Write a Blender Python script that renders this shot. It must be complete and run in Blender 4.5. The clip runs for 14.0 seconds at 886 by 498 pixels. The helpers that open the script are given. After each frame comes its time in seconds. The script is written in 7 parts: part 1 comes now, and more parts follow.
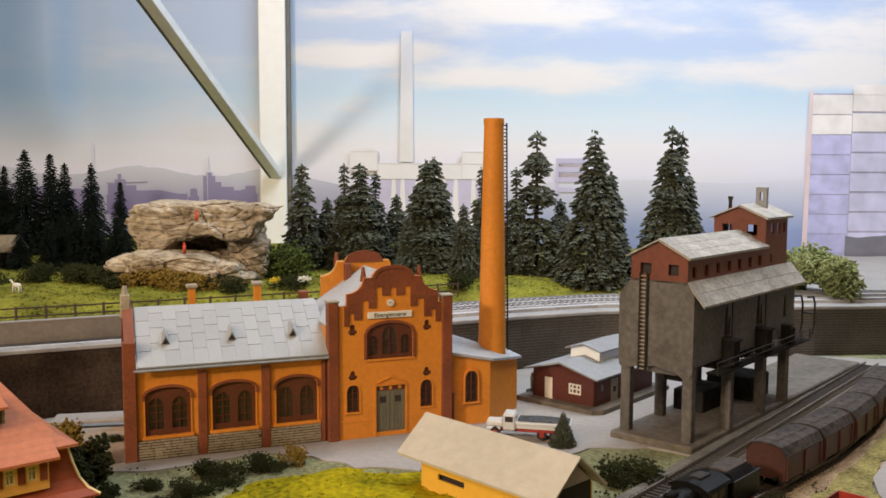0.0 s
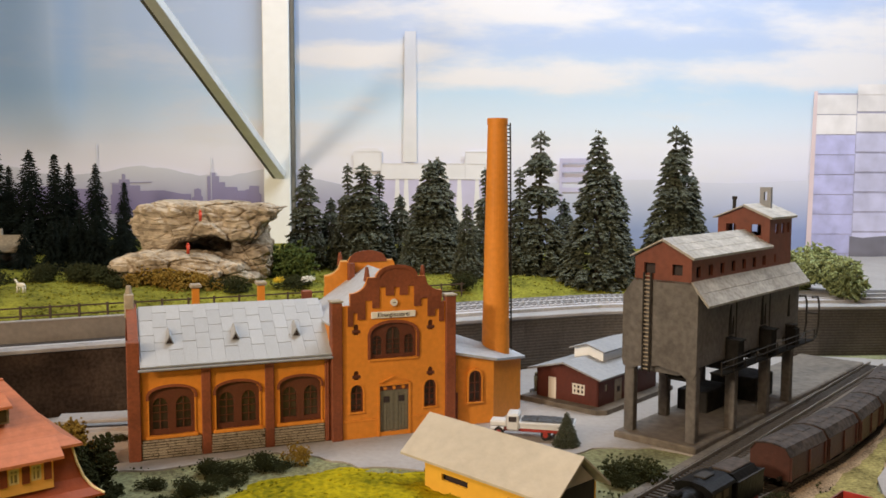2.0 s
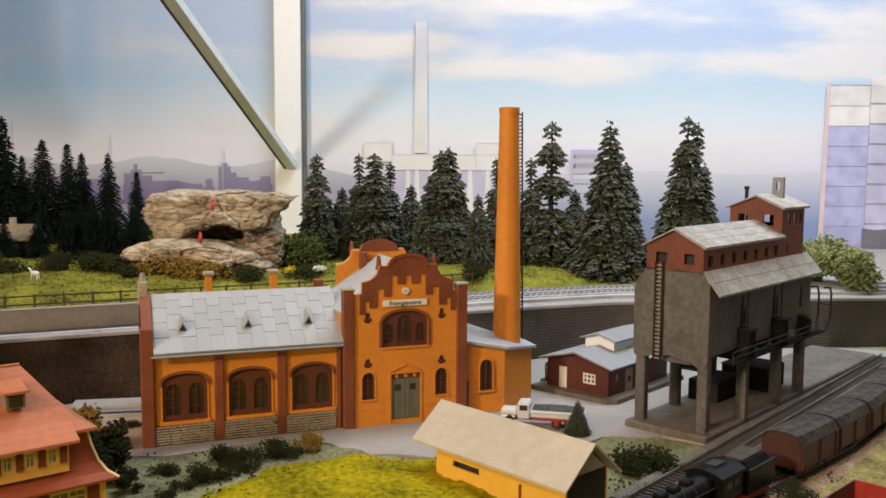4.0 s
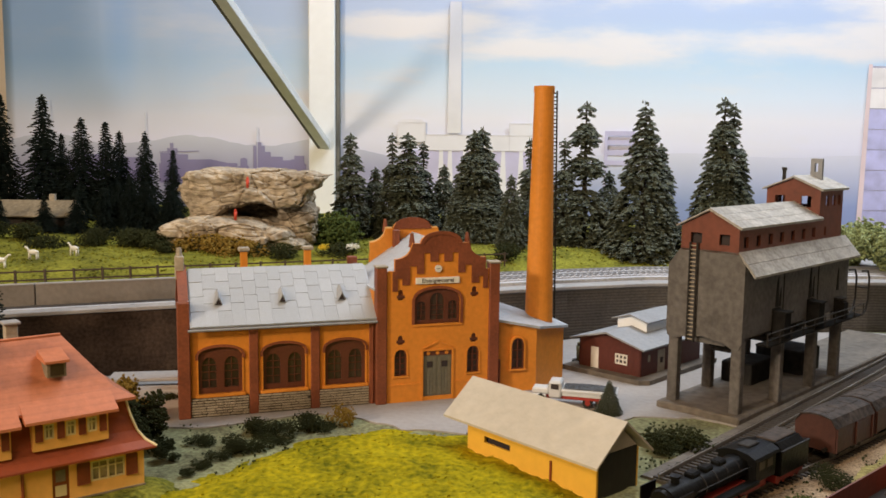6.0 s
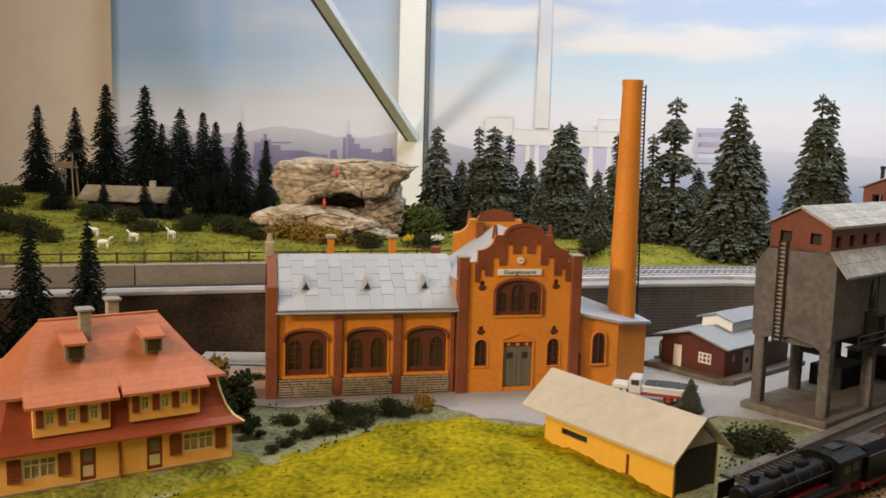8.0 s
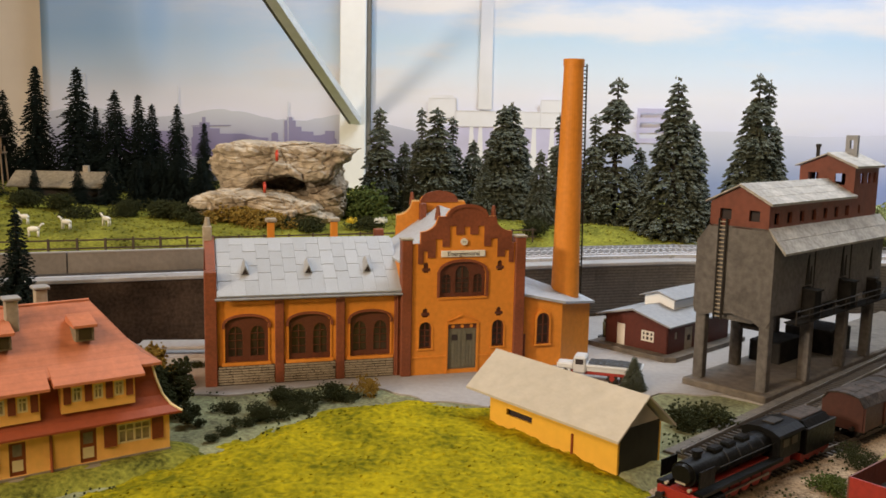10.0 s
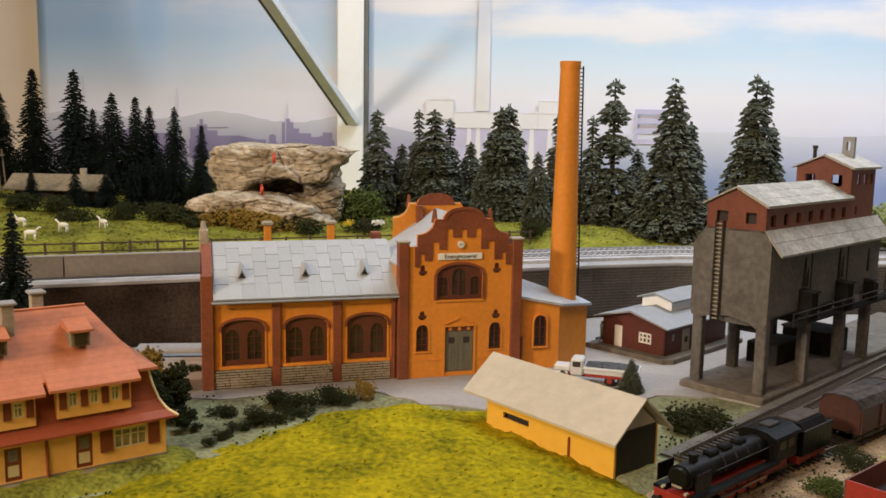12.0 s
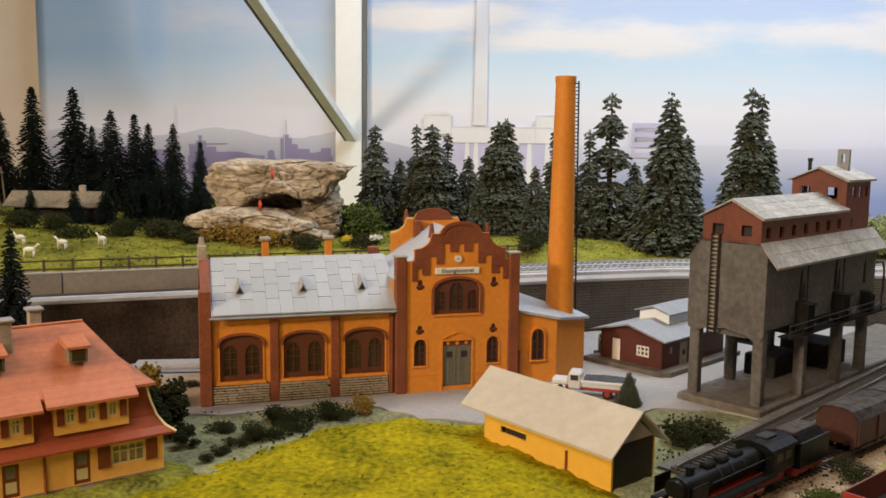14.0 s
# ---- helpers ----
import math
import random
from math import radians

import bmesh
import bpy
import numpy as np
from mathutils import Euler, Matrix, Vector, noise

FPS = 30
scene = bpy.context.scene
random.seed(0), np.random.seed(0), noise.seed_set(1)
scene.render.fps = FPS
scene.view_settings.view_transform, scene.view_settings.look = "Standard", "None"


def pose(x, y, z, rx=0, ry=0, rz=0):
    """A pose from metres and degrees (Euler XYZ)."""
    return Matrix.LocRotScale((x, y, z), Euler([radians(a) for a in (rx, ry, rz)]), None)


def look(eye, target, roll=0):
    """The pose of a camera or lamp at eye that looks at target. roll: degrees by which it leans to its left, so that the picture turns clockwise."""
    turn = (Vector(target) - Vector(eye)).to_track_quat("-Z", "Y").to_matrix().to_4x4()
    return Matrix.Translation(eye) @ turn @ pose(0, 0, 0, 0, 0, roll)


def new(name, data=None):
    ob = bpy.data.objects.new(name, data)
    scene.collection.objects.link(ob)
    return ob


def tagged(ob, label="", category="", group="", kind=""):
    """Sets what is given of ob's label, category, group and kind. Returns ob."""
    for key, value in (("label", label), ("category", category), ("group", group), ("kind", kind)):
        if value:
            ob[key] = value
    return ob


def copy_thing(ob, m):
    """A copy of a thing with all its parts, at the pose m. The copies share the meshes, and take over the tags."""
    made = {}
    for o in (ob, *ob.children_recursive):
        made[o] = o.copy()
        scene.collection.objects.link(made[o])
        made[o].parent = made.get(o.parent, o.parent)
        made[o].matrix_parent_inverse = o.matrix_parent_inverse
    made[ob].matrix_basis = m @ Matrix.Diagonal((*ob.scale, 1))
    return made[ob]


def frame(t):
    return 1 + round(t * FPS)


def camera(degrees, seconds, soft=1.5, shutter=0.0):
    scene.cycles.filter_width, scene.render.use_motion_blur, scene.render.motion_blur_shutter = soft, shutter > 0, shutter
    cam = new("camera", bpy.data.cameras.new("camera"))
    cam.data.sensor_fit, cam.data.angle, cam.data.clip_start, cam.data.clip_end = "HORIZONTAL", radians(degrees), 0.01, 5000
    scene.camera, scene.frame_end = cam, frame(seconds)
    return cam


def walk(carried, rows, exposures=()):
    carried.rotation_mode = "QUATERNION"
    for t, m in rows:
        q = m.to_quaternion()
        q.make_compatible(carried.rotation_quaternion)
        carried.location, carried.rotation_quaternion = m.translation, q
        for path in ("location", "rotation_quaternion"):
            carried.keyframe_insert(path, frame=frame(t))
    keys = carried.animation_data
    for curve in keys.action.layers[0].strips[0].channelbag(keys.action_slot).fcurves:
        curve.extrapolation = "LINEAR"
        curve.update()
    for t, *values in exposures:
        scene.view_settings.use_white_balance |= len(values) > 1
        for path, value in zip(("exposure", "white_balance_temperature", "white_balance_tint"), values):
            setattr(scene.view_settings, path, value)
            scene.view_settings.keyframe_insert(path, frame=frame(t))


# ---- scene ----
cam = camera(53.27, 14.0, soft=1.65)
PATH = [
    (0.0, pose(0.0003, 0.0002, 0.2001, 84.947, -0.216, 0.037)),
    (0.5, pose(0.0001, 0.0011, 0.2000, 84.918, -0.215, 0.199)),
    (1.0, pose(0.0002, 0.0009, 0.1994, 84.811, -0.230, 0.251)),
    (1.5, pose(0.0005, 0.0007, 0.1998, 84.867, -0.211, 0.327)),
    (2.0, pose(0.0003, 0.0002, 0.1997, 84.970, -0.201, 0.268)),
    (2.5, pose(-0.0001, -0.0001, 0.1995, 84.773, -0.374, 0.366)),
    (3.0, pose(-0.0008, -0.0003, 0.1982, 84.675, -0.398, 0.602)),
    (5.5, pose(-0.0017, -0.0030, 0.1953, 83.744, -0.525, 2.066)),
    (6.0, pose(-0.0024, -0.0033, 0.1935, 83.355, -0.722, 2.994)),
    (6.5, pose(-0.0027, -0.0057, 0.1922, 82.979, -1.009, 4.368)),
    (7.0, pose(-0.0029, -0.0075, 0.1910, 82.710, -1.230, 6.862)),
    (7.5, pose(-0.0014, -0.0097, 0.1916, 82.794, -1.427, 8.678)),
    (8.0, pose(0.0001, -0.0102, 0.1909, 82.962, -1.547, 8.665)),
    (8.5, pose(0.0015, -0.0068, 0.1902, 82.156, -1.470, 7.236)),
    (9.0, pose(0.0017, -0.0035, 0.1882, 81.900, -1.526, 5.672)),
    (11.5, pose(0.0029, -0.0022, 0.1905, 82.062, -1.104, 4.955)),
    (12.0, pose(0.0033, -0.0018, 0.1906, 82.000, -1.049, 5.019)),
    (12.5, pose(0.0031, -0.0012, 0.1905, 82.060, -0.997, 5.071)),
    (13.0, pose(0.0044, -0.0016, 0.1923, 82.514, -0.724, 5.097)),
    (13.5, pose(0.0042, -0.0025, 0.1923, 82.781, -0.739, 5.083)),
    (14.0, pose(0.0056, -0.0039, 0.1910, 82.932, -0.693, 4.969)),
]
walk(cam, PATH)

# ---- light: a room with lamps in the ceiling and one low lamp to the side ----
world = bpy.data.worlds.new("world")
scene.world = world
world.use_nodes = True
world.node_tree.nodes["Background"].inputs[0].default_value = (0.9, 0.95, 1.0, 1)
world.node_tree.nodes["Background"].inputs[1].default_value = 0.05
scene.view_settings.exposure = 0.0


def area_lamp(name, m, w, h, watts, colour):
    data = bpy.data.lights.new(name, "AREA")
    data.shape, data.size, data.size_y, data.energy, data.color = "RECTANGLE", w, h, watts, colour
    ob = new(name, data)
    ob.matrix_world = m
    return ob


area_lamp("ceiling_lamp", pose(-0.6, -0.85, 1.15, 50, 0, -22), 1.1, 0.4, 16.0, (1.0, 0.715, 0.44))
area_lamp("ceiling_lamp", pose(0.42, 0.98, 1.12), 1.1, 0.25, 16.6, (0.85, 0.925, 1.0))
spot = bpy.data.lights.new("side_lamp", "SPOT")
spot.energy, spot.color, spot.spot_size, spot.spot_blend, spot.shadow_soft_size = 182, (1.0, 0.82, 0.62), radians(56), 1.0, 0.13
new("side_lamp", spot).matrix_world = look((-1.85, -1.45, 1.05), (0.15, 0.9, 0.15))

# ---- materials ----


def mat(name, c, rough=0.6, var=0.2, scale=300.0, bump=0.25, c2=None, metal=0.0, big=0.1, spec=0.5):
    m = bpy.data.materials.new(name)
    m.use_nodes = True
    n, l = m.node_tree.nodes, m.node_tree.links
    b = n["Principled BSDF"]
    b.inputs["Metallic"].default_value = metal
    b.inputs["Specular IOR Level"].default_value = spec
    tc = n.new("ShaderNodeTexCoord")
    fine, wide = n.new("ShaderNodeTexNoise"), n.new("ShaderNodeTexNoise")
    fine.inputs["Scale"].default_value, wide.inputs["Scale"].default_value = scale, scale * big
    fine.inputs["Detail"].default_value, wide.inputs["Detail"].default_value = 4, 3
    l.new(tc.outputs["Object"], fine.inputs["Vector"])
    l.new(tc.outputs["Object"], wide.inputs["Vector"])
    mx = n.new("ShaderNodeMath")
    mx.operation = "ADD"
    l.new(fine.outputs["Fac"], mx.inputs[0])
    l.new(wide.outputs["Fac"], mx.inputs[1])
    ramp = n.new("ShaderNodeValToRGB")
    half = n.new("ShaderNodeMath")
    half.operation = "MULTIPLY"
    half.inputs[1].default_value = 0.5
    l.new(mx.outputs[0], half.inputs[0])
    l.new(half.outputs[0], ramp.inputs["Fac"])
    e = c2 or c
    ramp.color_ramp.elements[0].position, ramp.color_ramp.elements[1].position = 0.36, 0.64
    ramp.color_ramp.elements[0].color = (*[x * (1 - var) for x in c], 1)
    ramp.color_ramp.elements[1].color = (*[min(1, x * (1 + var)) for x in e], 1)
    info, hsv = n.new("ShaderNodeObjectInfo"), n.new("ShaderNodeHueSaturation")
    mr = n.new("ShaderNodeMapRange")
    mr.inputs["To Min"].default_value, mr.inputs["To Max"].default_value = 0.93, 1.07
    l.new(info.outputs["Random"], mr.inputs["Value"])
    l.new(mr.outputs[0], hsv.inputs["Value"])
    l.new(ramp.outputs["Color"], hsv.inputs["Color"])
    l.new(hsv.outputs["Color"], b.inputs["Base Color"])
    rr = n.new("ShaderNodeMapRange")
    rr.inputs["To Min"].default_value, rr.inputs["To Max"].default_value = max(0.05, rough - 0.12), min(1, rough + 0.12)
    l.new(wide.outputs["Fac"], rr.inputs["Value"])
    l.new(rr.outputs[0], b.inputs["Roughness"])
    if bump:
        bp = n.new("ShaderNodeBump")
        bp.inputs["Strength"].default_value, bp.inputs["Distance"].default_value = bump, 0.5 / scale
        l.new(fine.outputs["Fac"], bp.inputs["Height"])
        l.new(bp.outputs["Normal"], b.inputs["Normal"])
    return m


def banded(m, axis, per_metre, strength, depth=0.0006, dark=0.6):
    """Adds courses (grooves at even steps along one axis) to a material."""
    n, l = m.node_tree.nodes, m.node_tree.links
    b = n["Principled BSDF"]
    tc, w = n.new("ShaderNodeTexCoord"), n.new("ShaderNodeTexWave")
    w.bands_direction, w.wave_profile = axis, "SIN"
    w.inputs["Scale"].default_value = per_metre / 3.1831 * 0.5 * 2
    w.inputs["Distortion"].default_value = 1.2
    w.inputs["Detail Scale"].default_value = 0.5
    l.new(tc.outputs["Object"], w.inputs["Vector"])
    bp = n.new("ShaderNodeBump")
    bp.inputs["Strength"].default_value, bp.inputs["Distance"].default_value = strength, depth
    l.new(w.outputs["Fac"], bp.inputs["Height"])
    old = b.inputs["Normal"].links
    if old:
        l.new(old[0].from_socket, bp.inputs["Normal"])
    l.new(bp.outputs["Normal"], b.inputs["Normal"])
    src = b.inputs["Base Color"].links[0].from_socket
    mul = n.new("ShaderNodeMix")
    mul.data_type, mul.blend_type = "RGBA", "MULTIPLY"
    mul.inputs[0].default_value = 1.0
    mr = n.new("ShaderNodeMapRange")
    mr.inputs["From Max"].default_value = 0.35
    mr.inputs["To Min"].default_value, mr.inputs["To Max"].default_value = dark, 1.0
    l.new(w.outputs["Fac"], mr.inputs["Value"])
    l.new(src, mul.inputs[6])
    l.new(mr.outputs[0], mul.inputs[7])
    l.new(mul.outputs[2], b.inputs["Base Color"])
    return m


M_ORANGE = mat("orange_plastic", (0.68, 0.25, 0.036), 0.5, 0.1, 260, 0.12, spec=0.22)
M_BROWNBRICK = mat("brown_brick_plastic", (0.21, 0.057, 0.022), 0.6, 0.25, 500, 0.3)
M_FRAME = mat("brown_window_plastic", (0.105, 0.03, 0.014), 0.5, 0.15, 500, 0.1)
M_PANE = mat("dark_glass", (0.045, 0.028, 0.018), 0.3, 0.4, 90, 0.0)
M_CURTAIN = mat("curtained_glass", (0.42, 0.33, 0.2), 0.3, 0.55, 160, 0.0)
M_SLATE = mat("grey_slate_plastic", (0.38, 0.4, 0.435), 0.55, 0.14, 250, 0.2)
M_SLATE_DK = mat("grey_slate_edge", (0.27, 0.28, 0.3), 0.6, 0.15, 250, 0.2)
M_ROOFPAPER = mat("grey_roof_paper", (0.27, 0.28, 0.3), 0.7, 0.12, 300, 0.2)
M_STONE = mat("weathered_stone", (0.22, 0.15, 0.08), 0.8, 0.5, 250, 0.5, c2=(0.52, 0.44, 0.33))
M_MORTAR = mat("dark_mortar", (0.07, 0.05, 0.03), 0.9, 0.3, 400, 0.3)
M_DOORGREY = mat("grey_green_door", (0.15, 0.14, 0.1), 0.6, 0.15, 400, 0.1)
M_WHITE = mat("white_plastic", (0.75, 0.73, 0.68), 0.5, 0.05, 200, 0.05)
M_INK = mat("dark_ink", (0.03, 0.02, 0.02), 0.7, 0.0, 100, 0)
M_BLACK = mat("black_metal_paint", (0.006, 0.006, 0.006), 0.36, 0.3, 400, 0.2, spec=0.15)
M_IRON = mat("dark_iron", (0.024, 0.021, 0.019), 0.6, 0.3, 400, 0.2, spec=0.25)
M_CONCRETE = mat("weathered_concrete", (0.112, 0.104, 0.1), 0.8, 0.18, 240, 0.3, c2=(0.142, 0.133, 0.128), big=0.16, spec=0.25)
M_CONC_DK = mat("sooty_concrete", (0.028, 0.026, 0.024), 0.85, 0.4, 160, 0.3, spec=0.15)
M_SOOT = mat("soot_black_iron", (0.012, 0.011, 0.01), 0.9, 0.4, 200, 0.2, spec=0.12)
M_RUST = mat("rust_red_plastic", (0.155, 0.045, 0.026), 0.6, 0.2, 250, 0.15)
M_WOODROOF = mat("pale_weathered_boards", (0.36, 0.335, 0.3), 0.75, 0.25, 320, 0.3, c2=(0.41, 0.39, 0.36), big=0.15)
M_HUT = mat("dark_red_boards", (0.085, 0.018, 0.012), 0.55, 0.2, 300, 0.2)
M_BASE = mat("grey_brown_base", (0.135, 0.115, 0.095), 0.8, 0.35, 150, 0.25, big=0.2)
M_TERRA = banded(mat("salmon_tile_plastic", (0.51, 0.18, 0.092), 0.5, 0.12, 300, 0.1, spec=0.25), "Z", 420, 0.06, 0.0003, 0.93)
# darker, redder tone than the upper roof, for the mansard slope
M_TERRA_DK = mat("dark_red_tile_plastic", (0.27, 0.06, 0.022), 0.55, 0.12, 300, 0.15, spec=0.3)
M_YELLOW = mat("yellow_render_plastic", (0.92, 0.5, 0.14), 0.55, 0.07, 250, 0.08, spec=0.2)
M_CREAM = mat("cream_frames", (0.72, 0.6, 0.34), 0.5, 0.05, 250, 0.05)
M_SHUTTER = mat("red_brown_shutter", (0.22, 0.05, 0.012), 0.55, 0.15, 400, 0.2)
M_FOOT = mat("grey_brown_footing", (0.22, 0.18, 0.12), 0.8, 0.3, 300, 0.3)
M_CHIMSTACK = mat("grey_stack", (0.36, 0.31, 0.24), 0.8, 0.25, 300, 0.3)
M_SHEDROOF = mat("beige_roof_board", (0.52, 0.47, 0.39), 0.75, 0.09, 120, 0.15, spec=0.2)
M_SHEDWALL = mat("bright_yellow_card", (0.76, 0.43, 0.055), 0.65, 0.06, 150, 0.06, spec=0.25)
M_SHEDDARK = mat("black_green_card", (0.022, 0.022, 0.012), 0.7, 0.2, 150, 0.1)
M_YARD = mat("grey_yard_paper", (0.33, 0.31, 0.3), 0.8, 0.1, 220, 0.15, spec=0.2)
M_SOIL = mat("sage_scatter_ground", (0.16, 0.15, 0.085), 0.95, 0.4, 420, 0.7, c2=(0.22, 0.23, 0.125), big=0.06, spec=0.1)
M_VERGE = mat("yellow_green_scatter", (0.17, 0.135, 0.05), 0.95, 0.45, 420, 0.8, c2=(0.27, 0.235, 0.09), big=0.08, spec=0.1)
M_BALLAST = mat("brown_ballast", (0.2, 0.135, 0.085), 0.95, 0.45, 600, 0.9, c2=(0.36, 0.27, 0.18), big=0.06, spec=0.1)
M_MEADOW = mat("yellow_green_flock", (0.15, 0.15, 0.004), 0.95, 0.35, 240, 0.8, c2=(0.31, 0.25, 0.006), big=0.1, spec=0.08)
M_GRASS = mat("olive_flock", (0.075, 0.08, 0.012), 0.95, 0.4, 350, 0.9, c2=(0.2, 0.195, 0.028), big=0.1, spec=0.1)
M_SPRUCE = mat("plastic_spruce_green", (0.03, 0.038, 0.026), 0.5, 0.5, 300, 0.2, c2=(0.078, 0.086, 0.055), spec=0.3)
M_FIR = mat("dark_flocked_fir", (0.009, 0.014, 0.011), 0.9, 0.5, 300, 0.2, spec=0.1)
M_BARK = mat("dark_bark", (0.04, 0.028, 0.02), 0.9, 0.3, 300, 0.4)
M_BUSH = mat("dark_green_foam", (0.036, 0.041, 0.016), 0.95, 0.45, 500, 0.6, spec=0.1)
M_BUSHB = mat("mid_green_foam", (0.07, 0.095, 0.026), 0.95, 0.45, 500, 0.6, spec=0.1)
M_OCHRE = mat("ochre_lichen", (0.24, 0.15, 0.03), 0.95, 0.4, 500, 0.6, spec=0.1)
M_LIME = mat("light_green_leaves", (0.05, 0.075, 0.03), 0.8, 0.5, 60, 0.2, c2=(0.26, 0.3, 0.12), big=0.5)
M_WALLBRICK = banded(mat("dark_grey_brick_card", (0.1, 0.089, 0.08), 0.8, 0.3, 350, 0.3), "Z", 330, 0.6, 0.0006, 0.55)
M_WALLPLAIN = mat("dark_brown_wall_card", (0.036, 0.023, 0.016), 0.7, 0.45, 350, 0.4, c2=(0.054, 0.036, 0.026), spec=0.2)
M_COPING = mat("pale_coping", (0.33, 0.32, 0.32), 0.8, 0.12, 200, 0.2)
M_PANEL = mat("grey_barrier_panel", (0.2, 0.175, 0.15), 0.8, 0.15, 250, 0.2)
M_DECK = mat("grey_track_bed", (0.42, 0.42, 0.45), 0.85, 0.2, 300, 0.4)
M_RAIL = mat("worn_rail_steel", (0.32, 0.28, 0.24), 0.35, 0.2, 300, 0.1, metal=0.8)
M_SLEEPER = mat("dark_sleeper", (0.04, 0.033, 0.028), 0.8, 0.3, 400, 0.2)
M_FENCE = mat("brown_fence_plastic", (0.06, 0.038, 0.024), 0.7, 0.2, 400, 0.1)
M_REDFRAME = mat("red_running_gear", (0.3, 0.024, 0.014), 0.5, 0.2, 300, 0.1)
M_WAGON = mat("dark_brown_wagon", (0.058, 0.018, 0.012), 0.55, 0.25, 250, 0.15)
M_WAGTOP = mat("sooty_wagon_roof", (0.02, 0.015, 0.013), 0.75, 0.5, 260, 0.5, c2=(0.05, 0.038, 0.032), spec=0.3)
M_COAL = mat("coal", (0.03, 0.03, 0.032), 0.6, 0.5, 500, 1.0)
M_TRUCK = mat("pale_grey_truck", (0.62, 0.62, 0.62), 0.4, 0.05, 200, 0.05)
M_POST = mat("white_painted_metal", (0.86, 0.9, 0.94), 0.4, 0.03, 60, 0.03)
M_EDGE = mat("dull_grey_metal", (0.13, 0.13, 0.12), 0.6, 0.15, 120, 0.05)
M_BRACE = mat("grey_painted_metal", (0.74, 0.77, 0.78), 0.5, 0.08, 60, 0.05)
M_WALLPAINT = mat("cream_wall_paint", (0.8, 0.72, 0.63), 0.8, 0.04, 20, 0.05)
M_CEILING = mat("white_ceiling", (0.75, 0.74, 0.72), 0.9, 0.03, 10, 0)
M_CARPET = mat("grey_carpet", (0.12, 0.12, 0.13), 0.95, 0.2, 100, 0.3)
M_FIGRED = mat("red_figure_paint", (0.6, 0.06, 0.025), 0.6, 0.1, 300, 0)
M_FIGGREEN = mat("olive_figure_paint", (0.16, 0.15, 0.08), 0.7, 0.3, 300, 0.2)
M_GOAT = mat("white_figurine", (0.78, 0.76, 0.7), 0.6, 0.05, 300, 0)

# ---- mesh helpers ----


def box(bm, x0, x1, y0, y1, z0, z1, bevel=0.0):
    m = Matrix.Translation(((x0 + x1) / 2, (y0 + y1) / 2, (z0 + z1) / 2)) @ Matrix.Diagonal((x1 - x0, y1 - y0, z1 - z0, 1))
    g = bmesh.ops.create_cube(bm, size=1, matrix=m)
    if bevel:
        e = list({e for v in g["verts"] for e in v.link_edges})
        bmesh.ops.bevel(bm, geom=e, offset=bevel, segments=1, affect="EDGES")
    return bm


def rod(bm, p, q, r, r2=None, seg=8):
    p, q = Vector(p), Vector(q)
    d = q - p
    m = Matrix.Translation((p + q) / 2) @ d.to_track_quat("Z", "Y").to_matrix().to_4x4()
    bmesh.ops.create_cone(bm, cap_ends=True, segments=seg, radius1=r, radius2=r if r2 is None else r2, depth=d.length, matrix=m)
    return bm


def prism(bm, pts, axis, a, b):
    """A polygon of 2D points pushed from a to b: axis 'x' takes (y, z) points, 'y' takes (x, z), 'z' takes (x, y)."""
    def place(p, s):
        return {"x": (s, p[0], p[1]), "y": (p[0], s, p[1]), "z": (p[0], p[1], s)}[axis]
    lo, hi = [bm.verts.new(place(p, a)) for p in pts], [bm.verts.new(place(p, b)) for p in pts]
    bm.faces.new(lo)
    bm.faces.new(hi[::-1])
    for i in range(len(pts)):
        j = (i + 1) % len(pts)
        bm.faces.new((lo[j], lo[i], hi[i], hi[j]))
    bmesh.ops.recalc_face_normals(bm, faces=bm.faces)
    return bm


def arch(o, x):
    a, b, sill, spring, rise = o
    k = (x - (a + b) / 2) / ((b - a) / 2)
    return spring + rise * math.sqrt(max(0, 1 - k * k))


def pierced(bm, x0, x1, z0, top, openings, y0, y1, extra=()):
    """A wall from y0 (front) to y1 with arched openings (x0, x1, sill, spring, rise); top is a height or a function of x."""
    f = top if callable(top) else (lambda x: top)
    xs = {x0, x1, *extra}
    for o in openings:
        steps = 10 if o[4] > 0 else 1
        xs |= {o[0] + (o[1] - o[0]) * k / steps for k in range(steps + 1)}
    xs = sorted(xs)
    faces = []

    def quad(xa, xb, la, lb, ha, hb):
        if ha - la > 1e-7 or hb - lb > 1e-7:
            faces.append(bm.faces.new([bm.verts.new(p) for p in ((xa, y0, la), (xb, y0, lb), (xb, y0, hb), (xa, y0, ha))]))
    for xa, xb in zip(xs, xs[1:]):
        mid = (xa + xb) / 2
        cuts = sorted([o for o in openings if o[0] < mid < o[1]], key=lambda o: o[2])
        la = lb = z0
        for o in cuts:
            quad(xa, xb, la, lb, o[2], o[2])
            la, lb = arch(o, xa), arch(o, xb)
        quad(xa, xb, la, lb, f(xa + 1e-9), f(xb - 1e-9))
    bmesh.ops.remove_doubles(bm, verts=bm.verts, dist=1e-6)
    g = bmesh.ops.extrude_face_region(bm, geom=list(bm.faces))
    for v in g["geom"]:
        if isinstance(v, bmesh.types.BMVert):
            v.co.y += y1 - y0
    bmesh.ops.recalc_face_normals(bm, faces=bm.faces)
    return bm


def make(name, bm, material, smooth=False):
    me = bpy.data.meshes.new(name)
    bm.to_mesh(me)
    bm.free()
    me.materials.append(material)
    if smooth:
        me.polygons.foreach_set("use_smooth", [True] * len(me.polygons))
    return me


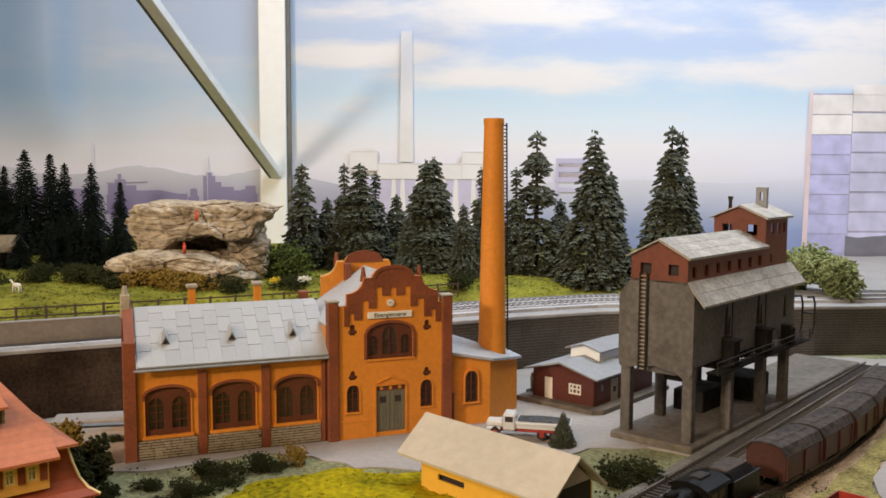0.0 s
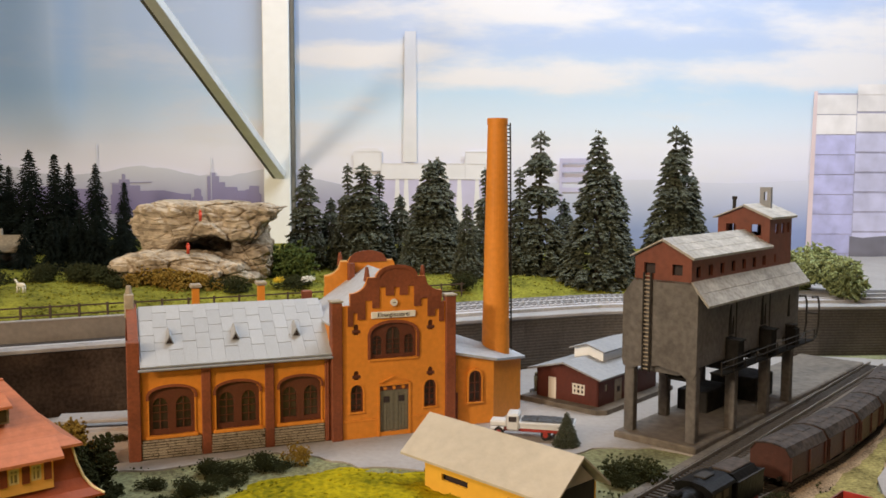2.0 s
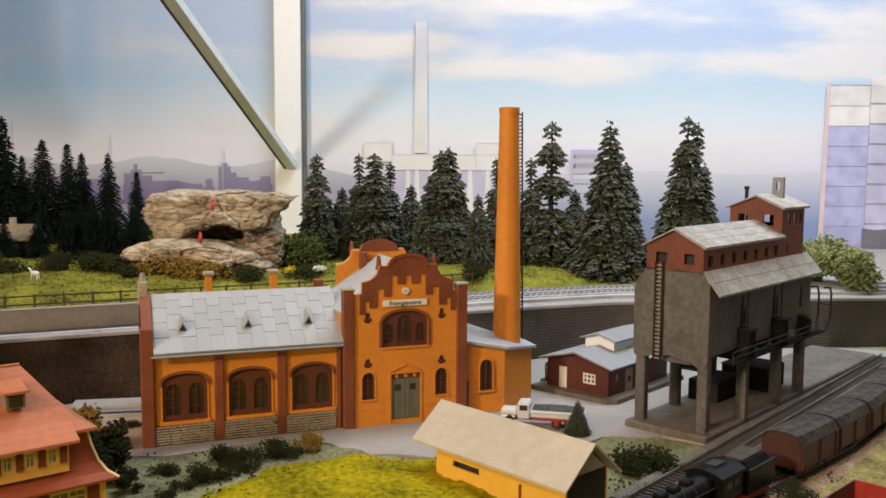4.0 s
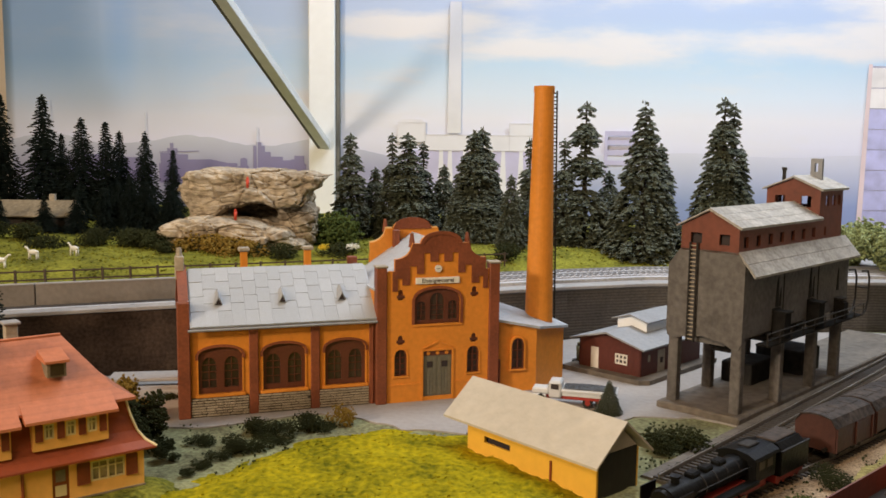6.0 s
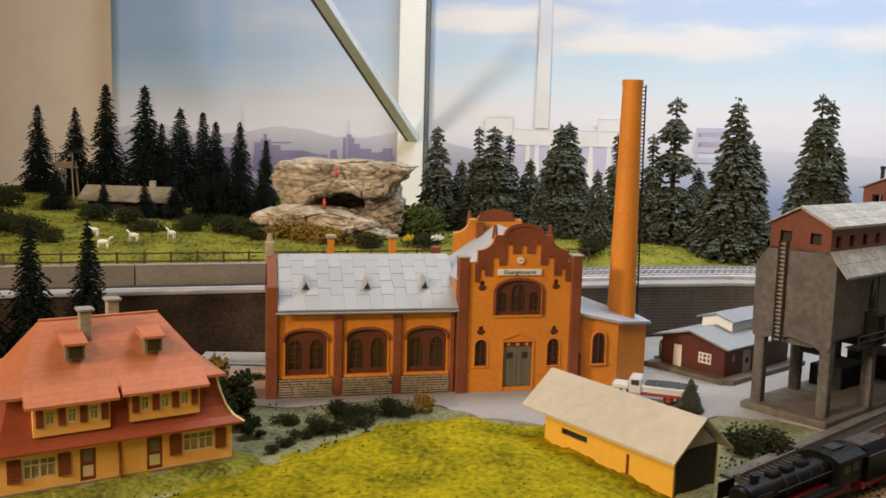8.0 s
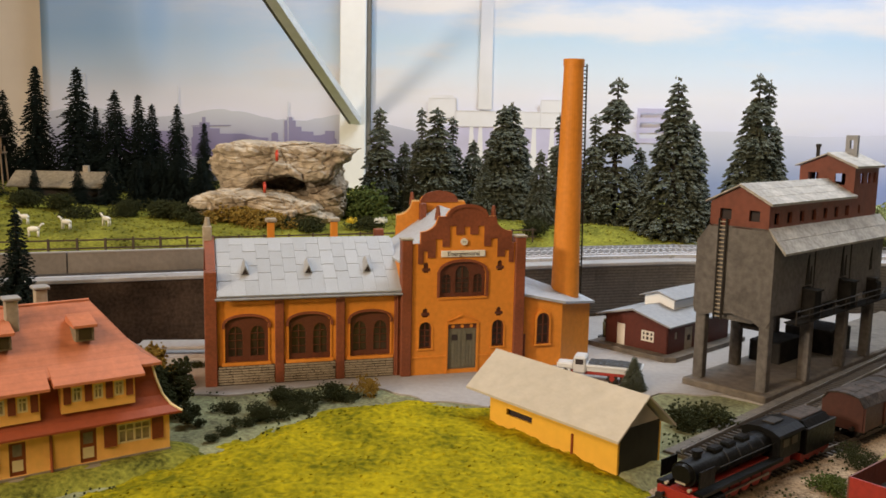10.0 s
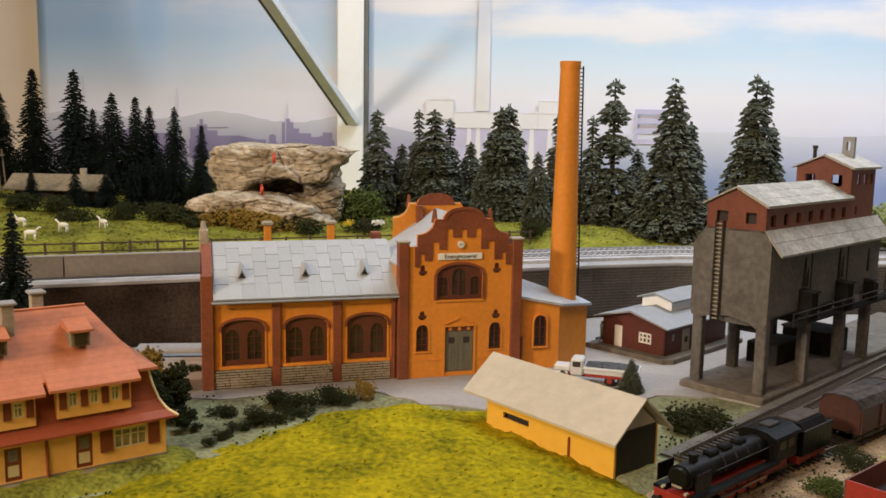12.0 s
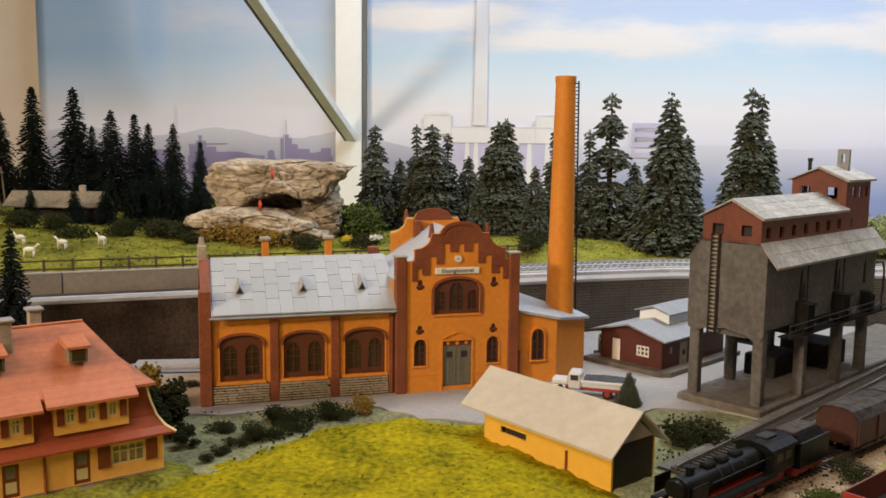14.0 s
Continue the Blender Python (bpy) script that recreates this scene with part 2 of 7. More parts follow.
def part(name, bm, material, parent, label="", smooth=False):
    ob = new(name, make(name, bm, material, smooth))
    ob.parent = parent
    return tagged(ob, label)


def piece(name, me, parent, m):
    ob = new(name, me)
    ob.parent, ob.matrix_basis = parent, m
    return ob


def thing(name, m, label, category, group="", kind=""):
    ob = new(name)
    ob.empty_display_size = 0.01
    ob.matrix_basis = m
    return tagged(ob, label, category, group, kind)


def solid(name, bm, material, label, category, kind="", m=None, smooth=False, group=""):
    ob = new(name, make(name, bm, material, smooth))
    if m:
        ob.matrix_basis = m
    return tagged(ob, label, category, group, kind)


def B():
    return bmesh.new()


def smooth01(x):
    x = min(1, max(0, x))
    return x * x * (3 - 2 * x)


# ---- the room ----
solid("floor", box(B(), -3, 3, -3, 1.6, -1.15, -1.1), M_CARPET, "dark grey carpet floor of the exhibition room", "floor", "structure")
solid("ceiling", box(B(), -3, 3, -3, 1.6, 1.4, 1.45), M_CEILING, "plain white ceiling of the exhibition room", "ceiling", "structure")
solid("wall_north", box(B(), -3, 3, 1.53, 1.6, -1.1, 1.4), M_WALLPAINT, "cream painted wall behind the printed sky", "wall", "structure")
solid("wall_south", box(B(), -3, 3, -3.08, -3, -1.1, 1.4), M_WALLPAINT, "cream painted room wall", "wall", "structure")
solid("wall_west", box(B(), -3.08, -3, -3, 1.6, -1.1, 1.4), M_WALLPAINT, "cream painted room wall", "wall", "structure")
solid("wall_east", box(B(), 3, 3.08, -3, 1.6, -1.1, 1.4), M_WALLPAINT, "cream painted room wall", "wall", "structure")

# ---- the printed backdrop ----


def sky_print():
    m = bpy.data.materials.new("printed_sky")
    m.use_nodes = True
    n, l = m.node_tree.nodes, m.node_tree.links
    b = n["Principled BSDF"]
    b.inputs["Roughness"].default_value = 0.42
    tc, sep = n.new("ShaderNodeTexCoord"), n.new("ShaderNodeSeparateXYZ")
    l.new(tc.outputs["Object"], sep.inputs[0])
    mr = n.new("ShaderNodeMapRange")
    mr.inputs["From Min"].default_value, mr.inputs["From Max"].default_value = 0.1, 0.6
    l.new(sep.outputs["Z"], mr.inputs["Value"])
    r = n.new("ShaderNodeValToRGB")
    stops = [(0.0, (0.5, 0.52, 0.62)), (0.2, (0.73, 0.75, 0.9)), (0.28, (0.77, 0.79, 0.9)), (0.36, (0.66, 0.77, 0.92)), (0.46, (0.51, 0.68, 0.87)), (0.62, (0.45, 0.57, 0.82)), (1.0, (0.4, 0.5, 0.74))]
    while len(r.color_ramp.elements) < len(stops):
        r.color_ramp.elements.new(0.5)
    for e, (p, c) in zip(r.color_ramp.elements, stops):
        e.position, e.color = p, (*c, 1)
    l.new(mr.outputs[0], r.inputs["Fac"])
    mp = n.new("ShaderNodeMapping")
    mp.inputs["Scale"].default_value = (2.0, 1.0, 7.5)
    mp.inputs["Location"].default_value = (0.35, 0, 0.6)
    l.new(tc.outputs["Object"], mp.inputs["Vector"])
    ns = n.new("ShaderNodeTexNoise")
    ns.inputs["Scale"].default_value, ns.inputs["Detail"].default_value, ns.inputs["Roughness"].default_value = 2.4, 5, 0.55
    l.new(mp.outputs[0], ns.inputs["Vector"])
    # long flat clouds with ragged edges: (centre x, centre z, half length, half height)
    total = None
    for cx, cz, rx, rz in ((0.14, 0.362, 0.24, 0.034), (0.6, 0.366, 0.27, 0.036), (0.2, 0.47, 0.4, 0.045), (0.8, 0.45, 0.35, 0.05), (-0.12, 0.395, 0.14, 0.025), (-0.4, 0.262, 0.2, 0.03), (1.2, 0.37, 0.3, 0.05), (0.0, 0.6, 0.7, 0.05), (1.1, 0.6, 0.5, 0.06)):
        mp2 = n.new("ShaderNodeMapping")
        mp2.vector_type = "TEXTURE"
        mp2.inputs["Location"].default_value = (cx, 0, cz)
        mp2.inputs["Scale"].default_value = (rx, 1e6, rz)
        l.new(tc.outputs["Object"], mp2.inputs["Vector"])
        ln = n.new("ShaderNodeVectorMath")
        ln.operation = "LENGTH"
        l.new(mp2.outputs[0], ln.inputs[0])
        fall = n.new("ShaderNodeMapRange")
        fall.inputs["From Min"].default_value, fall.inputs["From Max"].default_value = 1.25, 0.35
        l.new(ln.outputs["Value"], fall.inputs["Value"])
        if total is None:
            total = fall.outputs[0]
        else:
            mxm = n.new("ShaderNodeMath")
            mxm.operation = "MAXIMUM"
            l.new(total, mxm.inputs[0])
            l.new(fall.outputs[0], mxm.inputs[1])
            total = mxm.outputs[0]
    ad = n.new("ShaderNodeMath")
    ad.operation = "MULTIPLY_ADD"
    ad.inputs[1].default_value = 0.3
    l.new(total, ad.inputs[0])
    l.new(ns.outputs["Fac"], ad.inputs[2])
    cl = n.new("ShaderNodeValToRGB")
    cl.color_ramp.elements[0].position, cl.color_ramp.elements[1].position = 0.5, 0.84
    cl.color_ramp.interpolation = "EASE"
    l.new(ad.outputs[0], cl.inputs["Fac"])
    mix = n.new("ShaderNodeMix")
    mix.data_type = "RGBA"
    l.new(cl.outputs["Color"], mix.inputs[0])
    l.new(r.outputs["Color"], mix.inputs[6])
    mix.inputs[7].default_value = (0.74, 0.75, 0.81, 1)
    # print's blue deepens leftward; the colour also takes in the dimmer light there
    side = n.new("ShaderNodeMapRange")
    side.inputs["From Min"].default_value, side.inputs["From Max"].default_value = -0.15, -0.72
    side.inputs["To Max"].default_value = 0.8
    l.new(sep.outputs["X"], side.inputs["Value"])
    deep = n.new("ShaderNodeMix")
    deep.data_type = "RGBA"
    high = n.new("ShaderNodeMapRange")
    high.inputs["From Min"].default_value, high.inputs["From Max"].default_value = 0.2, 0.34
    l.new(sep.outputs["Z"], high.inputs["Value"])
    both = n.new("ShaderNodeMath")
    both.operation = "MULTIPLY"
    l.new(side.outputs[0], both.inputs[0])
    l.new(high.outputs[0], both.inputs[1])
    l.new(both.outputs[0], deep.inputs[0])
    l.new(mix.outputs[2], deep.inputs[6])
    deep.inputs[7].default_value = (0.2, 0.38, 0.68, 1)
    l.new(deep.outputs[2], b.inputs["Base Color"])
    return m


def print_grad(name, z0, c0, z1, c1):
    """A printed tone that pales with height."""
    m = mat(name, c0, 0.5, 0.06, 30, 0, big=0.3)
    n, l = m.node_tree.nodes, m.node_tree.links
    tc, sep, mr, mx = n.new("ShaderNodeTexCoord"), n.new("ShaderNodeSeparateXYZ"), n.new("ShaderNodeMapRange"), n.new("ShaderNodeMix")
    l.new(tc.outputs["Object"], sep.inputs[0])
    l.new(sep.outputs["Z"], mr.inputs["Value"])
    mr.inputs["From Min"].default_value, mr.inputs["From Max"].default_value = z0, z1
    mx.data_type = "RGBA"
    l.new(mr.outputs[0], mx.inputs[0])
    b = n["Principled BSDF"]
    l.new(b.inputs["Base Color"].links[0].from_socket, mx.inputs[6])
    mx.inputs[7].default_value = (*c1, 1)
    l.new(mx.outputs[2], b.inputs["Base Color"])
    return m


M_SKY = sky_print()
BY = 1.5


def sheet(bm, pts, y):
    prism(bm, pts, "y", y, y + 0.0003)
    return bm


def backdrop():
    bm = B()
    xs = [-0.838 + 2.74 * k / 160 for k in range(161)]
    zs = [-0.05, 0.2, 0.222, 0.24, 0.27, 0.31, 0.4, 0.6, 0.85, 1.1]
    rows = []
    for x in xs:
        y = BY + 0.003 + 0.0008 * math.sin(x * 9)
        fold = 0.012 * math.exp(-((x + 0.652) / (0.09 if x < -0.652 else 0.024)) ** 2) + 0.003 * math.exp(-((x + 0.54) / (0.05 if x < -0.54 else 0.02)) ** 2)
        rows.append([bm.verts.new((x, y - fold * smooth01((z - 0.222) / 0.09), z)) for z in zs])
    for a, b in zip(rows, rows[1:]):
        for k in range(len(zs) - 1):
            bm.faces.new((a[k], b[k], b[k + 1], a[k + 1]))
    g = bmesh.ops.extrude_face_region(bm, geom=list(bm.faces))
    for v in g["geom"]:
        if isinstance(v, bmesh.types.BMVert):
            v.co.y += 0.002
    bmesh.ops.recalc_face_normals(bm, faces=bm.faces)
    ob = solid("backdrop", bm, M_SKY, "printed paper sky with pale clouds and haze", "backdrop", "structure", smooth=True)
    y = BY - 0.0004
    pr = {k: mat("print_" + k, c, 0.5, v, 30, 0, big=0.3) for k, c, v in (
        ("haze", (0.4, 0.4, 0.5), 0.12), ("works", (0.2, 0.18, 0.34), 0.3), ("pale", (0.78, 0.79, 0.86), 0.05), ("mauve", (0.5, 0.49, 0.7), 0.1),
        ("sea", (0.3, 0.38, 0.56), 0.12), ("hill", (0.16, 0.16, 0.2), 0.2), ("tank_white", (0.74, 0.73, 0.76), 0.14), ("tank_mauve", (0.54, 0.55, 0.76), 0.2), ("tank_shade", (0.36, 0.36, 0.5), 0.3), ("pink", (0.66, 0.55, 0.58), 0.08))}
    pr["sea"] = print_grad("print_shore", 0.1, (0.24, 0.31, 0.55), 0.19, (0.66, 0.68, 0.8))
    pr["haze"] = print_grad("print_haze", 0.15, (0.34, 0.35, 0.52), 0.212, (0.6, 0.65, 0.76))
    pr["works"] = print_grad("print_works_grad", 0.14, (0.19, 0.17, 0.36), 0.2, (0.27, 0.27, 0.45))
    pr["stack"] = print_grad("print_stack", 0.22, (0.74, 0.75, 0.8), 0.43, (0.63, 0.67, 0.79))
    pr["tank_blue"] = mat("print_tank_blue", (0.47, 0.48, 0.76), 0.5, 0.22, 40, 0, big=0.3)
    pr["line"] = mat("print_line", (0.64, 0.65, 0.71), 0.5, 0.1, 30, 0)
    rnd = random.Random(4)
    # far hills with works on the left
    pts = [(-0.83, 0.05)] + [(-0.83 + 0.53 * k / 40, 0.196 + 0.008 * math.sin(k * 0.33) + 0.004 * rnd.random()) for k in range(41)] + [(-0.1, 0.16), (-0.1, 0.05)]
    part("printed_hills", sheet(B(), pts, y), pr["haze"], ob, "printed mauve hills in haze")
    bm = B()
    for k in range(34):
        x, w, h = -0.8 + 0.48 * rnd.random(), 0.006 + 0.03 * rnd.random() ** 2, 0.15 + 0.018 * rnd.random()
        prism(bm, [(x, 0.125), (x + w, 0.125), (x + w, h), (x + w * 0.6, h + 0.002), (x, h)], "y", y - 0.0006 - 0.000004 * k, y - 0.0003)
    for k, (x0, x1, z1) in enumerate(((-0.556, -0.538, 0.184), (-0.551, -0.545, 0.193), (-0.568, -0.556, 0.176), (-0.538, -0.52, 0.174), (-0.522, -0.434, 0.16), (-0.406, -0.386, 0.19), (-0.401, -0.392, 0.196), (-0.392, -0.376, 0.18), (-0.376, -0.355, 0.172), (-0.353, -0.336, 0.166), (-0.335, -0.318, 0.174), (-0.64, -0.6, 0.168), (-0.7, -0.66, 0.172))):
        box(bm, x0, x1, y - 0.00095 - 0.000006 * k, y - 0.0003, 0.125, z1)
    prism(bm, [(-0.57, 0.1765), (-0.5, 0.179), (-0.5, 0.1805), (-0.57, 0.178)], "y", y - 0.00098, y - 0.0003)
    prism(bm, [(-0.522, 0.16), (-0.434, 0.152), (-0.434, 0.157), (-0.48, 0.166), (-0.522, 0.165)], "y", y - 0.00098, y - 0.0003)
    part("printed_works", bm, pr["works"], ob, "printed violet industrial works")
    bm = B()
    for x, h in ((-0.594, 0.245), (-0.4, 0.222)):
        prism(bm, [(x, 0.15), (x + 0.0016, 0.15), (x + 0.0016, h), (x, h)], "y", y - 0.0014, y - 0.0012)
    box(bm, -0.7715, -0.77, y - 0.0014, y - 0.0012, 0.15, 0.264)
    box(bm, -0.7605, -0.759, y - 0.0014, y - 0.0012, 0.15, 0.264)
    for z in (0.2, 0.23, 0.262):
        box(bm, -0.7715, -0.759, y - 0.0017, y - 0.0015, z, z + 0.0015)
    part("printed_masts", bm, pr["haze"], ob, "printed thin masts")
    # sea and far shore on the right
    pts = [(0.05, 0.02), (1.9, 0.02), (1.9, 0.18)] + [(1.0 - 0.95 * k / 20, 0.184 + 0.003 * math.sin(k)) for k in range(21)]
    part("printed_shore", sheet(B(), pts, y), pr["sea"], ob, "printed blue far shore")
    # pale power works
    y -= 0.0012
    part("printed_stack", prism(B(), [(-0.074, 0.215), (-0.051, 0.215), (-0.0525, 0.432), (-0.0715, 0.432)], "y", y, y + 0.0003), pr["stack"], ob, "printed tall pale smokestack")
    bm = B()
    box(bm, -0.158, -0.11, y, y + 0.0003, 0.2, 0.232)
    prism(bm, [(-0.158, 0.232), (-0.11, 0.232), (-0.118, 0.238), (-0.15, 0.238)], "y", y, y + 0.0003)
    box(bm, -0.11, 0.072, y, y + 0.0003, 0.186, 0.212)
    box(bm, 0.03, 0.072, y, y + 0.0003, 0.212, 0.232)
    for x in (-0.085, -0.07, -0.045, 0.0, 0.02, 0.05):
        prism(bm, [(x - 0.006, 0.1), (x + 0.008, 0.1), (x + 0.004, 0.186), (x - 0.002, 0.186)], "y", y, y + 0.0003)
    part("printed_powerhouse", bm, pr["pale"], ob, "printed pale power works")
    bm = B()
    for x0, x1, z in ((-0.158, -0.11, 0.2315), (-0.11, 0.072, 0.2115), (-0.11, 0.072, 0.186), (0.03, 0.072, 0.2315)):
        box(bm, x0, x1, y - 0.0004, y - 0.0002, z, z + 0.0016)
    for x in (-0.112, -0.04, 0.03, 0.071):
        box(bm, x, x + 0.0016, y - 0.0007, y - 0.0005, 0.186, 0.231 if x in (-0.112, 0.03, 0.071) else 0.212)
    part("printed_outlines", bm, pr["line"], ob, "printed grey building edges")
    bm = B()
    box(bm, -0.15, 0.07, y + 0.0005, y + 0.0008, 0.1, 0.186)
    for z in (0.165, 0.182, 0.199, 0.214):
        box(bm, 0.19, 0.24, y, y + 0.0003, z, z + 0.008)
    for x in (0.19, 0.234):
        box(bm, x, x + 0.005, y - 0.0006, y - 0.0002, 0.12, 0.22)
    part("printed_halls", bm, pr["mauve"], ob, "printed mauve works halls")
    # gasholder at the right
    tx0, tx1 = 0.612, 0.9
    for k in range(9):
        z0 = 0.028 + k * 0.0335
        tone = pr["tank_white"] if k > 6 else pr["tank_mauve"]
        part("printed_tank_ring", box(B(), tx0 + 0.006, tx0 + 0.0745, y, y + 0.0003, z0 + 0.0014, z0 + 0.0335), tone if k > 6 else pr["tank_blue"], ob)
        part("printed_tank_ring", box(B(), tx0 + 0.0755, tx1, y - 0.0001, y + 0.0002, z0 + 0.0062, z0 + 0.0365), tone, ob)
    part("printed_tank_shade", box(B(), tx0 + 0.004, tx1, y + 0.0005, y + 0.0008, 0.03, 0.332), pr["tank_shade"], ob)
    part("printed_tank_edge", prism(B(), [(tx0 - 0.003, 0.04), (tx0 + 0.006, 0.04), (tx0 + 0.008, 0.335), (tx0 + 0.002, 0.335)], "y", y - 0.0006, y - 0.0002), pr["pink"], ob)
    part("printed_tank_top", box(B(), tx0 + 0.075, tx1, y - 0.0006, y - 0.0002, 0.33, 0.347), pr["tank_white"], ob)
    pts = [(0.683, 0.02), (1.6, 0.02), (1.6, 0.12)] + [(1.2 - (1.2 - 0.683) * k / 24, 0.1 + 0.004 * math.sin(k * 1.1) + 0.003 * math.sin(k * 2.7) - 0.014 * (k / 24) ** 10) for k in range(25)]
    part("printed_dark_hill", prism(B(), pts, "y", y - 0.001, y - 0.0008), pr["hill"], ob, "printed dark wooded hill")


backdrop()

post = thing("window_post", pose(-0.2795, 1.482, 0), "white painted flat metal post before the printed sky", "post")
part("post_shaft", box(B(), -0.0272, 0.0172, 0, 0.0145, -0.02, 1.1, 0.0015), M_POST, post)
# flange tone includes the shadow the post throws on its right
part("post_flange", box(B(), 0.0174, 0.0245, 0.006, 0.0145, -0.02, 1.1, 0.001), M_EDGE, post, "grey edge strip darkened with the post's shadow")
e0 = Vector((-0.281, 1.4812, 0.1912))
e1 = e0 + 1.9 * Vector((-0.0795, -0.355, 0.205))
brace = thing("diagonal_brace", look(e0, e1), "pale grey painted flat metal brace leaning from the post", "brace")
L = (e1 - e0).length
part("brace_strip", box(B(), -0.0115, 0.0052, -0.0052, 0.007, -L, 0.0, 0.0006), M_BRACE, brace)
part("brace_lip", box(B(), 0.0054, 0.0098, -0.0052, 0.006, -L, 0.0, 0.0003), M_EDGE, brace, "dull grey lower edge of the brace")

# ---- grounds ----
WALL = [(-0.95, 0.405), (-0.295, 0.712), (-0.1, 0.8029), (0.0792, 0.8864), (0.1657, 0.9204), (0.4093, 0.9603), (1.1, 1.01)]
WALL_TOP = 0.0505


def wall_y(x):
    for (xa, ya), (xb, yb) in zip(WALL, WALL[1:]):
        if x <= xb:
            return ya + (yb - ya) * (x - xa) / (xb - xa)
    return WALL[-1][1]


def terrace(x, y):
    s = y - wall_y(x)
    return 0.056 + 0.022 * smooth01((s - 0.05) / 0.12) * (1 - 0.35 * smooth01((x + 0.05) / 0.25)) * (1 - smooth01((x - 0.38) / 0.1)) + 0.016 * smooth01((-x - 0.42) / 0.25) * smooth01((s - 0.15) / 0.3) + 0.0018 * noise.noise((x * 30, y * 30, 0)) * smooth01((s - 0.1) / 0.1)


def height_sheet(name, xs, ys, f, material, label, category, kind="structure"):
    bm = B()
    vs = [[bm.verts.new((x, y, f(x, y))) for y in ys] for x in xs]
    for a, b in zip(vs, vs[1:]):
        for k in range(len(ys) - 1):
            bm.faces.new((a[k], b[k], b[k + 1], a[k + 1]))
    bmesh.ops.recalc_face_normals(bm, faces=bm.faces)
    return solid(name, bm, material, label, category, kind, smooth=True)


def rng(a, b, n):
    return [a + (b - a) * k / n for k in range(n + 1)]


height_sheet("ground", rng(-1.0, 1.1, 120), rng(0.15, 1.05, 60), lambda x, y: -0.0012 + 0.0009 * noise.noise((x * 40, y * 40, 2)), M_SOIL, "sage green and sandy scattered layout ground", "ground")
solid("layout_table", box(B(), -1.02, 1.12, 0.13, 1.49, -0.12, -0.006), M_FOOT, "plywood table that carries the layout", "table", "structure")

for x in (-0.95, 1.05):
    for y in (0.2, 1.42):
        part("table_leg", box(B(), x - 0.03, x + 0.03, y - 0.03, y + 0.03, -1.1, -0.12), M_FOOT, bpy.data.objects["layout_table"])

# upper terrace, following the wall
bm = B()
cols = []
for x in rng(-0.95, 1.1, 150):
    y0 = wall_y(x) + 0.02
    cols.append([bm.verts.new((x, y0 + (1.49 - y0) * (k / 44) ** 1.2, terrace(x, y0 + (1.49 - y0) * (k / 44) ** 1.2))) for k in range(45)])
for a, b in zip(cols, cols[1:]):
    for k in range(44):
        bm.faces.new((a[k], b[k], b[k + 1], a[k + 1]))
solid("terrace", bm, M_GRASS, "raised olive green flocked meadow terrace", "terrace", "structure", smooth=True)

for (xa, ya), (xb, yb), k in zip(WALL, WALL[1:], range(9)):
    d = math.hypot(xb - xa, yb - ya)
    m = Matrix.Translation((xa, ya, 0)) @ Matrix.Rotation(math.atan2(yb - ya, xb - xa), 4, "Z")
    crest = WALL_TOP + (0.003 if k < 2 else 0.0)
    w = solid("retaining_wall", box(B(), 0, d, 0, 0.008, -0.004, crest), M_WALLPLAIN if k < 2 else M_WALLBRICK, "dark brown brick card retaining wall below the tracks", "wall", "structure", m)
    part("coping", box(B(), -0.001, d + 0.001, -0.002, 0.0085 if k < 2 else 0.02, crest, crest + 0.0035, 0.0006), M_COPING, w, "pale grey coping strip")

cols = []
bm = B()
for x in rng(0.435, 1.09, 30):
    y0 = wall_y(x) + 0.021
    y1 = 1.49 if x > 0.5 else y0 + 0.06 + (1.43 - y0) * smooth01((x - 0.435) / 0.065)
    cols.append([bm.verts.new((x, y0 + (y1 - y0) * k / 20, terrace(x, y0 + (y1 - y0) * k / 20) + 0.003)) for k in range(21)])
for a, b in zip(cols, cols[1:]):
    for k in range(20):
        bm.faces.new((a[k], b[k], b[k + 1], a[k + 1]))
solid("upper_road", bm, M_YARD, "grey paved surface beside the leafy bush", "road", "structure", smooth=True)

# yard paving
YARD = [(-0.34, 0.60), (-0.24, 0.57), (-0.19, 0.575), (-0.133, 0.612), (-0.095, 0.607), (-0.06, 0.585), (0.0, 0.575), (0.06, 0.585), (0.105, 0.625), (0.15, 0.628), (0.2, 0.6), (0.5, 0.93), (0.4, 0.955), (0.166, 0.917), (0.079, 0.884), (-0.34, 0.688)]
edge = []
for (xa, ya), (xb, yb) in zip(YARD, YARD[1:] + YARD[:1]):
    n = max(2, int(math.hypot(xb - xa, yb - ya) / 0.006))
    for k in range(n):
        x, y = xa + (xb - xa) * k / n, ya + (yb - ya) * k / n
        edge.append((x + 0.003 * noise.noise((x * 70, y * 70, 3)), y + 0.0055 * noise.noise((x * 60, y * 60, 8))))
solid("yard", prism(B(), edge, "z", -0.0022, 0.0), M_YARD, "pale grey flat paved factory yard", "yard", "structure")


MEADOW = [(-0.26, 0.31), (-0.179, 0.447), (-0.15, 0.498), (-0.108, 0.556), (-0.068, 0.576), (-0.012, 0.568), (0.056, 0.486), (0.088, 0.415), (0.095, 0.2), (-0.26, 0.2)]


def meadow_inside(x, y):
    """How far inside the meadow's outline a place lies."""
    d = 1.0
    for (xa, ya), (xb, yb) in zip(MEADOW, MEADOW[1:] + MEADOW[:1]):
        ln = math.hypot(xb - xa, yb - ya)
        d = min(d, ((x - xa) * (yb - ya) - (y - ya) * (xb - xa)) / ln)
    return d


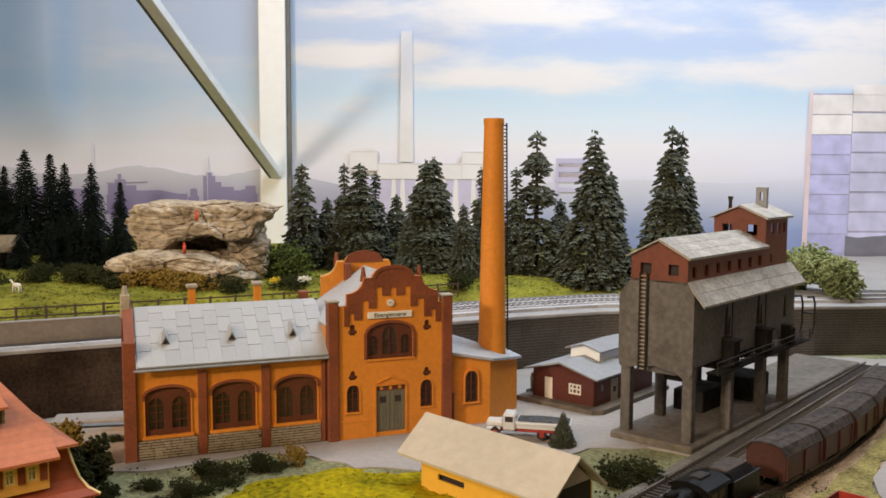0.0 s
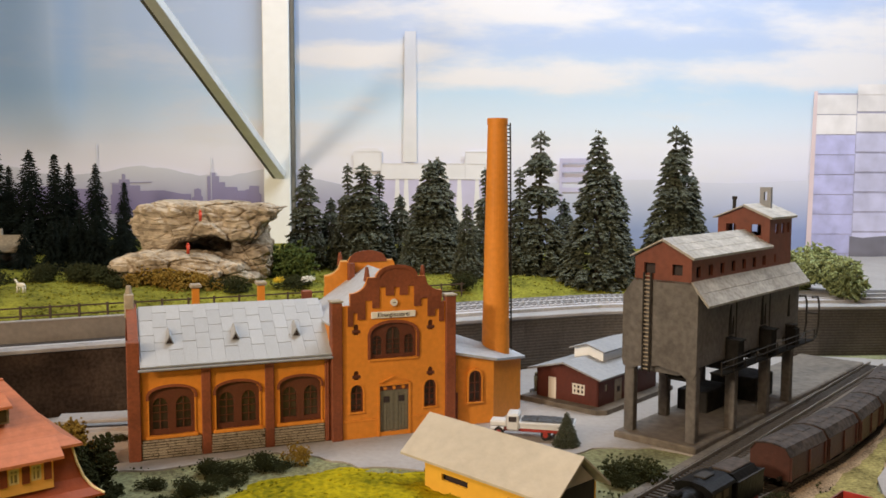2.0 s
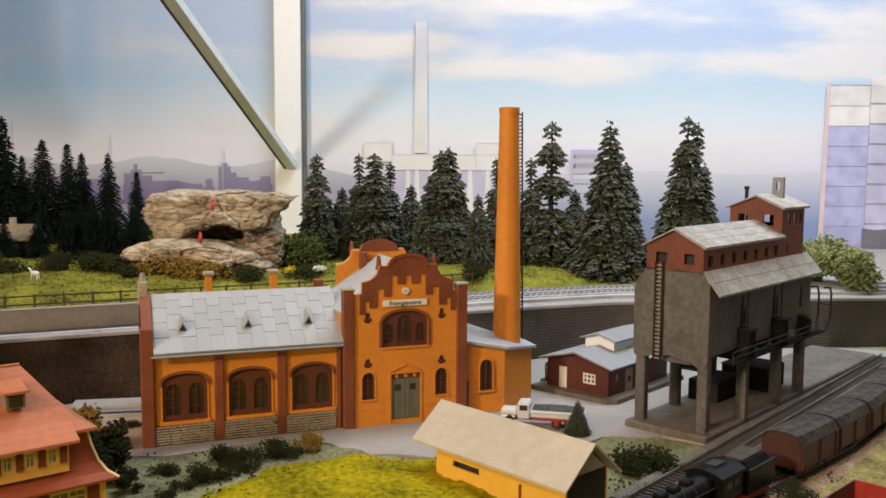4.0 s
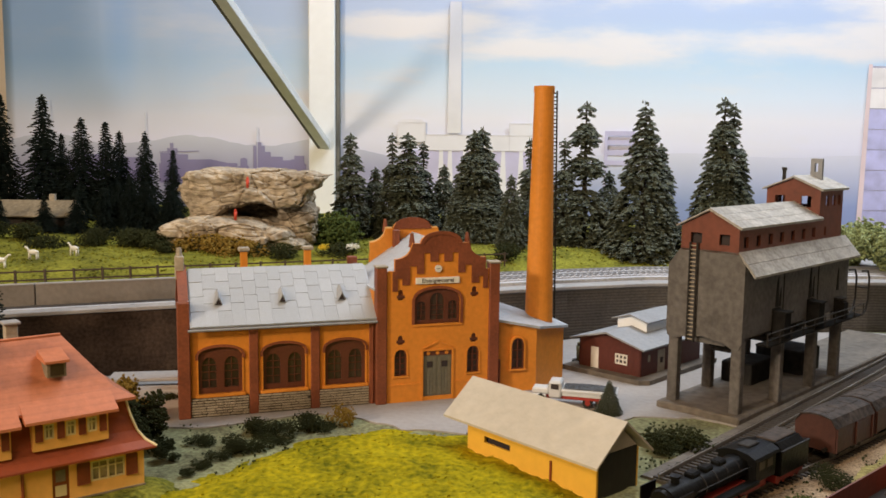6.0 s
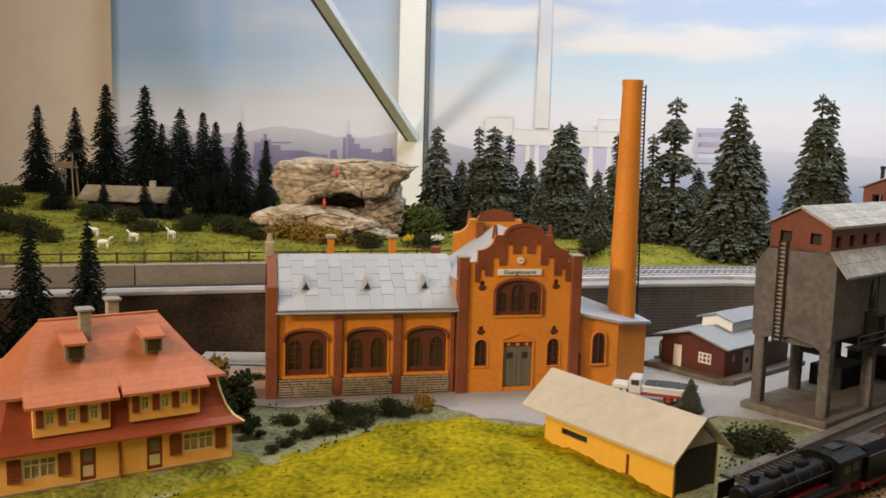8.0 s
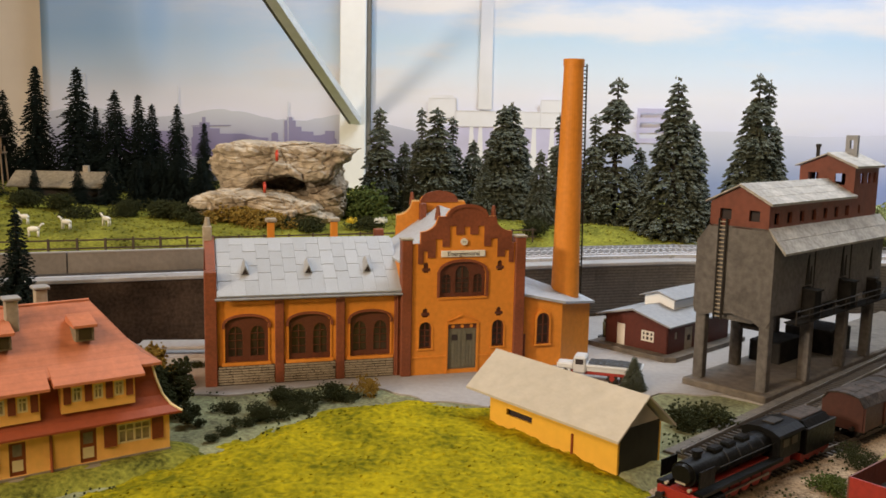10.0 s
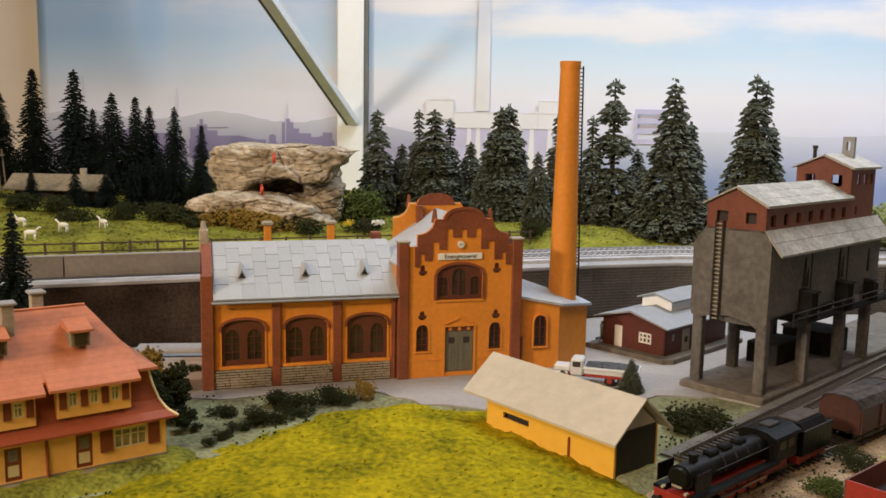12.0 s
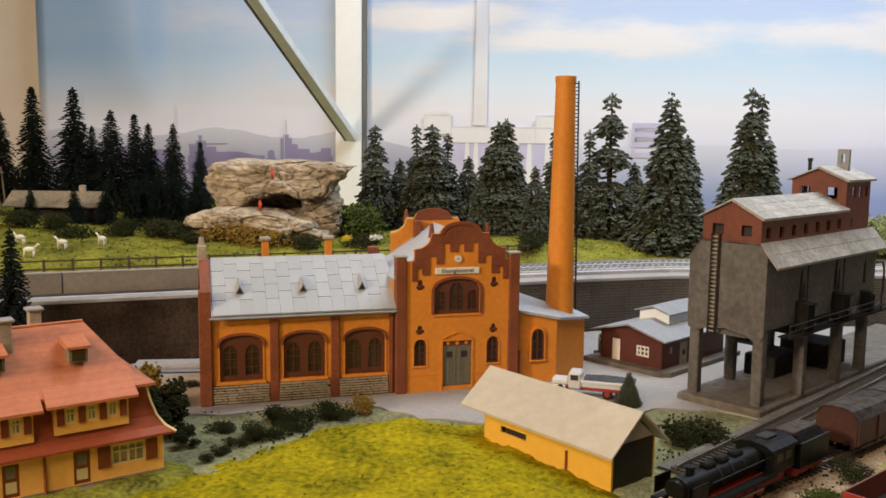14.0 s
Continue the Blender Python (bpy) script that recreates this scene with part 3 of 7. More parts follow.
def meadow_height(x, y):
    d = meadow_inside(x, y) + 0.013 + 0.006 * noise.noise((x * 45, y * 45, 7))
    return -0.004 + 0.0125 * smooth01((d + 0.014) / 0.065) + 0.0016 * noise.noise((x * 55, y * 55, 1)) + 0.0016 * noise.noise((x * 150, y * 150, 5)) + 0.0007 * noise.noise((x * 330, y * 330, 3))


height_sheet("meadow", rng(-0.32, 0.13, 160), rng(0.2, 0.63, 150), meadow_height, M_MEADOW, "bright yellow green flocked meadow mound", "meadow")



def shed_bank(x, y):
    """Low bank of earth under the field shed."""
    c, sn = math.cos(radians(-46)), math.sin(radians(-46))
    dx, dy = x - 0.0579, y - 0.4552
    u, v = c * dx + sn * dy, -sn * dx + c * dy
    out = math.hypot(max(0, u - 0.004, -0.105 - u), max(0, v - 0.042, 4 * (0.003 - v)))
    return -0.004 + 0.0097 * (1 - smooth01(out / 0.02)) + 0.0012 * noise.noise((x * 120, y * 120, 4))


height_sheet("shed_bank", rng(-0.05, 0.13, 70), rng(0.41, 0.6, 70), shed_bank, M_SOIL, "low sage green bank under the field shed", "ground")

# ---- the foundry ----


def window(parent, o, y, cols, rows, wall=M_FRAME, glass=M_PANE, bar=0.0008, name="window"):
    """A framed, arched window in the opening o, its front at y."""
    a, b, sill, spring, rise = o
    fr = pierced(B(), a, b, sill, lambda x: arch(o, x), [(a + 0.001, b - 0.001, sill + 0.001, spring, max(0, rise - 0.001))], y, y + 0.0015, rng(a, b, 10))
    for k in range(1, cols):
        x = a + (b - a) * k / cols
        box(fr, x - bar / 2, x + bar / 2, y, y + 0.0012, sill, arch(o, x))
    for k in range(1, rows):
        z = sill + (spring + rise * 0.6 - sill) * k / rows
        box(fr, a, b, y + 0.0002, y + 0.001, z - bar / 2, z + bar / 2)
    w = part(name, fr, wall, parent)
    pane = pierced(B(), a, b, sill, lambda x: arch(o, x), [], y + 0.0018, y + 0.0024, rng(a, b, 10))
    part("pane", pane, glass, w, "dark glass pane")
    return w


def band(bm, o, w, y0, y1):
    """A raised surround round an opening."""
    a, b, sill, spring, rise = o
    big = (a - w, b + w, sill, spring, rise + w)
    pierced(bm, a - w, b + w, sill, lambda x: arch(big, x), [(a, b, sill - 0.001, spring, rise)], y0, y1, rng(a - w, b + w, 12))
    return bm


foundry = thing("foundry", pose(-0.2127, 0.5925, 0, 0, 0, 21.5), "orange plastic model foundry with grey slate roof and brown gable", "factory")
HALL_W, HALL_D, EAVE, RIDGE_V, RIDGE_Z = 0.1375, 0.08, 0.0668, 0.04, 0.098
arches = [(0.0088 + k * 0.0452, 0.0394 + k * 0.0452, 0.0163, 0.0445, 0.0055) for k in range(3)]
part("hall_wall", pierced(B(), 0.0, HALL_W, 0, EAVE, arches, 0.001, 0.004), M_ORANGE, foundry)
part("hall_back_wall", box(B(), 0, HALL_W, HALL_D - 0.003, HALL_D, 0, EAVE), M_ORANGE, foundry)
for x in (0.0, HALL_W - 0.003):
    part("hall_end_wall", prism(B(), [(0.004, 0), (HALL_D - 0.003, 0), (HALL_D - 0.003, EAVE), (RIDGE_V, RIDGE_Z), (0.004, EAVE)], "x", x, x + 0.003), M_ORANGE, foundry)
for x in (0.0442, 0.0886):
    part("pilaster", box(B(), x, x + 0.0064, -0.0012, 0.001, 0, EAVE - 0.002, 0.0004), M_BROWNBRICK, foundry)
part("corner_pier", box(B(), -0.005, 0.0035, -0.0025, 0.008, 0, 0.083, 0.0005), M_BROWNBRICK, foundry)
part("hall_corner_pilaster", box(B(), 0.1325, 0.137, -0.0012, 0.001, 0, EAVE - 0.002, 0.0004), M_BROWNBRICK, foundry)
for o in arches:
    a, b = o[0], o[1]
    part("arch_hood", band(B(), (a, b, o[3] - 0.003, o[3], o[4]), 0.0018, -0.0003, 0.001), M_BROWNBRICK, foundry)
    for x in (a - 0.0009, b):
        part("window_jamb", box(B(), x, x + 0.0009, 0.0002, 0.001, o[2], o[3] - 0.003), M_ORANGE, foundry)
    fr = pierced(B(), a, b, o[2], lambda x, o=o: arch(o, x), [(a + 0.0025, a + 0.0125, o[2] + 0.004, 0.036, 0.0065), (b - 0.0125, b - 0.0025, o[2] + 0.004, 0.036, 0.0065)], 0.0022, 0.0034, rng(a, b, 10))
    for c in (a + 0.0075, b - 0.0075):
        box(fr, c - 0.0003, c + 0.0003, 0.0026, 0.003, o[2] + 0.004, 0.042)
        for z in (0.026, 0.032, 0.037):
            box(fr, c - 0.005, c + 0.005, 0.0026, 0.003, z - 0.0003, z + 0.0003)
    w = part("hall_window", fr, M_FRAME, foundry, "brown window with twin arched lights")
    part("pane", pierced(B(), a, b, o[2], lambda x, o=o: arch(o, x), [], 0.0036, 0.0042, rng(a, b, 10)), M_PANE, w)
    part("window_sill", box(B(), a - 0.002, b + 0.002, -0.0012, 0.002, o[2] - 0.0022, o[2], 0.0003), M_ORANGE, foundry)
# stone plinth in three bays
stone_mesh = make("stone", box(B(), -0.5, 0.5, -0.5, 0.5, -0.5, 0.5, 0.12), M_STONE)
rnd = random.Random(2)
for x0, x1 in ((0.004, 0.0438), (0.051, 0.0882), (0.0955, 0.132)):
    p = part("stone_plinth", box(B(), x0, x1, -0.0006, 0.001, 0, 0.014), M_MORTAR, foundry, "rough stone plinth")
    z = 0.0005
    for row in range(7):
        x = x0 - 0.001 * rnd.random()
        while x < x1 - 0.002:
            w = min(0.0035 + 0.008 * rnd.random(), x1 - x)
            piece("stone", stone_mesh, p, Matrix.Translation((x + w / 2, -0.0006, z + 0.0009)) @ Matrix.Diagonal((w - 0.0004, 0.0012 + 0.0012 * rnd.random(), rnd.uniform(0.0009, 0.0015), 1)))
            x += w
        z += 0.00193

# hall roof with slate panels
SL = Vector((0, RIDGE_V + 0.006, RIDGE_Z - EAVE + 0.004))
SLEN, SANG = SL.length, math.atan2(SL.z, SL.y)
roof = part("hall_roof", prism(B(), [(-0.006, EAVE - 0.001), (RIDGE_V, RIDGE_Z + 0.002), (HALL_D + 0.006, EAVE - 0.001), (HALL_D + 0.005, EAVE - 0.0025), (RIDGE_V, RIDGE_Z - 0.0005), (-0.005, EAVE - 0.0025)], "x", 0.0035, HALL_W + 0.001), M_SLATE, foundry, "grey slate roof")
tile_mesh = make("slate_panel", box(B(), -0.5, 0.5, -0.5, 0.5, -0.5, 0.5, 0.03), M_SLATE)
rnd = random.Random(7)
NC, NR = 14, 4
for c in range(NC):
    for r in range(NR):
        s0 = (r + (0.5 if c % 2 else 0.0)) / NR * SLEN
        s1 = min(s0 + SLEN / NR, SLEN)
        if c % 2 and r == 0:
            s0 = 0.0
        x = 0.0045 + (c + 0.5) * (HALL_W - 0.005) / NC
        mid = (s0 + s1) / 2
        m = Matrix.Translation((x, -0.006 + math.cos(SANG) * mid, EAVE - 0.001 + math.sin(SANG) * mid + 0.0003)) @ Matrix.Rotation(SANG + rnd.uniform(-0.022, -0.012), 4, "X")
        piece("slate_panel", tile_mesh, roof, m @ Matrix.Diagonal(((HALL_W - 0.005) / NC - 0.0001, s1 - s0 - 0.00004, 0.0005, 1)))
for x in (0.024, 0.0695, 0.1135):
    s = SLEN * 0.36
    m = Matrix.Translation((x, -0.006 + math.cos(SANG) * s, EAVE + math.sin(SANG) * s)) @ Matrix.Rotation(SANG, 4, "X")
    v = part("roof_vent", prism(B(), [(-0.0031, -0.0005), (0.0031, -0.0005), (0.0, 0.0068)], "y", -0.0016, 0.011), M_SLATE, roof, "triangular slate roof vent")
    v.matrix_basis = m @ Matrix.Rotation(-0.35, 4, "X")
    part("vent_opening", prism(B(), [(-0.0022, 0.0002), (0.0022, 0.0002), (0.0, 0.0046)], "y", -0.0021, -0.0015), M_INK, roof).matrix_basis = v.matrix_basis
for x, v in ((0.046, 0.047), (0.0945, 0.047)):
    c = part("ridge_chimney", box(B(), x - 0.0026, x + 0.0026, v - 0.0026, v + 0.0026, RIDGE_Z - 0.008, RIDGE_Z + 0.0145, 0.0003), M_ORANGE, foundry)
    part("chimney_cap", box(B(), x - 0.0042, x + 0.0042, v - 0.0042, v + 0.0042, RIDGE_Z + 0.0145, RIDGE_Z + 0.0175, 0.0008), M_CHIMSTACK, c, "grey stone cap")
# left gable parapet
part("gable_parapet", prism(B(), [(-0.002, EAVE), (RIDGE_V, RIDGE_Z + 0.001), (HALL_D, EAVE), (HALL_D, EAVE + 0.004), (RIDGE_V, RIDGE_Z + 0.0055), (-0.002, EAVE + 0.0045)], "x", -0.0035, 0.0035), M_BROWNBRICK, foundry)
fin = part("gable_finial", box(B(), -0.0045, 0.002, RIDGE_V - 0.004, RIDGE_V + 0.004, RIDGE_Z - 0.004, RIDGE_Z + 0.013, 0.0006), M_CHIMSTACK, foundry, "grey stone gable finial")
rod(bm := B(), (-0.0012, RIDGE_V, RIDGE_Z + 0.013), (-0.0012, RIDGE_V, RIDGE_Z + 0.019), 0.0025, 0.0016)
part("finial_knob", bm, M_CHIMSTACK, fin)
part("downpipe", rod(B(), (0.1345, -0.0022, 0.002), (0.1345, -0.0022, EAVE - 0.002), 0.0007), M_BROWNBRICK, foundry)
part("gutter", rod(B(), (0.002, -0.0065, EAVE - 0.003), (0.137, -0.0065, EAVE - 0.003), 0.0009), M_SLATE_DK, foundry, "thin dark gutter")

# front block with the curved gable
GC = 0.187


def gable(u):
    d = abs(u - GC)
    if d < 0.016:
        return 0.121 + 0.0082 * math.sqrt(1 - (d / 0.0162) ** 2)
    if d < 0.0225:
        return 0.121
    if d < 0.036:
        t = (d - 0.0225) / 0.0135
        return 0.1095 + 0.0115 * (1 - math.sqrt(max(0, 1 - (1 - t) ** 2)))
    return 0.1005


STEPS = [(0.0023, 0.1132), (0.0087, 0.1072), (0.0137, 0.1138), (0.0192, 0.0982), (0.0246, 0.104), (0.0305, 0.09), (0.034, 0.095)]


def gable_step(u):
    """The lower edge of the brown stepped frieze."""
    for d, z in STEPS:
        if abs(u - GC) < d:
            return z
    return 0.0855


GX = [0.149, 0.225] + [GC + s * d for s in (-1, 1) for d in (0.016, 0.0160001, 0.0225, 0.036, 0.0360001, *rng(0, 0.016, 12), *rng(0.0225, 0.036, 8))]
F0 = -0.004
big = (0.1662, 0.2028, 0.0595, 0.0785, 0.008)
door = (0.1735, 0.1969, 0.003, 0.0385, 0.0)
small = [(0.1508, 0.1607, 0.0205, 0.036, 0.005), (0.2089, 0.2189, 0.0197, 0.0355, 0.005)]
slots = [(0.1535, 0.1575, 0.0445, 0.0495, 0.002), (0.2122, 0.2162, 0.0435, 0.0485, 0.002), (0.1535, 0.1575, 0.0785, 0.0845, 0.002), (0.2122, 0.2162, 0.079, 0.085, 0.002)]
facade = part("facade", pierced(B(), 0.137, 0.234, 0, gable, [big, door, *small, *slots], F0, F0 + 0.003, GX), M_ORANGE, foundry, "orange facade with curved gable")
bm = B()
XS = sorted(x for x in GX if 0.149 <= x <= 0.225)
steps = sorted({*XS, *[GC + s * d for s in (-1, 1) for d, z in STEPS]})
for xa, xb in zip(steps, steps[1:]):
    mid = (xa + xb) / 2
    bm.faces.new([bm.verts.new(p) for p in ((xa, F0 - 0.001, gable_step(mid)), (xb, F0 - 0.001, gable_step(mid)), (xb, F0 - 0.001, gable(xb - 1e-9)), (xa, F0 - 0.001, gable(xa + 1e-9)))])
bmesh.ops.remove_doubles(bm, verts=bm.verts, dist=1e-6)
g = bmesh.ops.extrude_face_region(bm, geom=list(bm.faces))
for v in g["geom"]:
    if isinstance(v, bmesh.types.BMVert):
        v.co.y += 0.00095
bmesh.ops.recalc_face_normals(bm, faces=bm.faces)
part("frieze", bm, M_BROWNBRICK, foundry, "brown brick stepped gable frieze")
for x0, x1, zt in ((0.1365, 0.1445, 0.1035), (0.2262, 0.2345, 0.1045)):
    p = part("facade_pier", box(B(), x0, x1, F0 - 0.0022, F0 + 0.006, 0, zt, 0.0005), M_BROWNBRICK, foundry)
    part("pier_cap", box(B(), x0 - 0.0007, x1 + 0.0007, F0 - 0.003, F0 + 0.0068, zt, zt + 0.0016, 0.0004), M_CHIMSTACK, p, "pale pier cap")
for x in (GC - 0.022, GC + 0.022):
    part("gable_knob", rod(B(), (x, F0 + 0.004, 0.118), (x, F0 + 0.004, 0.1285), 0.0027, 0.0012), M_BROWNBRICK, foundry)
part("gable_arc", pierced(B(), GC - 0.0163, GC + 0.0163, 0.1206, lambda u: gable(u) + 0.001, [(GC - 0.014, GC + 0.014, 0.1198, 0.121, 0.0066)], F0 - 0.0018, F0 - 0.0011, rng(GC - 0.0163, GC + 0.0163, 14)), M_BROWNBRICK, foundry)
for o, c, r in ((big, 1, 1),):
    fr = pierced(B(), o[0], o[1], o[2], lambda x: arch(big, x), [(0.1685, 0.1755, 0.0625, 0.0735, 0.0032), (0.179, 0.190, 0.0625, 0.0775, 0.0055), (0.1935, 0.2005, 0.0625, 0.0735, 0.0032)], F0 + 0.0012, F0 + 0.0024, rng(o[0], o[1], 12))
    w = part("gable_window", fr, M_FRAME, foundry, "brown arched three-light window")
    for cx, zt in ((0.172, 0.076), (0.1845, 0.082), (0.197, 0.076)):
        part("glazing_bar", box(B(), cx - 0.0003, cx + 0.0003, F0 + 0.0015, F0 + 0.002, 0.0625, zt), M_FRAME, w)
        for z in (0.066, 0.07, 0.0735):
            part("glazing_bar", box(B(), cx - 0.0048, cx + 0.0048, F0 + 0.0015, F0 + 0.002, z - 0.0003, z + 0.0003), M_FRAME, w)
    part("pane", pierced(B(), o[0], o[1], o[2], lambda x: arch(big, x), [], F0 + 0.0026, F0 + 0.003, rng(o[0], o[1], 12)), M_PANE, w)
part("window_hood", band(B(), big, 0.002, F0 - 0.0012, F0), M_BROWNBRICK, foundry)
part("window_sill", box(B(), 0.165, 0.204, F0 - 0.0012, F0 + 0.001, 0.0577, 0.0595, 0.0003), M_ORANGE, foundry)
for o in small:
    window(foundry, o, F0 + 0.001, 2, 4)
    part("arch_surround", band(B(), o, 0.0011, F0 - 0.0006, F0), M_ORANGE, foundry)
    part("window_sill", box(B(), o[0] - 0.0015, o[1] + 0.0015, F0 - 0.0012, F0 + 0.001, o[2] - 0.0015, o[2], 0.0003), M_ORANGE, foundry)
for o in slots:
    part("slot_back", box(B(), o[0] - 0.0004, o[1] + 0.0004, F0 + 0.0012, F0 + 0.0018, o[2] - 0.0004, o[3] + 0.0024), M_FRAME, foundry)
    part("slot_cross", box(B(), o[0] - 0.0012, o[1] + 0.0012, F0 - 0.0004, F0 + 0.0004, o[2] + 0.0012, o[2] + 0.0038, 0.0004), M_FRAME, foundry)
gate = part("double_door", box(B(), door[0], door[1], F0 + 0.0014, F0 + 0.0026, 0.003, 0.0345), M_DOORGREY, foundry, "grey green panelled double door")
for k in range(2):
    for j in range(4):
        x = door[0] + 0.001 + k * 0.0118 + j * 0.0025
        part("door_board", box(B(), x, x + 0.0021, F0 + 0.001, F0 + 0.0016, 0.0045, 0.024 if j in (1, 2) else 0.033), M_DOORGREY, gate)
for k in range(2):
    x = door[0] + 0.0035 + k * 0.0118
    part("door_light", box(B(), x, x + 0.0045, F0 + 0.0008, F0 + 0.0012, 0.0255, 0.03), M_INK, gate, "small dark door light")
fan = part("fanlight", box(B(), door[0], door[1], F0 + 0.0012, F0 + 0.0022, 0.0345, 0.0385), M_FRAME, foundry, "brown fanlight with round lights")
for k in range(3):
    x = door[0] + 0.0045 + k * 0.0073
    part("round_light", rod(B(), (x, F0 + 0.0008, 0.0365), (x, F0 + 0.0014, 0.0365), 0.0014, seg=12), M_ORANGE, fan)
part("door_surround", pierced(B(), door[0] - 0.0014, door[1] + 0.0014, 0, 0.0398, [(door[0], door[1], -0.001, 0.0385, 0)], F0 - 0.0008, F0), M_ORANGE, foundry)
part("door_pediment", prism(B(), [(door[0] - 0.0005, 0.041), (GC - 0.002, 0.0462), (door[1] + 0.0005, 0.041), (door[1] - 0.001, 0.041), (GC - 0.002, 0.0447), (door[0] + 0.001, 0.041)], "y", F0 - 0.0012, F0 - 0.0001), M_ORANGE, foundry)
part("string_course", box(B(), 0.1447, 0.172, F0 - 0.0006, F0, 0.013, 0.0143), M_ORANGE, foundry)
part("string_course", box(B(), 0.1985, 0.226, F0 - 0.0006, F0, 0.0125, 0.0138), M_ORANGE, foundry)
clock = part("clock", rod(B(), (0.1845, F0 - 0.0018, 0.1018), (0.1845, F0 - 0.0005, 0.1018), 0.0027, seg=20), M_WHITE, foundry, "small round white clock")
part("clock_pointer", box(B(), 0.1832, 0.1858, F0 - 0.0021, F0 - 0.0018, 0.1016, 0.102), M_INK, clock)
sign = part("name_board", box(B(), 0.1668, 0.2016, F0 - 0.0016, F0 - 0.0003, 0.0903, 0.0952, 0.0003), M_WHITE, foundry, "cream name board with dark lettering")
txt = bpy.data.curves.new("lettering", "FONT")
txt.body, txt.size, txt.align_x, txt.align_y, txt.extrude = "Eisengiesserei", 0.0046, "CENTER", "CENTER", 0.00008
tob = new("lettering_curve", txt)
tme = bpy.data.meshes.new_from_object(tob.evaluated_get(bpy.context.evaluated_depsgraph_get()))
bpy.data.objects.remove(tob)
tme.materials.clear()
tme.materials.append(M_INK)
piece("lettering", tme, sign, Matrix.Translation((0.1842, F0 - 0.0018, 0.0928)) @ Matrix.Rotation(radians(90), 4, "X"))
# block behind the facade: side walls, roof, rear gable
BD, RL = 0.076, 0.0042
for x in (0.137, 0.231):
    part("block_side_wall", box(B(), x, x + 0.003, F0 + 0.003, BD - 0.0031, 0, 0.0865), M_ORANGE, foundry)
part("block_roof", prism(B(), [(0.1355, 0.0875), (GC, 0.1222), (0.2365, 0.0875), (0.2365, 0.086), (GC, 0.1202), (0.1355, 0.086)], "y", F0 + 0.003, BD - 0.003), M_SLATE, foundry, "grey slate roof")
part("rear_gable", pierced(B(), 0.1505, 0.2235, 0, lambda u: gable(u) + RL, [], BD - 0.003, BD, [x for x in GX if 0.1505 < x < 0.2235]), M_ORANGE, foundry, "curved rear gable")
part("rear_gable_arc", pierced(B(), GC - 0.0163, GC + 0.0163, 0.1206 + RL, lambda u: gable(u) + RL + 0.001, [], BD - 0.0042, BD - 0.0031, rng(GC - 0.0163, GC + 0.0163, 14)), M_BROWNBRICK, foundry)
for s0, s1 in ((GC - 0.036, GC - 0.0165), (GC + 0.0165, GC + 0.036)):
    part("rear_gable_coping", pierced(B(), s0, s1, 0.105 + RL, lambda u: gable(u) + RL + 0.0011, [], BD + 0.0001, BD + 0.001, [x for x in GX if s0 < x < s1]), M_CREAM, foundry, "pale coping edge")
part("gable_knob", rod(B(), (GC - 0.022, BD + 0.0025, 0.118 + RL), (GC - 0.022, BD + 0.0025, 0.1285 + RL), 0.0026, 0.0012), M_BROWNBRICK, foundry)
part("rear_stub", box(B(), 0.132, 0.1395, BD - 0.006, BD + 0.001, 0.08, 0.103, 0.0005), M_BROWNBRICK, foundry)
part("roof_stub", box(B(), 0.1692, 0.1745, BD - 0.0095, BD - 0.0044, 0.1, 0.1245, 0.0005), M_BROWNBRICK, foundry)

# boiler house annex and the tall chimney
AN = [(0.234, 0.003), (0.2697, 0.0007), (0.309, 0.0321), (0.309, 0.07), (0.234, 0.07)]
AR = lambda u, v: 0.0585 - 0.0006 - (u - 0.234) * 0.2 + v * 0.02
bm = B()
lo, hi = [bm.verts.new((u, v, 0)) for u, v in AN], [bm.verts.new((u, v, AR(u, v))) for u, v in AN]
bm.faces.new(hi)
for i in range(5):
    bm.faces.new((lo[i], lo[(i + 1) % 5], hi[(i + 1) % 5], hi[i]))
bmesh.ops.recalc_face_normals(bm, faces=bm.faces)
part("annex_wall", bm, M_ORANGE, foundry)
AE = [(0.2345, -0.0015), (0.2705, -0.0035), (0.3125, 0.0305), (0.3125, 0.073), (0.2345, 0.073)]
bm = B()
lo, hi = [bm.verts.new((u, v, AR(u, v))) for u, v in AE], [bm.verts.new((u, v, AR(u, v) + 0.002)) for u, v in AE]
pk = [bm.verts.new((u, v, z)) for u, v, z in ((0.2345, 0.04, 0.072), (0.2345, 0.06, 0.072))]
bm.faces.new(lo[::-1])
for i in range(5):
    bm.faces.new((lo[i], lo[(i + 1) % 5], hi[(i + 1) % 5], hi[i]))
ctr = bm.verts.new((0.283, 0.03, AR(0.283, 0.03) + 0.0065))
bm.faces.new((hi[0], hi[1], ctr, pk[0]))
bm.faces.new((hi[1], hi[2], ctr))
bm.faces.new((hi[2], hi[3], ctr))
bm.faces.new((hi[3], hi[4], pk[1], pk[0], ctr))
bm.faces.new((hi[4], hi[0], pk[0], pk[1]))
bmesh.ops.recalc_face_normals(bm, faces=bm.faces)
part("annex_roof", bm, M_SLATE, foundry, "grey slate roof")
ao = (0.2478, 0.2585, 0.0185, 0.038, 0.0055)
window(foundry, ao, -0.0004, 2, 3)
part("arch_surround", band(B(), ao, 0.0013, -0.0007, 0.0022), M_ORANGE, foundry)
part("window_sill", box(B(), ao[0] - 0.0018, ao[1] + 0.0018, -0.0014, 0.001, ao[2] - 0.0016, ao[2], 0.0003), M_ORANGE, foundry)
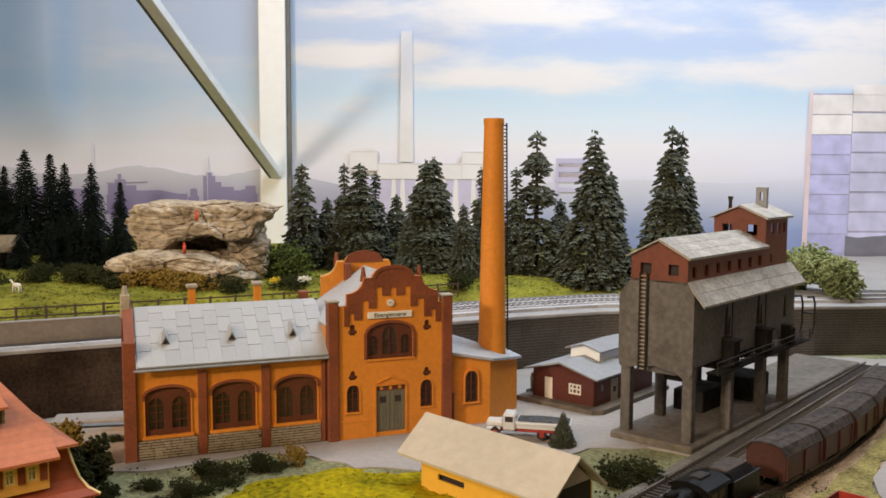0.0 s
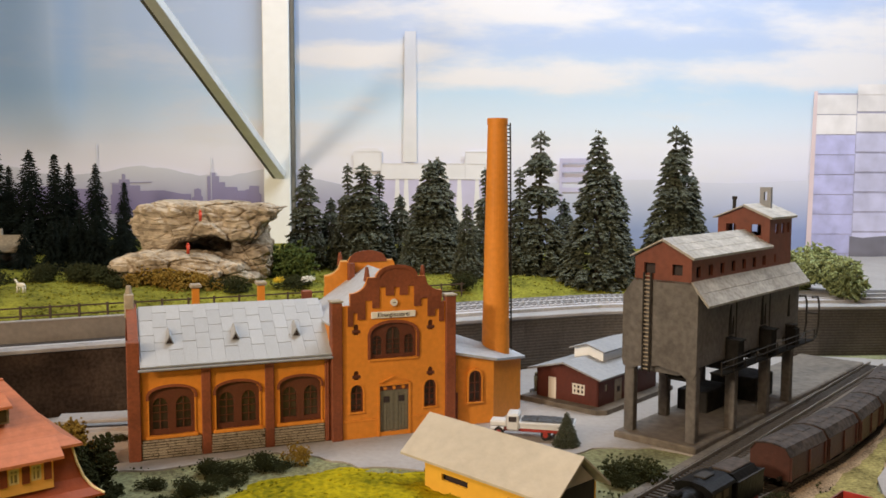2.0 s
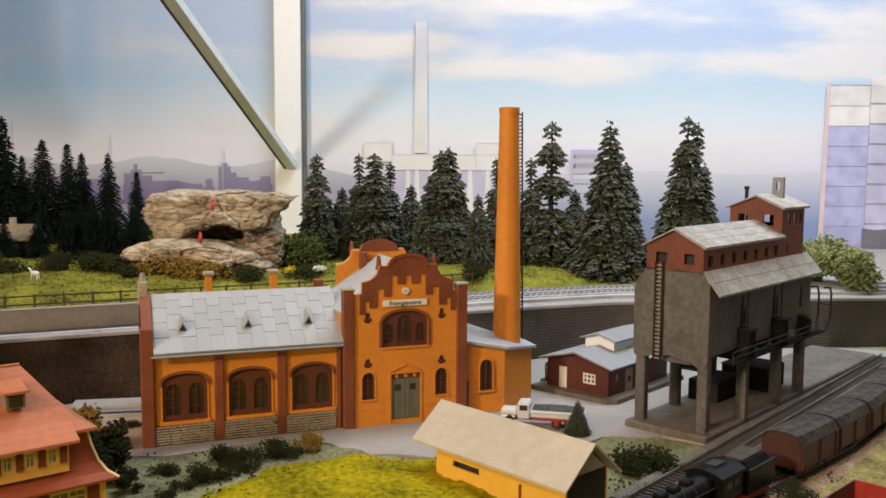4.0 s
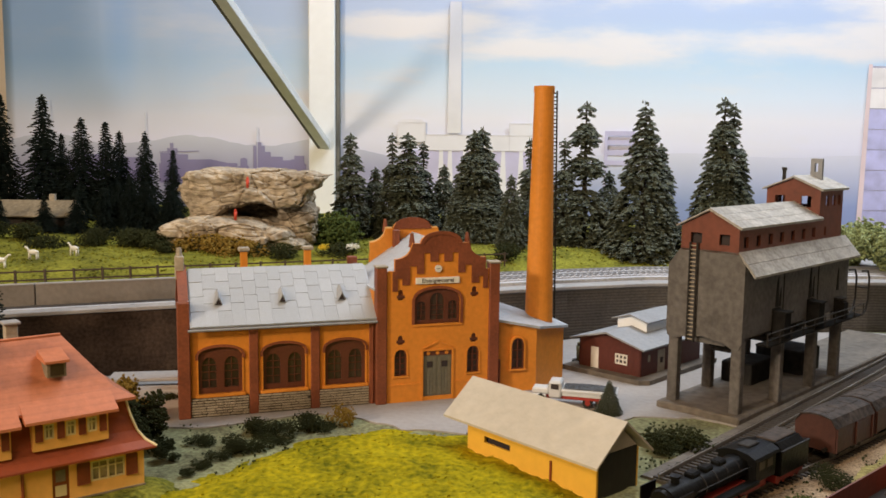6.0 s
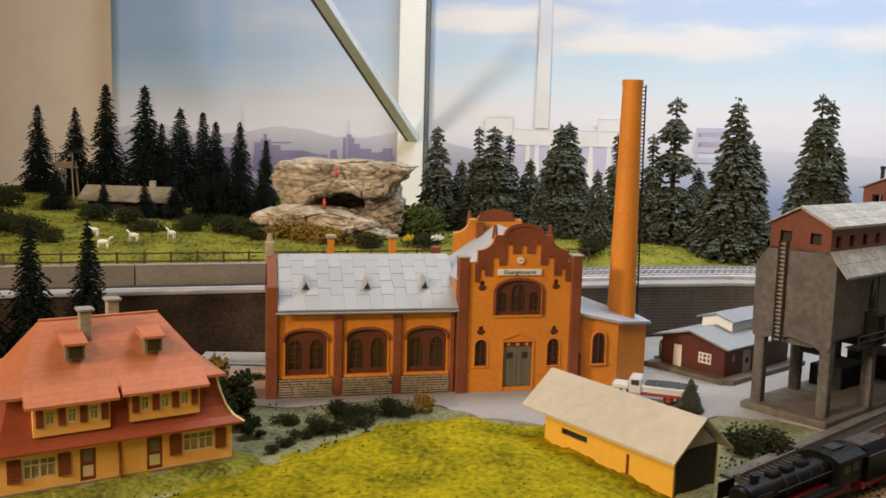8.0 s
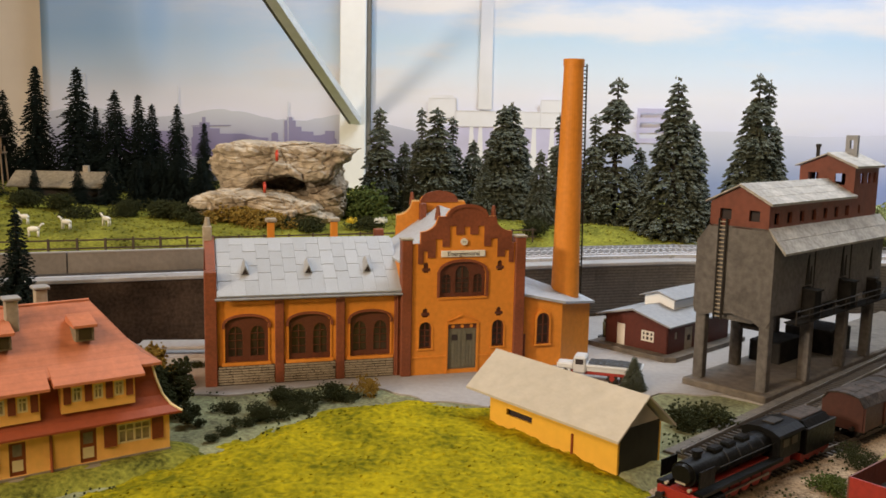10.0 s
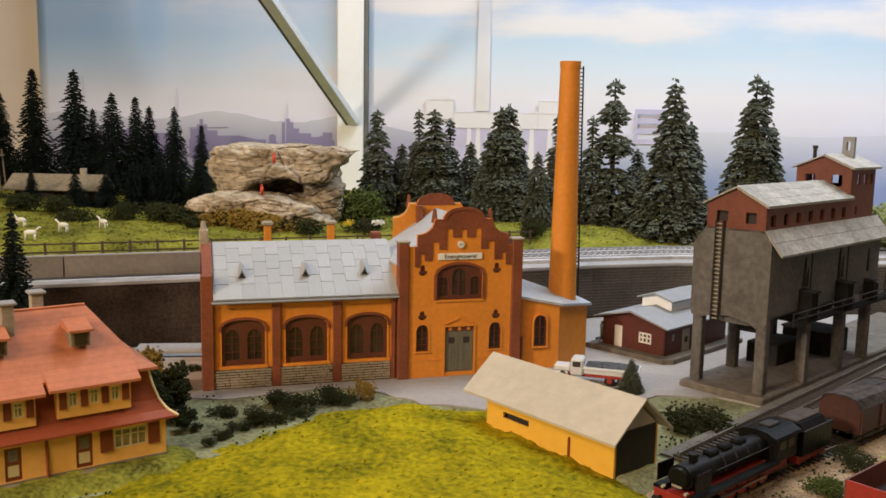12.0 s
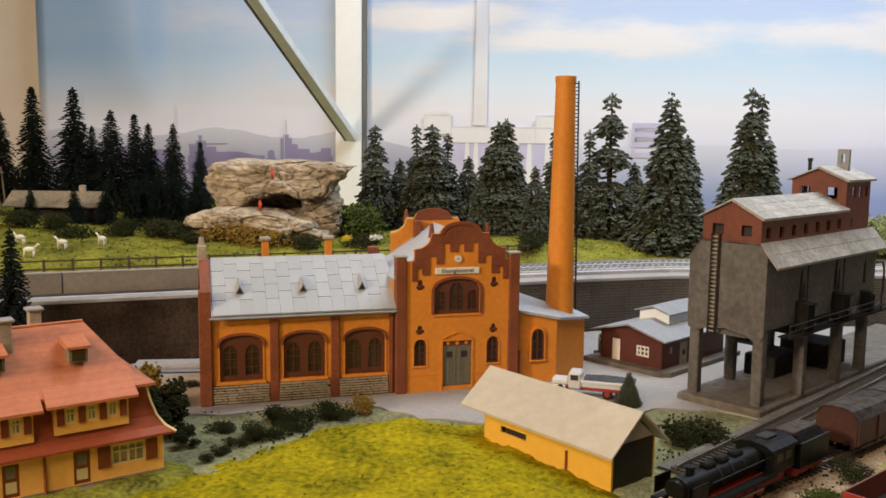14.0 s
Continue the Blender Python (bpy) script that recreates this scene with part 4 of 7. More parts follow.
part("annex_downpipe", rod(B(), (0.2375, 0.0, 0), (0.2375, 0.0, 0.027), 0.0011), M_BROWNBRICK, foundry)
cu, cv = 0.2835, 0.0277
bm = rod(B(), (cu, cv, 0.045), (cu, cv, 0.238), 0.0116, 0.0079, 28)
stack = part("factory_chimney", bm, M_ORANGE, foundry, "tall tapered orange chimney", smooth=False)
part("chimney_rim", rod(B(), (cu, cv, 0.2375), (cu, cv, 0.2425), 0.0084, 0.0084, 28), M_ORANGE, stack)
bm = B()
for k in range(2):
    x = cu - 0.0008 + k * 0.0036
    rod(bm, (x + 0.0105, cv - 0.0025, 0.052), (x + 0.0075, cv - 0.0025, 0.239), 0.0007, seg=5)
for k in range(62):
    z = 0.054 + k * 0.003
    x = cu + 0.0097 - 0.003 * (z - 0.052) / 0.187
    rod(bm, (x, cv - 0.0025, z), (x + 0.0036, cv - 0.0025, z), 0.0005, seg=4)
part("chimney_ladder", bm, M_IRON, stack, "thin black ladder")

# ---- the coal bunker ----
bunker = thing("coal_bunker", pose(0.1763, 0.6113, 0, 0, 0, 48.5), "weathered grey concrete coal bunker on legs with rust red loft", "coal bunker")
part("bunker_base", box(B(), 0, 0.385, 0.0, 0.066, -0.001, 0.005, 0.0012), M_BASE, bunker, "grey brown base slab")
BU0, BU1 = 0.007, 0.226
body = [(0.004, 0.057), (0.0065, 0.0515), (0.012, 0.052), (0.018, 0.0555), (0.034, 0.058), (0.05, 0.0555), (0.057, 0.053), (0.063, 0.055), (0.064, 0.06), (0.064, 0.1085), (0.0545, 0.1215), (0.0095, 0.1215), (0.004, 0.112)]
for u in (BU0, BU1 - 0.005):
    part("bunker_end_wall", prism(B(), body, "x", u, u + 0.005), M_CONCRETE, bunker, "stained grey concrete end wall")
bins = [(0.004, 0.112), (0.004, 0.0605), (0.02, 0.052), (0.046, 0.052), (0.064, 0.0605), (0.064, 0.1085), (0.0545, 0.1215), (0.0095, 0.1215)]
part("bunker_body", prism(B(), bins, "x", BU0 + 0.005, BU1 - 0.005), M_CONCRETE, bunker, "stained grey concrete bins with sloping bottoms")
for u in (0.08, 0.153):
    part("bin_joint", box(B(), u - 0.0006, u + 0.0006, 0.0034, 0.0044, 0.058, 0.106), M_IRON, bunker)
for u, near_v in ((0.012, 0.0085), (0.072, 0.003), (0.143, 0.003), (0.199, 0.003)):
    for v in (near_v, 0.0585):
        leg = part("leg", box(B(), u - 0.0039, u + 0.0039, v - 0.0039, v + 0.0039, 0.004, 0.0695 if v < 0.03 and u > 0.05 else 0.058, 0.0008), M_CONCRETE, bunker)
        if v < 0.03 and u > 0.05:
            part("leg_cap", box(B(), u - 0.0055, u + 0.0055, v - 0.0065, v + 0.0035, 0.0695, 0.0715, 0.0004), M_IRON, leg)
for u in (0.045, 0.111, 0.177):
    bm = B()
    prism(bm, [(u - 0.018, 0.0545), (u + 0.018, 0.0545), (u + 0.007, 0.045), (u - 0.007, 0.045)], "y", 0.024, 0.042)
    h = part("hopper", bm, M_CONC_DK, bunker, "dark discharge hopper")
    part("hopper_gate", box(B(), u - 0.006, u + 0.006, 0.025, 0.041, 0.042, 0.0452, 0.0005), M_IRON, h)
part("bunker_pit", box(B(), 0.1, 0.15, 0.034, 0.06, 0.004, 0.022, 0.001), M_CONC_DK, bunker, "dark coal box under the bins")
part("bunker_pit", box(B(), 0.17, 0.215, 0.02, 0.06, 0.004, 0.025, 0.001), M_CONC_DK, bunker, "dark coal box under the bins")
# loft
loft_win = [(0.0148 + k * 0.0222, 0.0226 + k * 0.0222, 0.124, 0.132, 0) for k in range(7)]
part("loft_side", pierced(B(), BU0, 0.163, 0.12, 0.1385, loft_win, 0.0095, 0.0115), M_RUST, bunker, "rust red loft side with small windows")
part("loft_side", box(B(), BU0, 0.163, 0.0525, 0.0545, 0.12, 0.1385), M_RUST, bunker)
bm = pierced(B(), 0.0115, 0.0525, 0.12, lambda v: 0.1385 + 0.0115 * (1 - abs(v - 0.032) / 0.022), [(0.0165, 0.0245, 0.1258, 0.1335, 0), (0.038, 0.047, 0.1258, 0.1335, 0)], 0, 0.002, [0.032])
bmesh.ops.transform(bm, matrix=Matrix(((0, 1, 0, BU0), (1, 0, 0, 0), (0, 0, 1, 0), (0, 0, 0, 1))), verts=bm.verts)
bmesh.ops.recalc_face_normals(bm, faces=bm.faces)
part("loft_end", bm, M_RUST, bunker, "rust red gabled end")
part("loft_dark", box(B(), BU0 + 0.004, 0.16, 0.014, 0.05, 0.1216, 0.137), M_INK, bunker)


def board_roof(parent, name, u0, u1, va, za, vb, zb, n, thick=0.0016, material=M_WOODROOF, label=""):
    """A sloping roof of n lengthwise boards, each a little uneven."""
    ob = part(name, prism(B(), [(va, za), (vb, zb), (vb, zb + thick * 0.6), (va, za + thick * 0.6)], "x", u0, u1), material, parent, label)
    sl = math.atan2(zb - za, vb - va)
    ln = math.hypot(vb - va, zb - za)
    me = make("roof_board", box(B(), u0 - 0.0004, u1 + 0.0004, 0, ln / n - 0.00025, 0, thick * 0.6, 0.0002), material)
    for k in range(n):
        s = ln * k / n
        piece("roof_board", me, ob, Matrix.Translation((0, va + math.cos(sl) * s, za + math.sin(sl) * s + thick * 0.6)) @ Matrix.Rotation(sl + 0.02, 4, "X"))
    return ob


board_roof(bunker, "loft_roof", BU0 - 0.003, 0.165, 0.0065, 0.1375, 0.032, 0.1505, 3, label="pale weathered board roof")
board_roof(bunker, "loft_roof", BU0 - 0.003, 0.165, 0.0575, 0.1375, 0.032, 0.1505, 3, label="pale weathered board roof")
board_roof(bunker, "bin_skirt_roof", BU0 + 0.0005, 0.229, -0.0035, 0.104, 0.0105, 0.1205, 2, label="pale weathered board roof")
tw = [(0.177, 0.1835, 0.1485, 0.157, 0), (0.192, 0.1985, 0.1485, 0.157, 0), (0.2055, 0.211, 0.1485, 0.157, 0)]
part("tower_side", pierced(B(), 0.163, 0.217, 0.118, 0.162, tw + [(0.176, 0.18, 0.1245, 0.1315, 0)], 0.0095, 0.0115), M_RUST, bunker)
part("tower_side", pierced(B(), 0.163, 0.217, 0.118, 0.162, tw, 0.0525, 0.0545), M_RUST, bunker)
for u in (0.163, 0.215):
    bm = pierced(B(), 0.0115, 0.0525, 0.12, lambda v: 0.162 + 0.009 * (1 - abs(v - 0.032) / 0.022), [(0.0168, 0.0252, 0.1475, 0.1565, 0), (0.0388, 0.0472, 0.1475, 0.1565, 0)], 0, 0.002, [0.032])
    bmesh.ops.transform(bm, matrix=Matrix(((0, 1, 0, u), (1, 0, 0, 0), (0, 0, 1, 0), (0, 0, 0, 1))), verts=bm.verts)
    bmesh.ops.recalc_face_normals(bm, faces=bm.faces)
    part("tower_end", bm, M_RUST, bunker, "orange red gabled tower end")
board_roof(bunker, "tower_roof", 0.159, 0.222, 0.0065, 0.161, 0.032, 0.1715, 3, label="pale weathered board roof")
board_roof(bunker, "tower_roof", 0.159, 0.222, 0.0575, 0.161, 0.032, 0.1715, 3, label="pale weathered board roof")
bm = pierced(B(), 0.0212, 0.0308, 0.164, 0.187, [(0.0245, 0.0275, 0.176, 0.183, 0)], 0, 0.004)
bmesh.ops.transform(bm, matrix=Matrix(((0, 1, 0, 0.196), (1, 0, 0, 0), (0, 0, 1, 0), (0, 0, 0, 1))), verts=bm.verts)
bmesh.ops.recalc_face_normals(bm, faces=bm.faces)
part("hoist_frame", bm, M_SLATE_DK, bunker, "pale grey pierced hoist head on the roof")
part("stove_pipe", rod(rod(B(), (0.167, 0.042, 0.165), (0.167, 0.042, 0.177), 0.0016), (0.167, 0.042, 0.177), (0.167, 0.042, 0.1795), 0.0023), M_IRON, bunker, "dark stove pipe")
# ladder on the end
bm = B()
for v in (0.0402, 0.0458):
    rod(bm, (BU0 - 0.002, v, 0.053), (BU0 - 0.002, v, 0.1265), 0.001, seg=6)
part("ladder", bm, M_IRON, bunker, "dark ladder with pale rungs")
lad = bunker.children[-1]
me = make("rung", rod(B(), (0, -0.0028, 0), (0, 0.0028, 0), 0.00045, seg=5), M_CHIMSTACK)
for k in range(24):
    piece("rung", me, lad, Matrix.Translation((BU0 - 0.0021, 0.043, 0.055 + k * 0.003)))
# gallery on the track side
gal = part("gallery", box(B(), 0.03, 0.236, -0.0076, 0.0036, 0.0532, 0.0543, 0.0003), M_SOOT, bunker, "dark loading gallery with railing")
for z in (0.059, 0.0635):
    part("gallery_rail", rod(B(), (0.024, -0.0076, z), (0.238, -0.0076, z), 0.0005, seg=5), M_IRON, gal)
for k in range(10):
    part("gallery_post", rod(B(), (0.0245 + k * 0.0234, -0.0076, 0.054), (0.0245 + k * 0.0234, -0.0076, 0.064), 0.0005, seg=5), M_IRON, gal)
for u in (0.076, 0.147):
    ch = part("chute_hood", prism(B(), [(-0.0062, 0.0555), (0.0038, 0.0555), (0.0038, 0.0765), (-0.0062, 0.0735)], "x", u - 0.0165, u - 0.0045), M_SOOT, bunker, "black iron chute hood")
    part("chute_lip", box(B(), u - 0.0172, u - 0.0038, -0.0078, 0.0036, 0.0742, 0.0754, 0.0003), M_SOOT, ch)
part("chute_hood", prism(B(), [(-0.005, 0.054), (0.0036, 0.054), (0.0036, 0.07), (-0.005, 0.068)], "x", 0.193, 0.203), M_SOOT, bunker, "black iron chute hood")
for u, w, h in ((0.068, 0.0065, 0.1), (0.074, 0.003, 0.091), (0.136, 0.0065, 0.102), (0.143, 0.003, 0.094), (0.2, 0.005, 0.096)):
    part("soot_streak", prism(B(), [(u - w / 2, 0.0775), (u + w / 2, 0.0775), (u + w * 0.35, 0.085), (u + w * 0.12, h), (u - w * 0.2, h - 0.004), (u - w * 0.4, 0.087)], "y", 0.0034, 0.0039), M_CONC_DK, bunker, "dark soot streak")
for v in (-0.0076, 0.003):
    pts = [(0.232, v, 0.054), (0.241, v, 0.057), (0.246, v, 0.066), (0.246, v, 0.085), (0.241, v, 0.0915), (0.226, v, 0.0925)]
    bm = B()
    vs = []
    for k, p in enumerate(pts):
        q = Vector(pts[min(k + 1, 5)]) - Vector(pts[max(k - 1, 0)])
        n = Vector((-q.z, 0, q.x)).normalized() * 0.0009
        vs.append([bm.verts.new(Vector(p) + n * math.cos(a) + Vector((0, 0.0009 * math.sin(a), 0))) for a in rng(0, 5.236, 5)])
    for a, b in zip(vs, vs[1:]):
        for k in range(6):
            bm.faces.new((a[k], a[(k + 1) % 6], b[(k + 1) % 6], b[k]))
    bm.faces.new(vs[0])
    bm.faces.new(vs[-1][::-1])
    bmesh.ops.recalc_face_normals(bm, faces=bm.faces)
    part("end_hoop", bm, M_IRON, bunker, "curved black iron hoop")
part("hoop_bar", rod(B(), (0.246, -0.0076, 0.076), (0.246, 0.003, 0.076), 0.0007, seg=6), M_IRON, bunker)



def shortened(u):
    """Draws the far bays of the bunker together."""
    return u if u < 0.012 else 0.012 + (u - 0.012) * 0.89


for me in {o.data for o in bunker.children_recursive if not o.name.startswith("bunker_base")}:
    for v in me.vertices:
        v.co.x = shortened(v.co.x)

# ---- the red hut ----
hut = thing("yard_hut", pose(0.1272, 0.7235, 0, 0, 0, 49), "dark red boarded yard hut with grey roof", "hut")
HL, HW = 0.1, 0.0625
pl = [(-0.011, -0.004), (-0.004, -0.011), (HL + 0.012, -0.011), (HL + 0.012, HW + 0.01), (-0.011, HW + 0.01)]
part("hut_base", prism(B(), pl, "z", -0.001, 0.004), M_BASE, hut, "dark grey base slab")
hz = lambda v: 0.029 + 0.0075 * (1 - abs(v - HW / 2) / (HW / 2))
bm = pierced(B(), 0, HW, 0.004, hz, [(0.0135, 0.0255, 0.0115, 0.0205, 0), (0.0425, 0.0505, 0.0035, 0.0225, 0)], 0, 0.0018, [HW / 2])
bmesh.ops.transform(bm, matrix=Matrix(((0, 1, 0, 0), (1, 0, 0, 0), (0, 0, 1, 0), (0, 0, 0, 1))), verts=bm.verts)
bmesh.ops.recalc_face_normals(bm, faces=bm.faces)
part("hut_gable_wall", bm, M_HUT, hut)
part("hut_side_wall", pierced(B(), 0.0, HL, 0.004, 0.029, [(0.026, 0.0385, 0.0038, 0.023, 0), (0.01, 0.0145, 0.015, 0.021, 0)], 0, 0.0018), M_HUT, hut)
part("hut_side_wall", box(B(), 0, HL, HW - 0.002, HW, 0.004, 0.029), M_HUT, hut)
part("hut_gable_wall", prism(B(), [(0, 0.004), (HW, 0.004), (HW, 0.029), (HW / 2, 0.0365), (0, 0.029)], "x", HL - 0.002, HL), M_HUT, hut)
w = part("hut_window", box(B(), 0.0006, 0.0014, 0.0135, 0.0255, 0.0115, 0.0205), M_INK, hut, "white six-pane window")
bm = B()
for v in (0.0135, 0.0171, 0.0211, 0.0243):
    box(bm, -0.0004, 0.0012, v, v + 0.0013, 0.0115, 0.0205)
for z in (0.0115, 0.0155, 0.0192):
    box(bm, -0.0003, 0.0011, 0.0135, 0.0256, z, z + 0.0013)
part("window_frame", bm, M_WHITE, w)
part("hut_door", box(B(), 0.0002, 0.0012, 0.0425, 0.0505, 0.004, 0.0225), M_WHITE, hut, "pale plank door")
d = part("hut_door", box(B(), 0.026, 0.0385, 0.0003, 0.0012, 0.004, 0.023), M_CHIMSTACK, hut, "pale grey side door")
part("door_notice", box(B(), 0.0305, 0.0345, -0.0002, 0.0003, 0.0115, 0.016), M_INK, d)
part("hut_side_light", box(B(), 0.0102, 0.0143, 0.0003, 0.0012, 0.0152, 0.0208), M_CHIMSTACK, hut)
for s in (0, 1):
    va, vb = (-0.006, HW / 2) if s == 0 else (HW + 0.006, HW / 2)
    za = 0.0275
    part("hut_roof", prism(B(), [(va, za), (vb, 0.0372), (vb, 0.0387), (va, za + 0.0013)], "x", -0.007, HL + 0.006), M_ROOFPAPER, hut, "grey roofing felt")
part("clerestory", prism(B(), [(0.0165, 0.031), (0.046, 0.031), (0.046, 0.0435), (HW / 2, 0.0475), (0.0165, 0.0435)], "x", 0.034, HL - 0.002), M_POST, hut, "white roof monitor sides")
for s in (0, 1):
    va, vb = (0.013, HW / 2) if s == 0 else (0.0495, HW / 2)
    part("clerestory_roof", prism(B(), [(va, 0.0428), (vb, 0.048), (vb, 0.0493), (va, 0.044)], "x", 0.03, HL + 0.002), M_ROOFPAPER, hut)

# ---- the yellow shed ----
shed = thing("field_shed", pose(0.0579, 0.4552, 0.0063, 0, 0, -46), "yellow wooden field shed with plain beige board roof", "shed")
SW, SD, SH = 0.1015, 0.0365, 0.0215
part("shed_front_wall", pierced(B(), -SW, 0, -0.0015, SH, [(-0.0868, -0.0647, 0.0085, 0.0125, 0)], 0, 0.0015), M_SHEDWALL, shed)
part("shed_slot_back", box(B(), -0.088, -0.0635, 0.0035, 0.004, 0.007, 0.0145), M_INK, shed)
part("shed_back_wall", box(B(), -SW, 0, SD - 0.0015, SD, -0.0015, SH), M_SHEDWALL, shed)
part("shed_left_wall", prism(B(), [(0.0015, -0.0015), (SD - 0.0015, -0.0015), (SD - 0.0015, SH), (SD / 2, 0.037), (0.0015, SH)], "x", -SW, -SW + 0.0015), M_SHEDWALL, shed)
part("shed_end_wall", box(B(), -0.0015, 0, 0.0015, SD - 0.0015, -0.0015, SH + 0.0015), M_SHEDDARK, shed, "black green boarded end")
part("shed_gable", prism(B(), [(0.0015, SH + 0.0015), (SD - 0.0015, SH + 0.0015), (SD / 2, 0.0375)], "x", -0.0022, -0.0005), M_SHEDROOF, shed, "pale gable triangle")
for va, sg in ((-0.0065, 0), (SD + 0.0065, 1)):
    part("shed_roof", prism(B(), [(va, 0.0188), (SD / 2, 0.0395), (SD / 2, 0.0408), (va, 0.0202)], "x", -0.117, 0.0055), M_SHEDROOF, shed, "plain beige roof board")
part("shed_pipe", rod(B(), (-0.032, -0.0008, 0), (-0.032, -0.0008, 0.0125), 0.0007), M_SHUTTER, shed)

# ---- the big house ----
house = thing("dwelling_house", pose(-0.1906, 0.4606, 0.0, 0, 0, 41), "yellow model dwelling house with salmon red mansard roof", "house")
HX, HDp = -0.1225, 0.08


def house_lawn(x, y):
    """Grassy bank along the house front."""
    c, sn = math.cos(radians(41)), math.sin(radians(41))
    dx, dy = x + 0.1906, y - 0.4606
    u, v = c * dx + sn * dy, -sn * dx + c * dy
    out = math.hypot(max(0, u - 0.002, -0.13 - u), max(0, v - 0.01, -0.006 - v))
    return -0.004 + 0.0085 * (1 - smooth01(out / 0.026)) + 0.0011 * noise.noise((x * 130, y * 130, 6))


height_sheet("house_lawn", rng(-0.33, -0.15, 70), rng(0.33, 0.49, 60), house_lawn, M_GRASS, "olive green grassy bank along the house front", "ground")
part("house_footing", box(B(), HX - 0.0006, 0.0006, -0.0006, HDp, -0.003, 0.0055, 0.0003), M_FOOT, house, "grey stone footing")
gw = [(-0.0285, -0.0105, 0.0125, 0.0235, 0), (-0.1105, -0.094, 0.0115, 0.0225, 0)]
gd = [(-0.048, -0.0395, 0.0058, 0.0248, 0), (-0.0825, -0.0745, 0.0058, 0.0235, 0)]
part("house_front_wall", pierced(B(), HX, 0, 0.0055, 0.028, gw + gd, 0, 0.0018), M_YELLOW, house)
part("house_back_wall", box(B(), HX, 0, HDp - 0.002, HDp, 0.0055, 0.028), M_YELLOW, house)
for x in (HX, -0.0018):
    part("house_side_wall", box(B(), x, x + 0.0018, 0.0018, HDp - 0.002, 0.0055, 0.028), M_YELLOW, house)


def casement(parent, x0, x1, z0, z1, y, leaves):
    w = part("house_window", box(B(), x0, x1, y + 0.0008, y + 0.0012, z0, z1), M_CURTAIN, parent, "cream framed casement window with pale curtains")
    bm = B()
    t = 0.0008
    n = leaves * 2
    for k in range(n + 1):
        x = x0 + (x1 - x0 - t) * k / n
        box(bm, x, x + t * (1.4 if k % 2 == 0 else 0.8), y - 0.0003, y + 0.0006, z0, z1)
    for z in (z0, z0 + (z1 - z0) * 0.62, z1 - t):
        box(bm, x0, x1, y - 0.0002, y + 0.0006, z, z + t)
    part("window_frame", bm, M_CREAM, w)
    return w


def shutter(parent, x0, x1, z0, z1, y):
    zig = [(y, z0), (y, z1)]
    for k in range(6):
        top, low = z1 - (z1 - z0) * k / 6, z1 - (z1 - z0) * (k + 1) / 6
        zig += [(y - 0.0006, top), (y - 0.0011, low + 0.0001)]
    bm = prism(B(), zig, "x", x0, x1)
    part("shutter", bm, M_SHUTTER, parent, "red brown louvred shutter")


for o in gw:
    casement(house, o[0], o[1], o[2], o[3], 0.0004, 2)
    shutter(house, o[0] - 0.0072, o[0] - 0.0006, o[2] - 0.0005, o[3] + 0.0005, -0.0001)
    shutter(house, o[1] + 0.0006, o[1] + 0.0068, o[2] - 0.0005, o[3] + 0.0005, -0.0001)
for o in gd:
    d = part("house_door", box(B(), o[0], o[1], 0.0006, 0.0014, o[2], o[3]), M_SHUTTER, house, "brown front door with pale panels")
    part("door_panel", box(B(), o[0] + 0.0014, o[1] - 0.0014, 0.0003, 0.0007, o[2] + 0.0022, o[2] + 0.0082, 0.0001), M_CREAM, d)
    part("door_glass", box(B(), o[0] + 0.0018, o[1] - 0.0018, 0.0003, 0.0007, o[2] + 0.0102, o[2] + 0.0165, 0.0001), M_FOOT, d)
    part("door_step", box(B(), o[0] - 0.001, o[1] + 0.001, -0.005, -0.0006, -0.002, 0.0045, 0.0003), M_FOOT, house, "stone doorstep")
part("house_downpipe", rod(B(), (-0.0625, -0.001, 0), (-0.0625, -0.001, 0.0255), 0.0008), M_SHUTTER, house)


def hip_roof(x0, x1, y0, y1, profile, material, name, label):
    """Four mitred slopes from a list of (inset, height)."""
    bm = B()
    rings = []
    for d, z in profile:
        rings.append([bm.verts.new(p) for p in ((x0 + d, y0 + d, z), (x1 - d, y0 + d, z), (x1 - d, y1 - d, z), (x0 + d, y1 - d, z))])
    bm.faces.new(rings[0][::-1])
    for a, b in zip(rings, rings[1:]):
        for k in range(4):
            bm.faces.new((a[k], a[(k + 1) % 4], b[(k + 1) % 4], b[k]))
    bm.faces.new(rings[-1])
    bmesh.ops.recalc_face_normals(bm, faces=bm.faces)
    return part(name, bm, material, house, label)


hip_roof(HX - 0.0055, 0.0055, -0.0055, HDp + 0.0055, [(0, 0.0262), (0, 0.0274), (0.0045, 0.0305), (0.008, 0.036), (0.0105, 0.044), (0.0125, 0.055)], M_TERRA_DK, "mansard_roof", "darker red flared mansard slope")
bm = B()
hipline = [(0.0055 - d, -0.0055 + d, z) for d, z in ((0, 0.0274), (0.0045, 0.0305), (0.008, 0.036), (0.0105, 0.044), (0.0125, 0.0535))]
for p, q in zip(hipline, hipline[1:]):
    rod(bm, p, q, 0.00075, seg=6)
part("worn_hip", bm, M_CREAM, house, "chipped pale hip edge")
bm = B()
ux0, ux1, uy0, uy1 = HX + 0.003, -0.003, 0.001, HDp - 0.001
r0, r1, ry, rzz = -0.0955, -0.0312, 0.04, 0.0863
v = [bm.verts.new(p) for p in ((ux0, uy0, 0.0535), (ux1, uy0, 0.0535), (ux1, uy1, 0.0535), (ux0, uy1, 0.0535))]
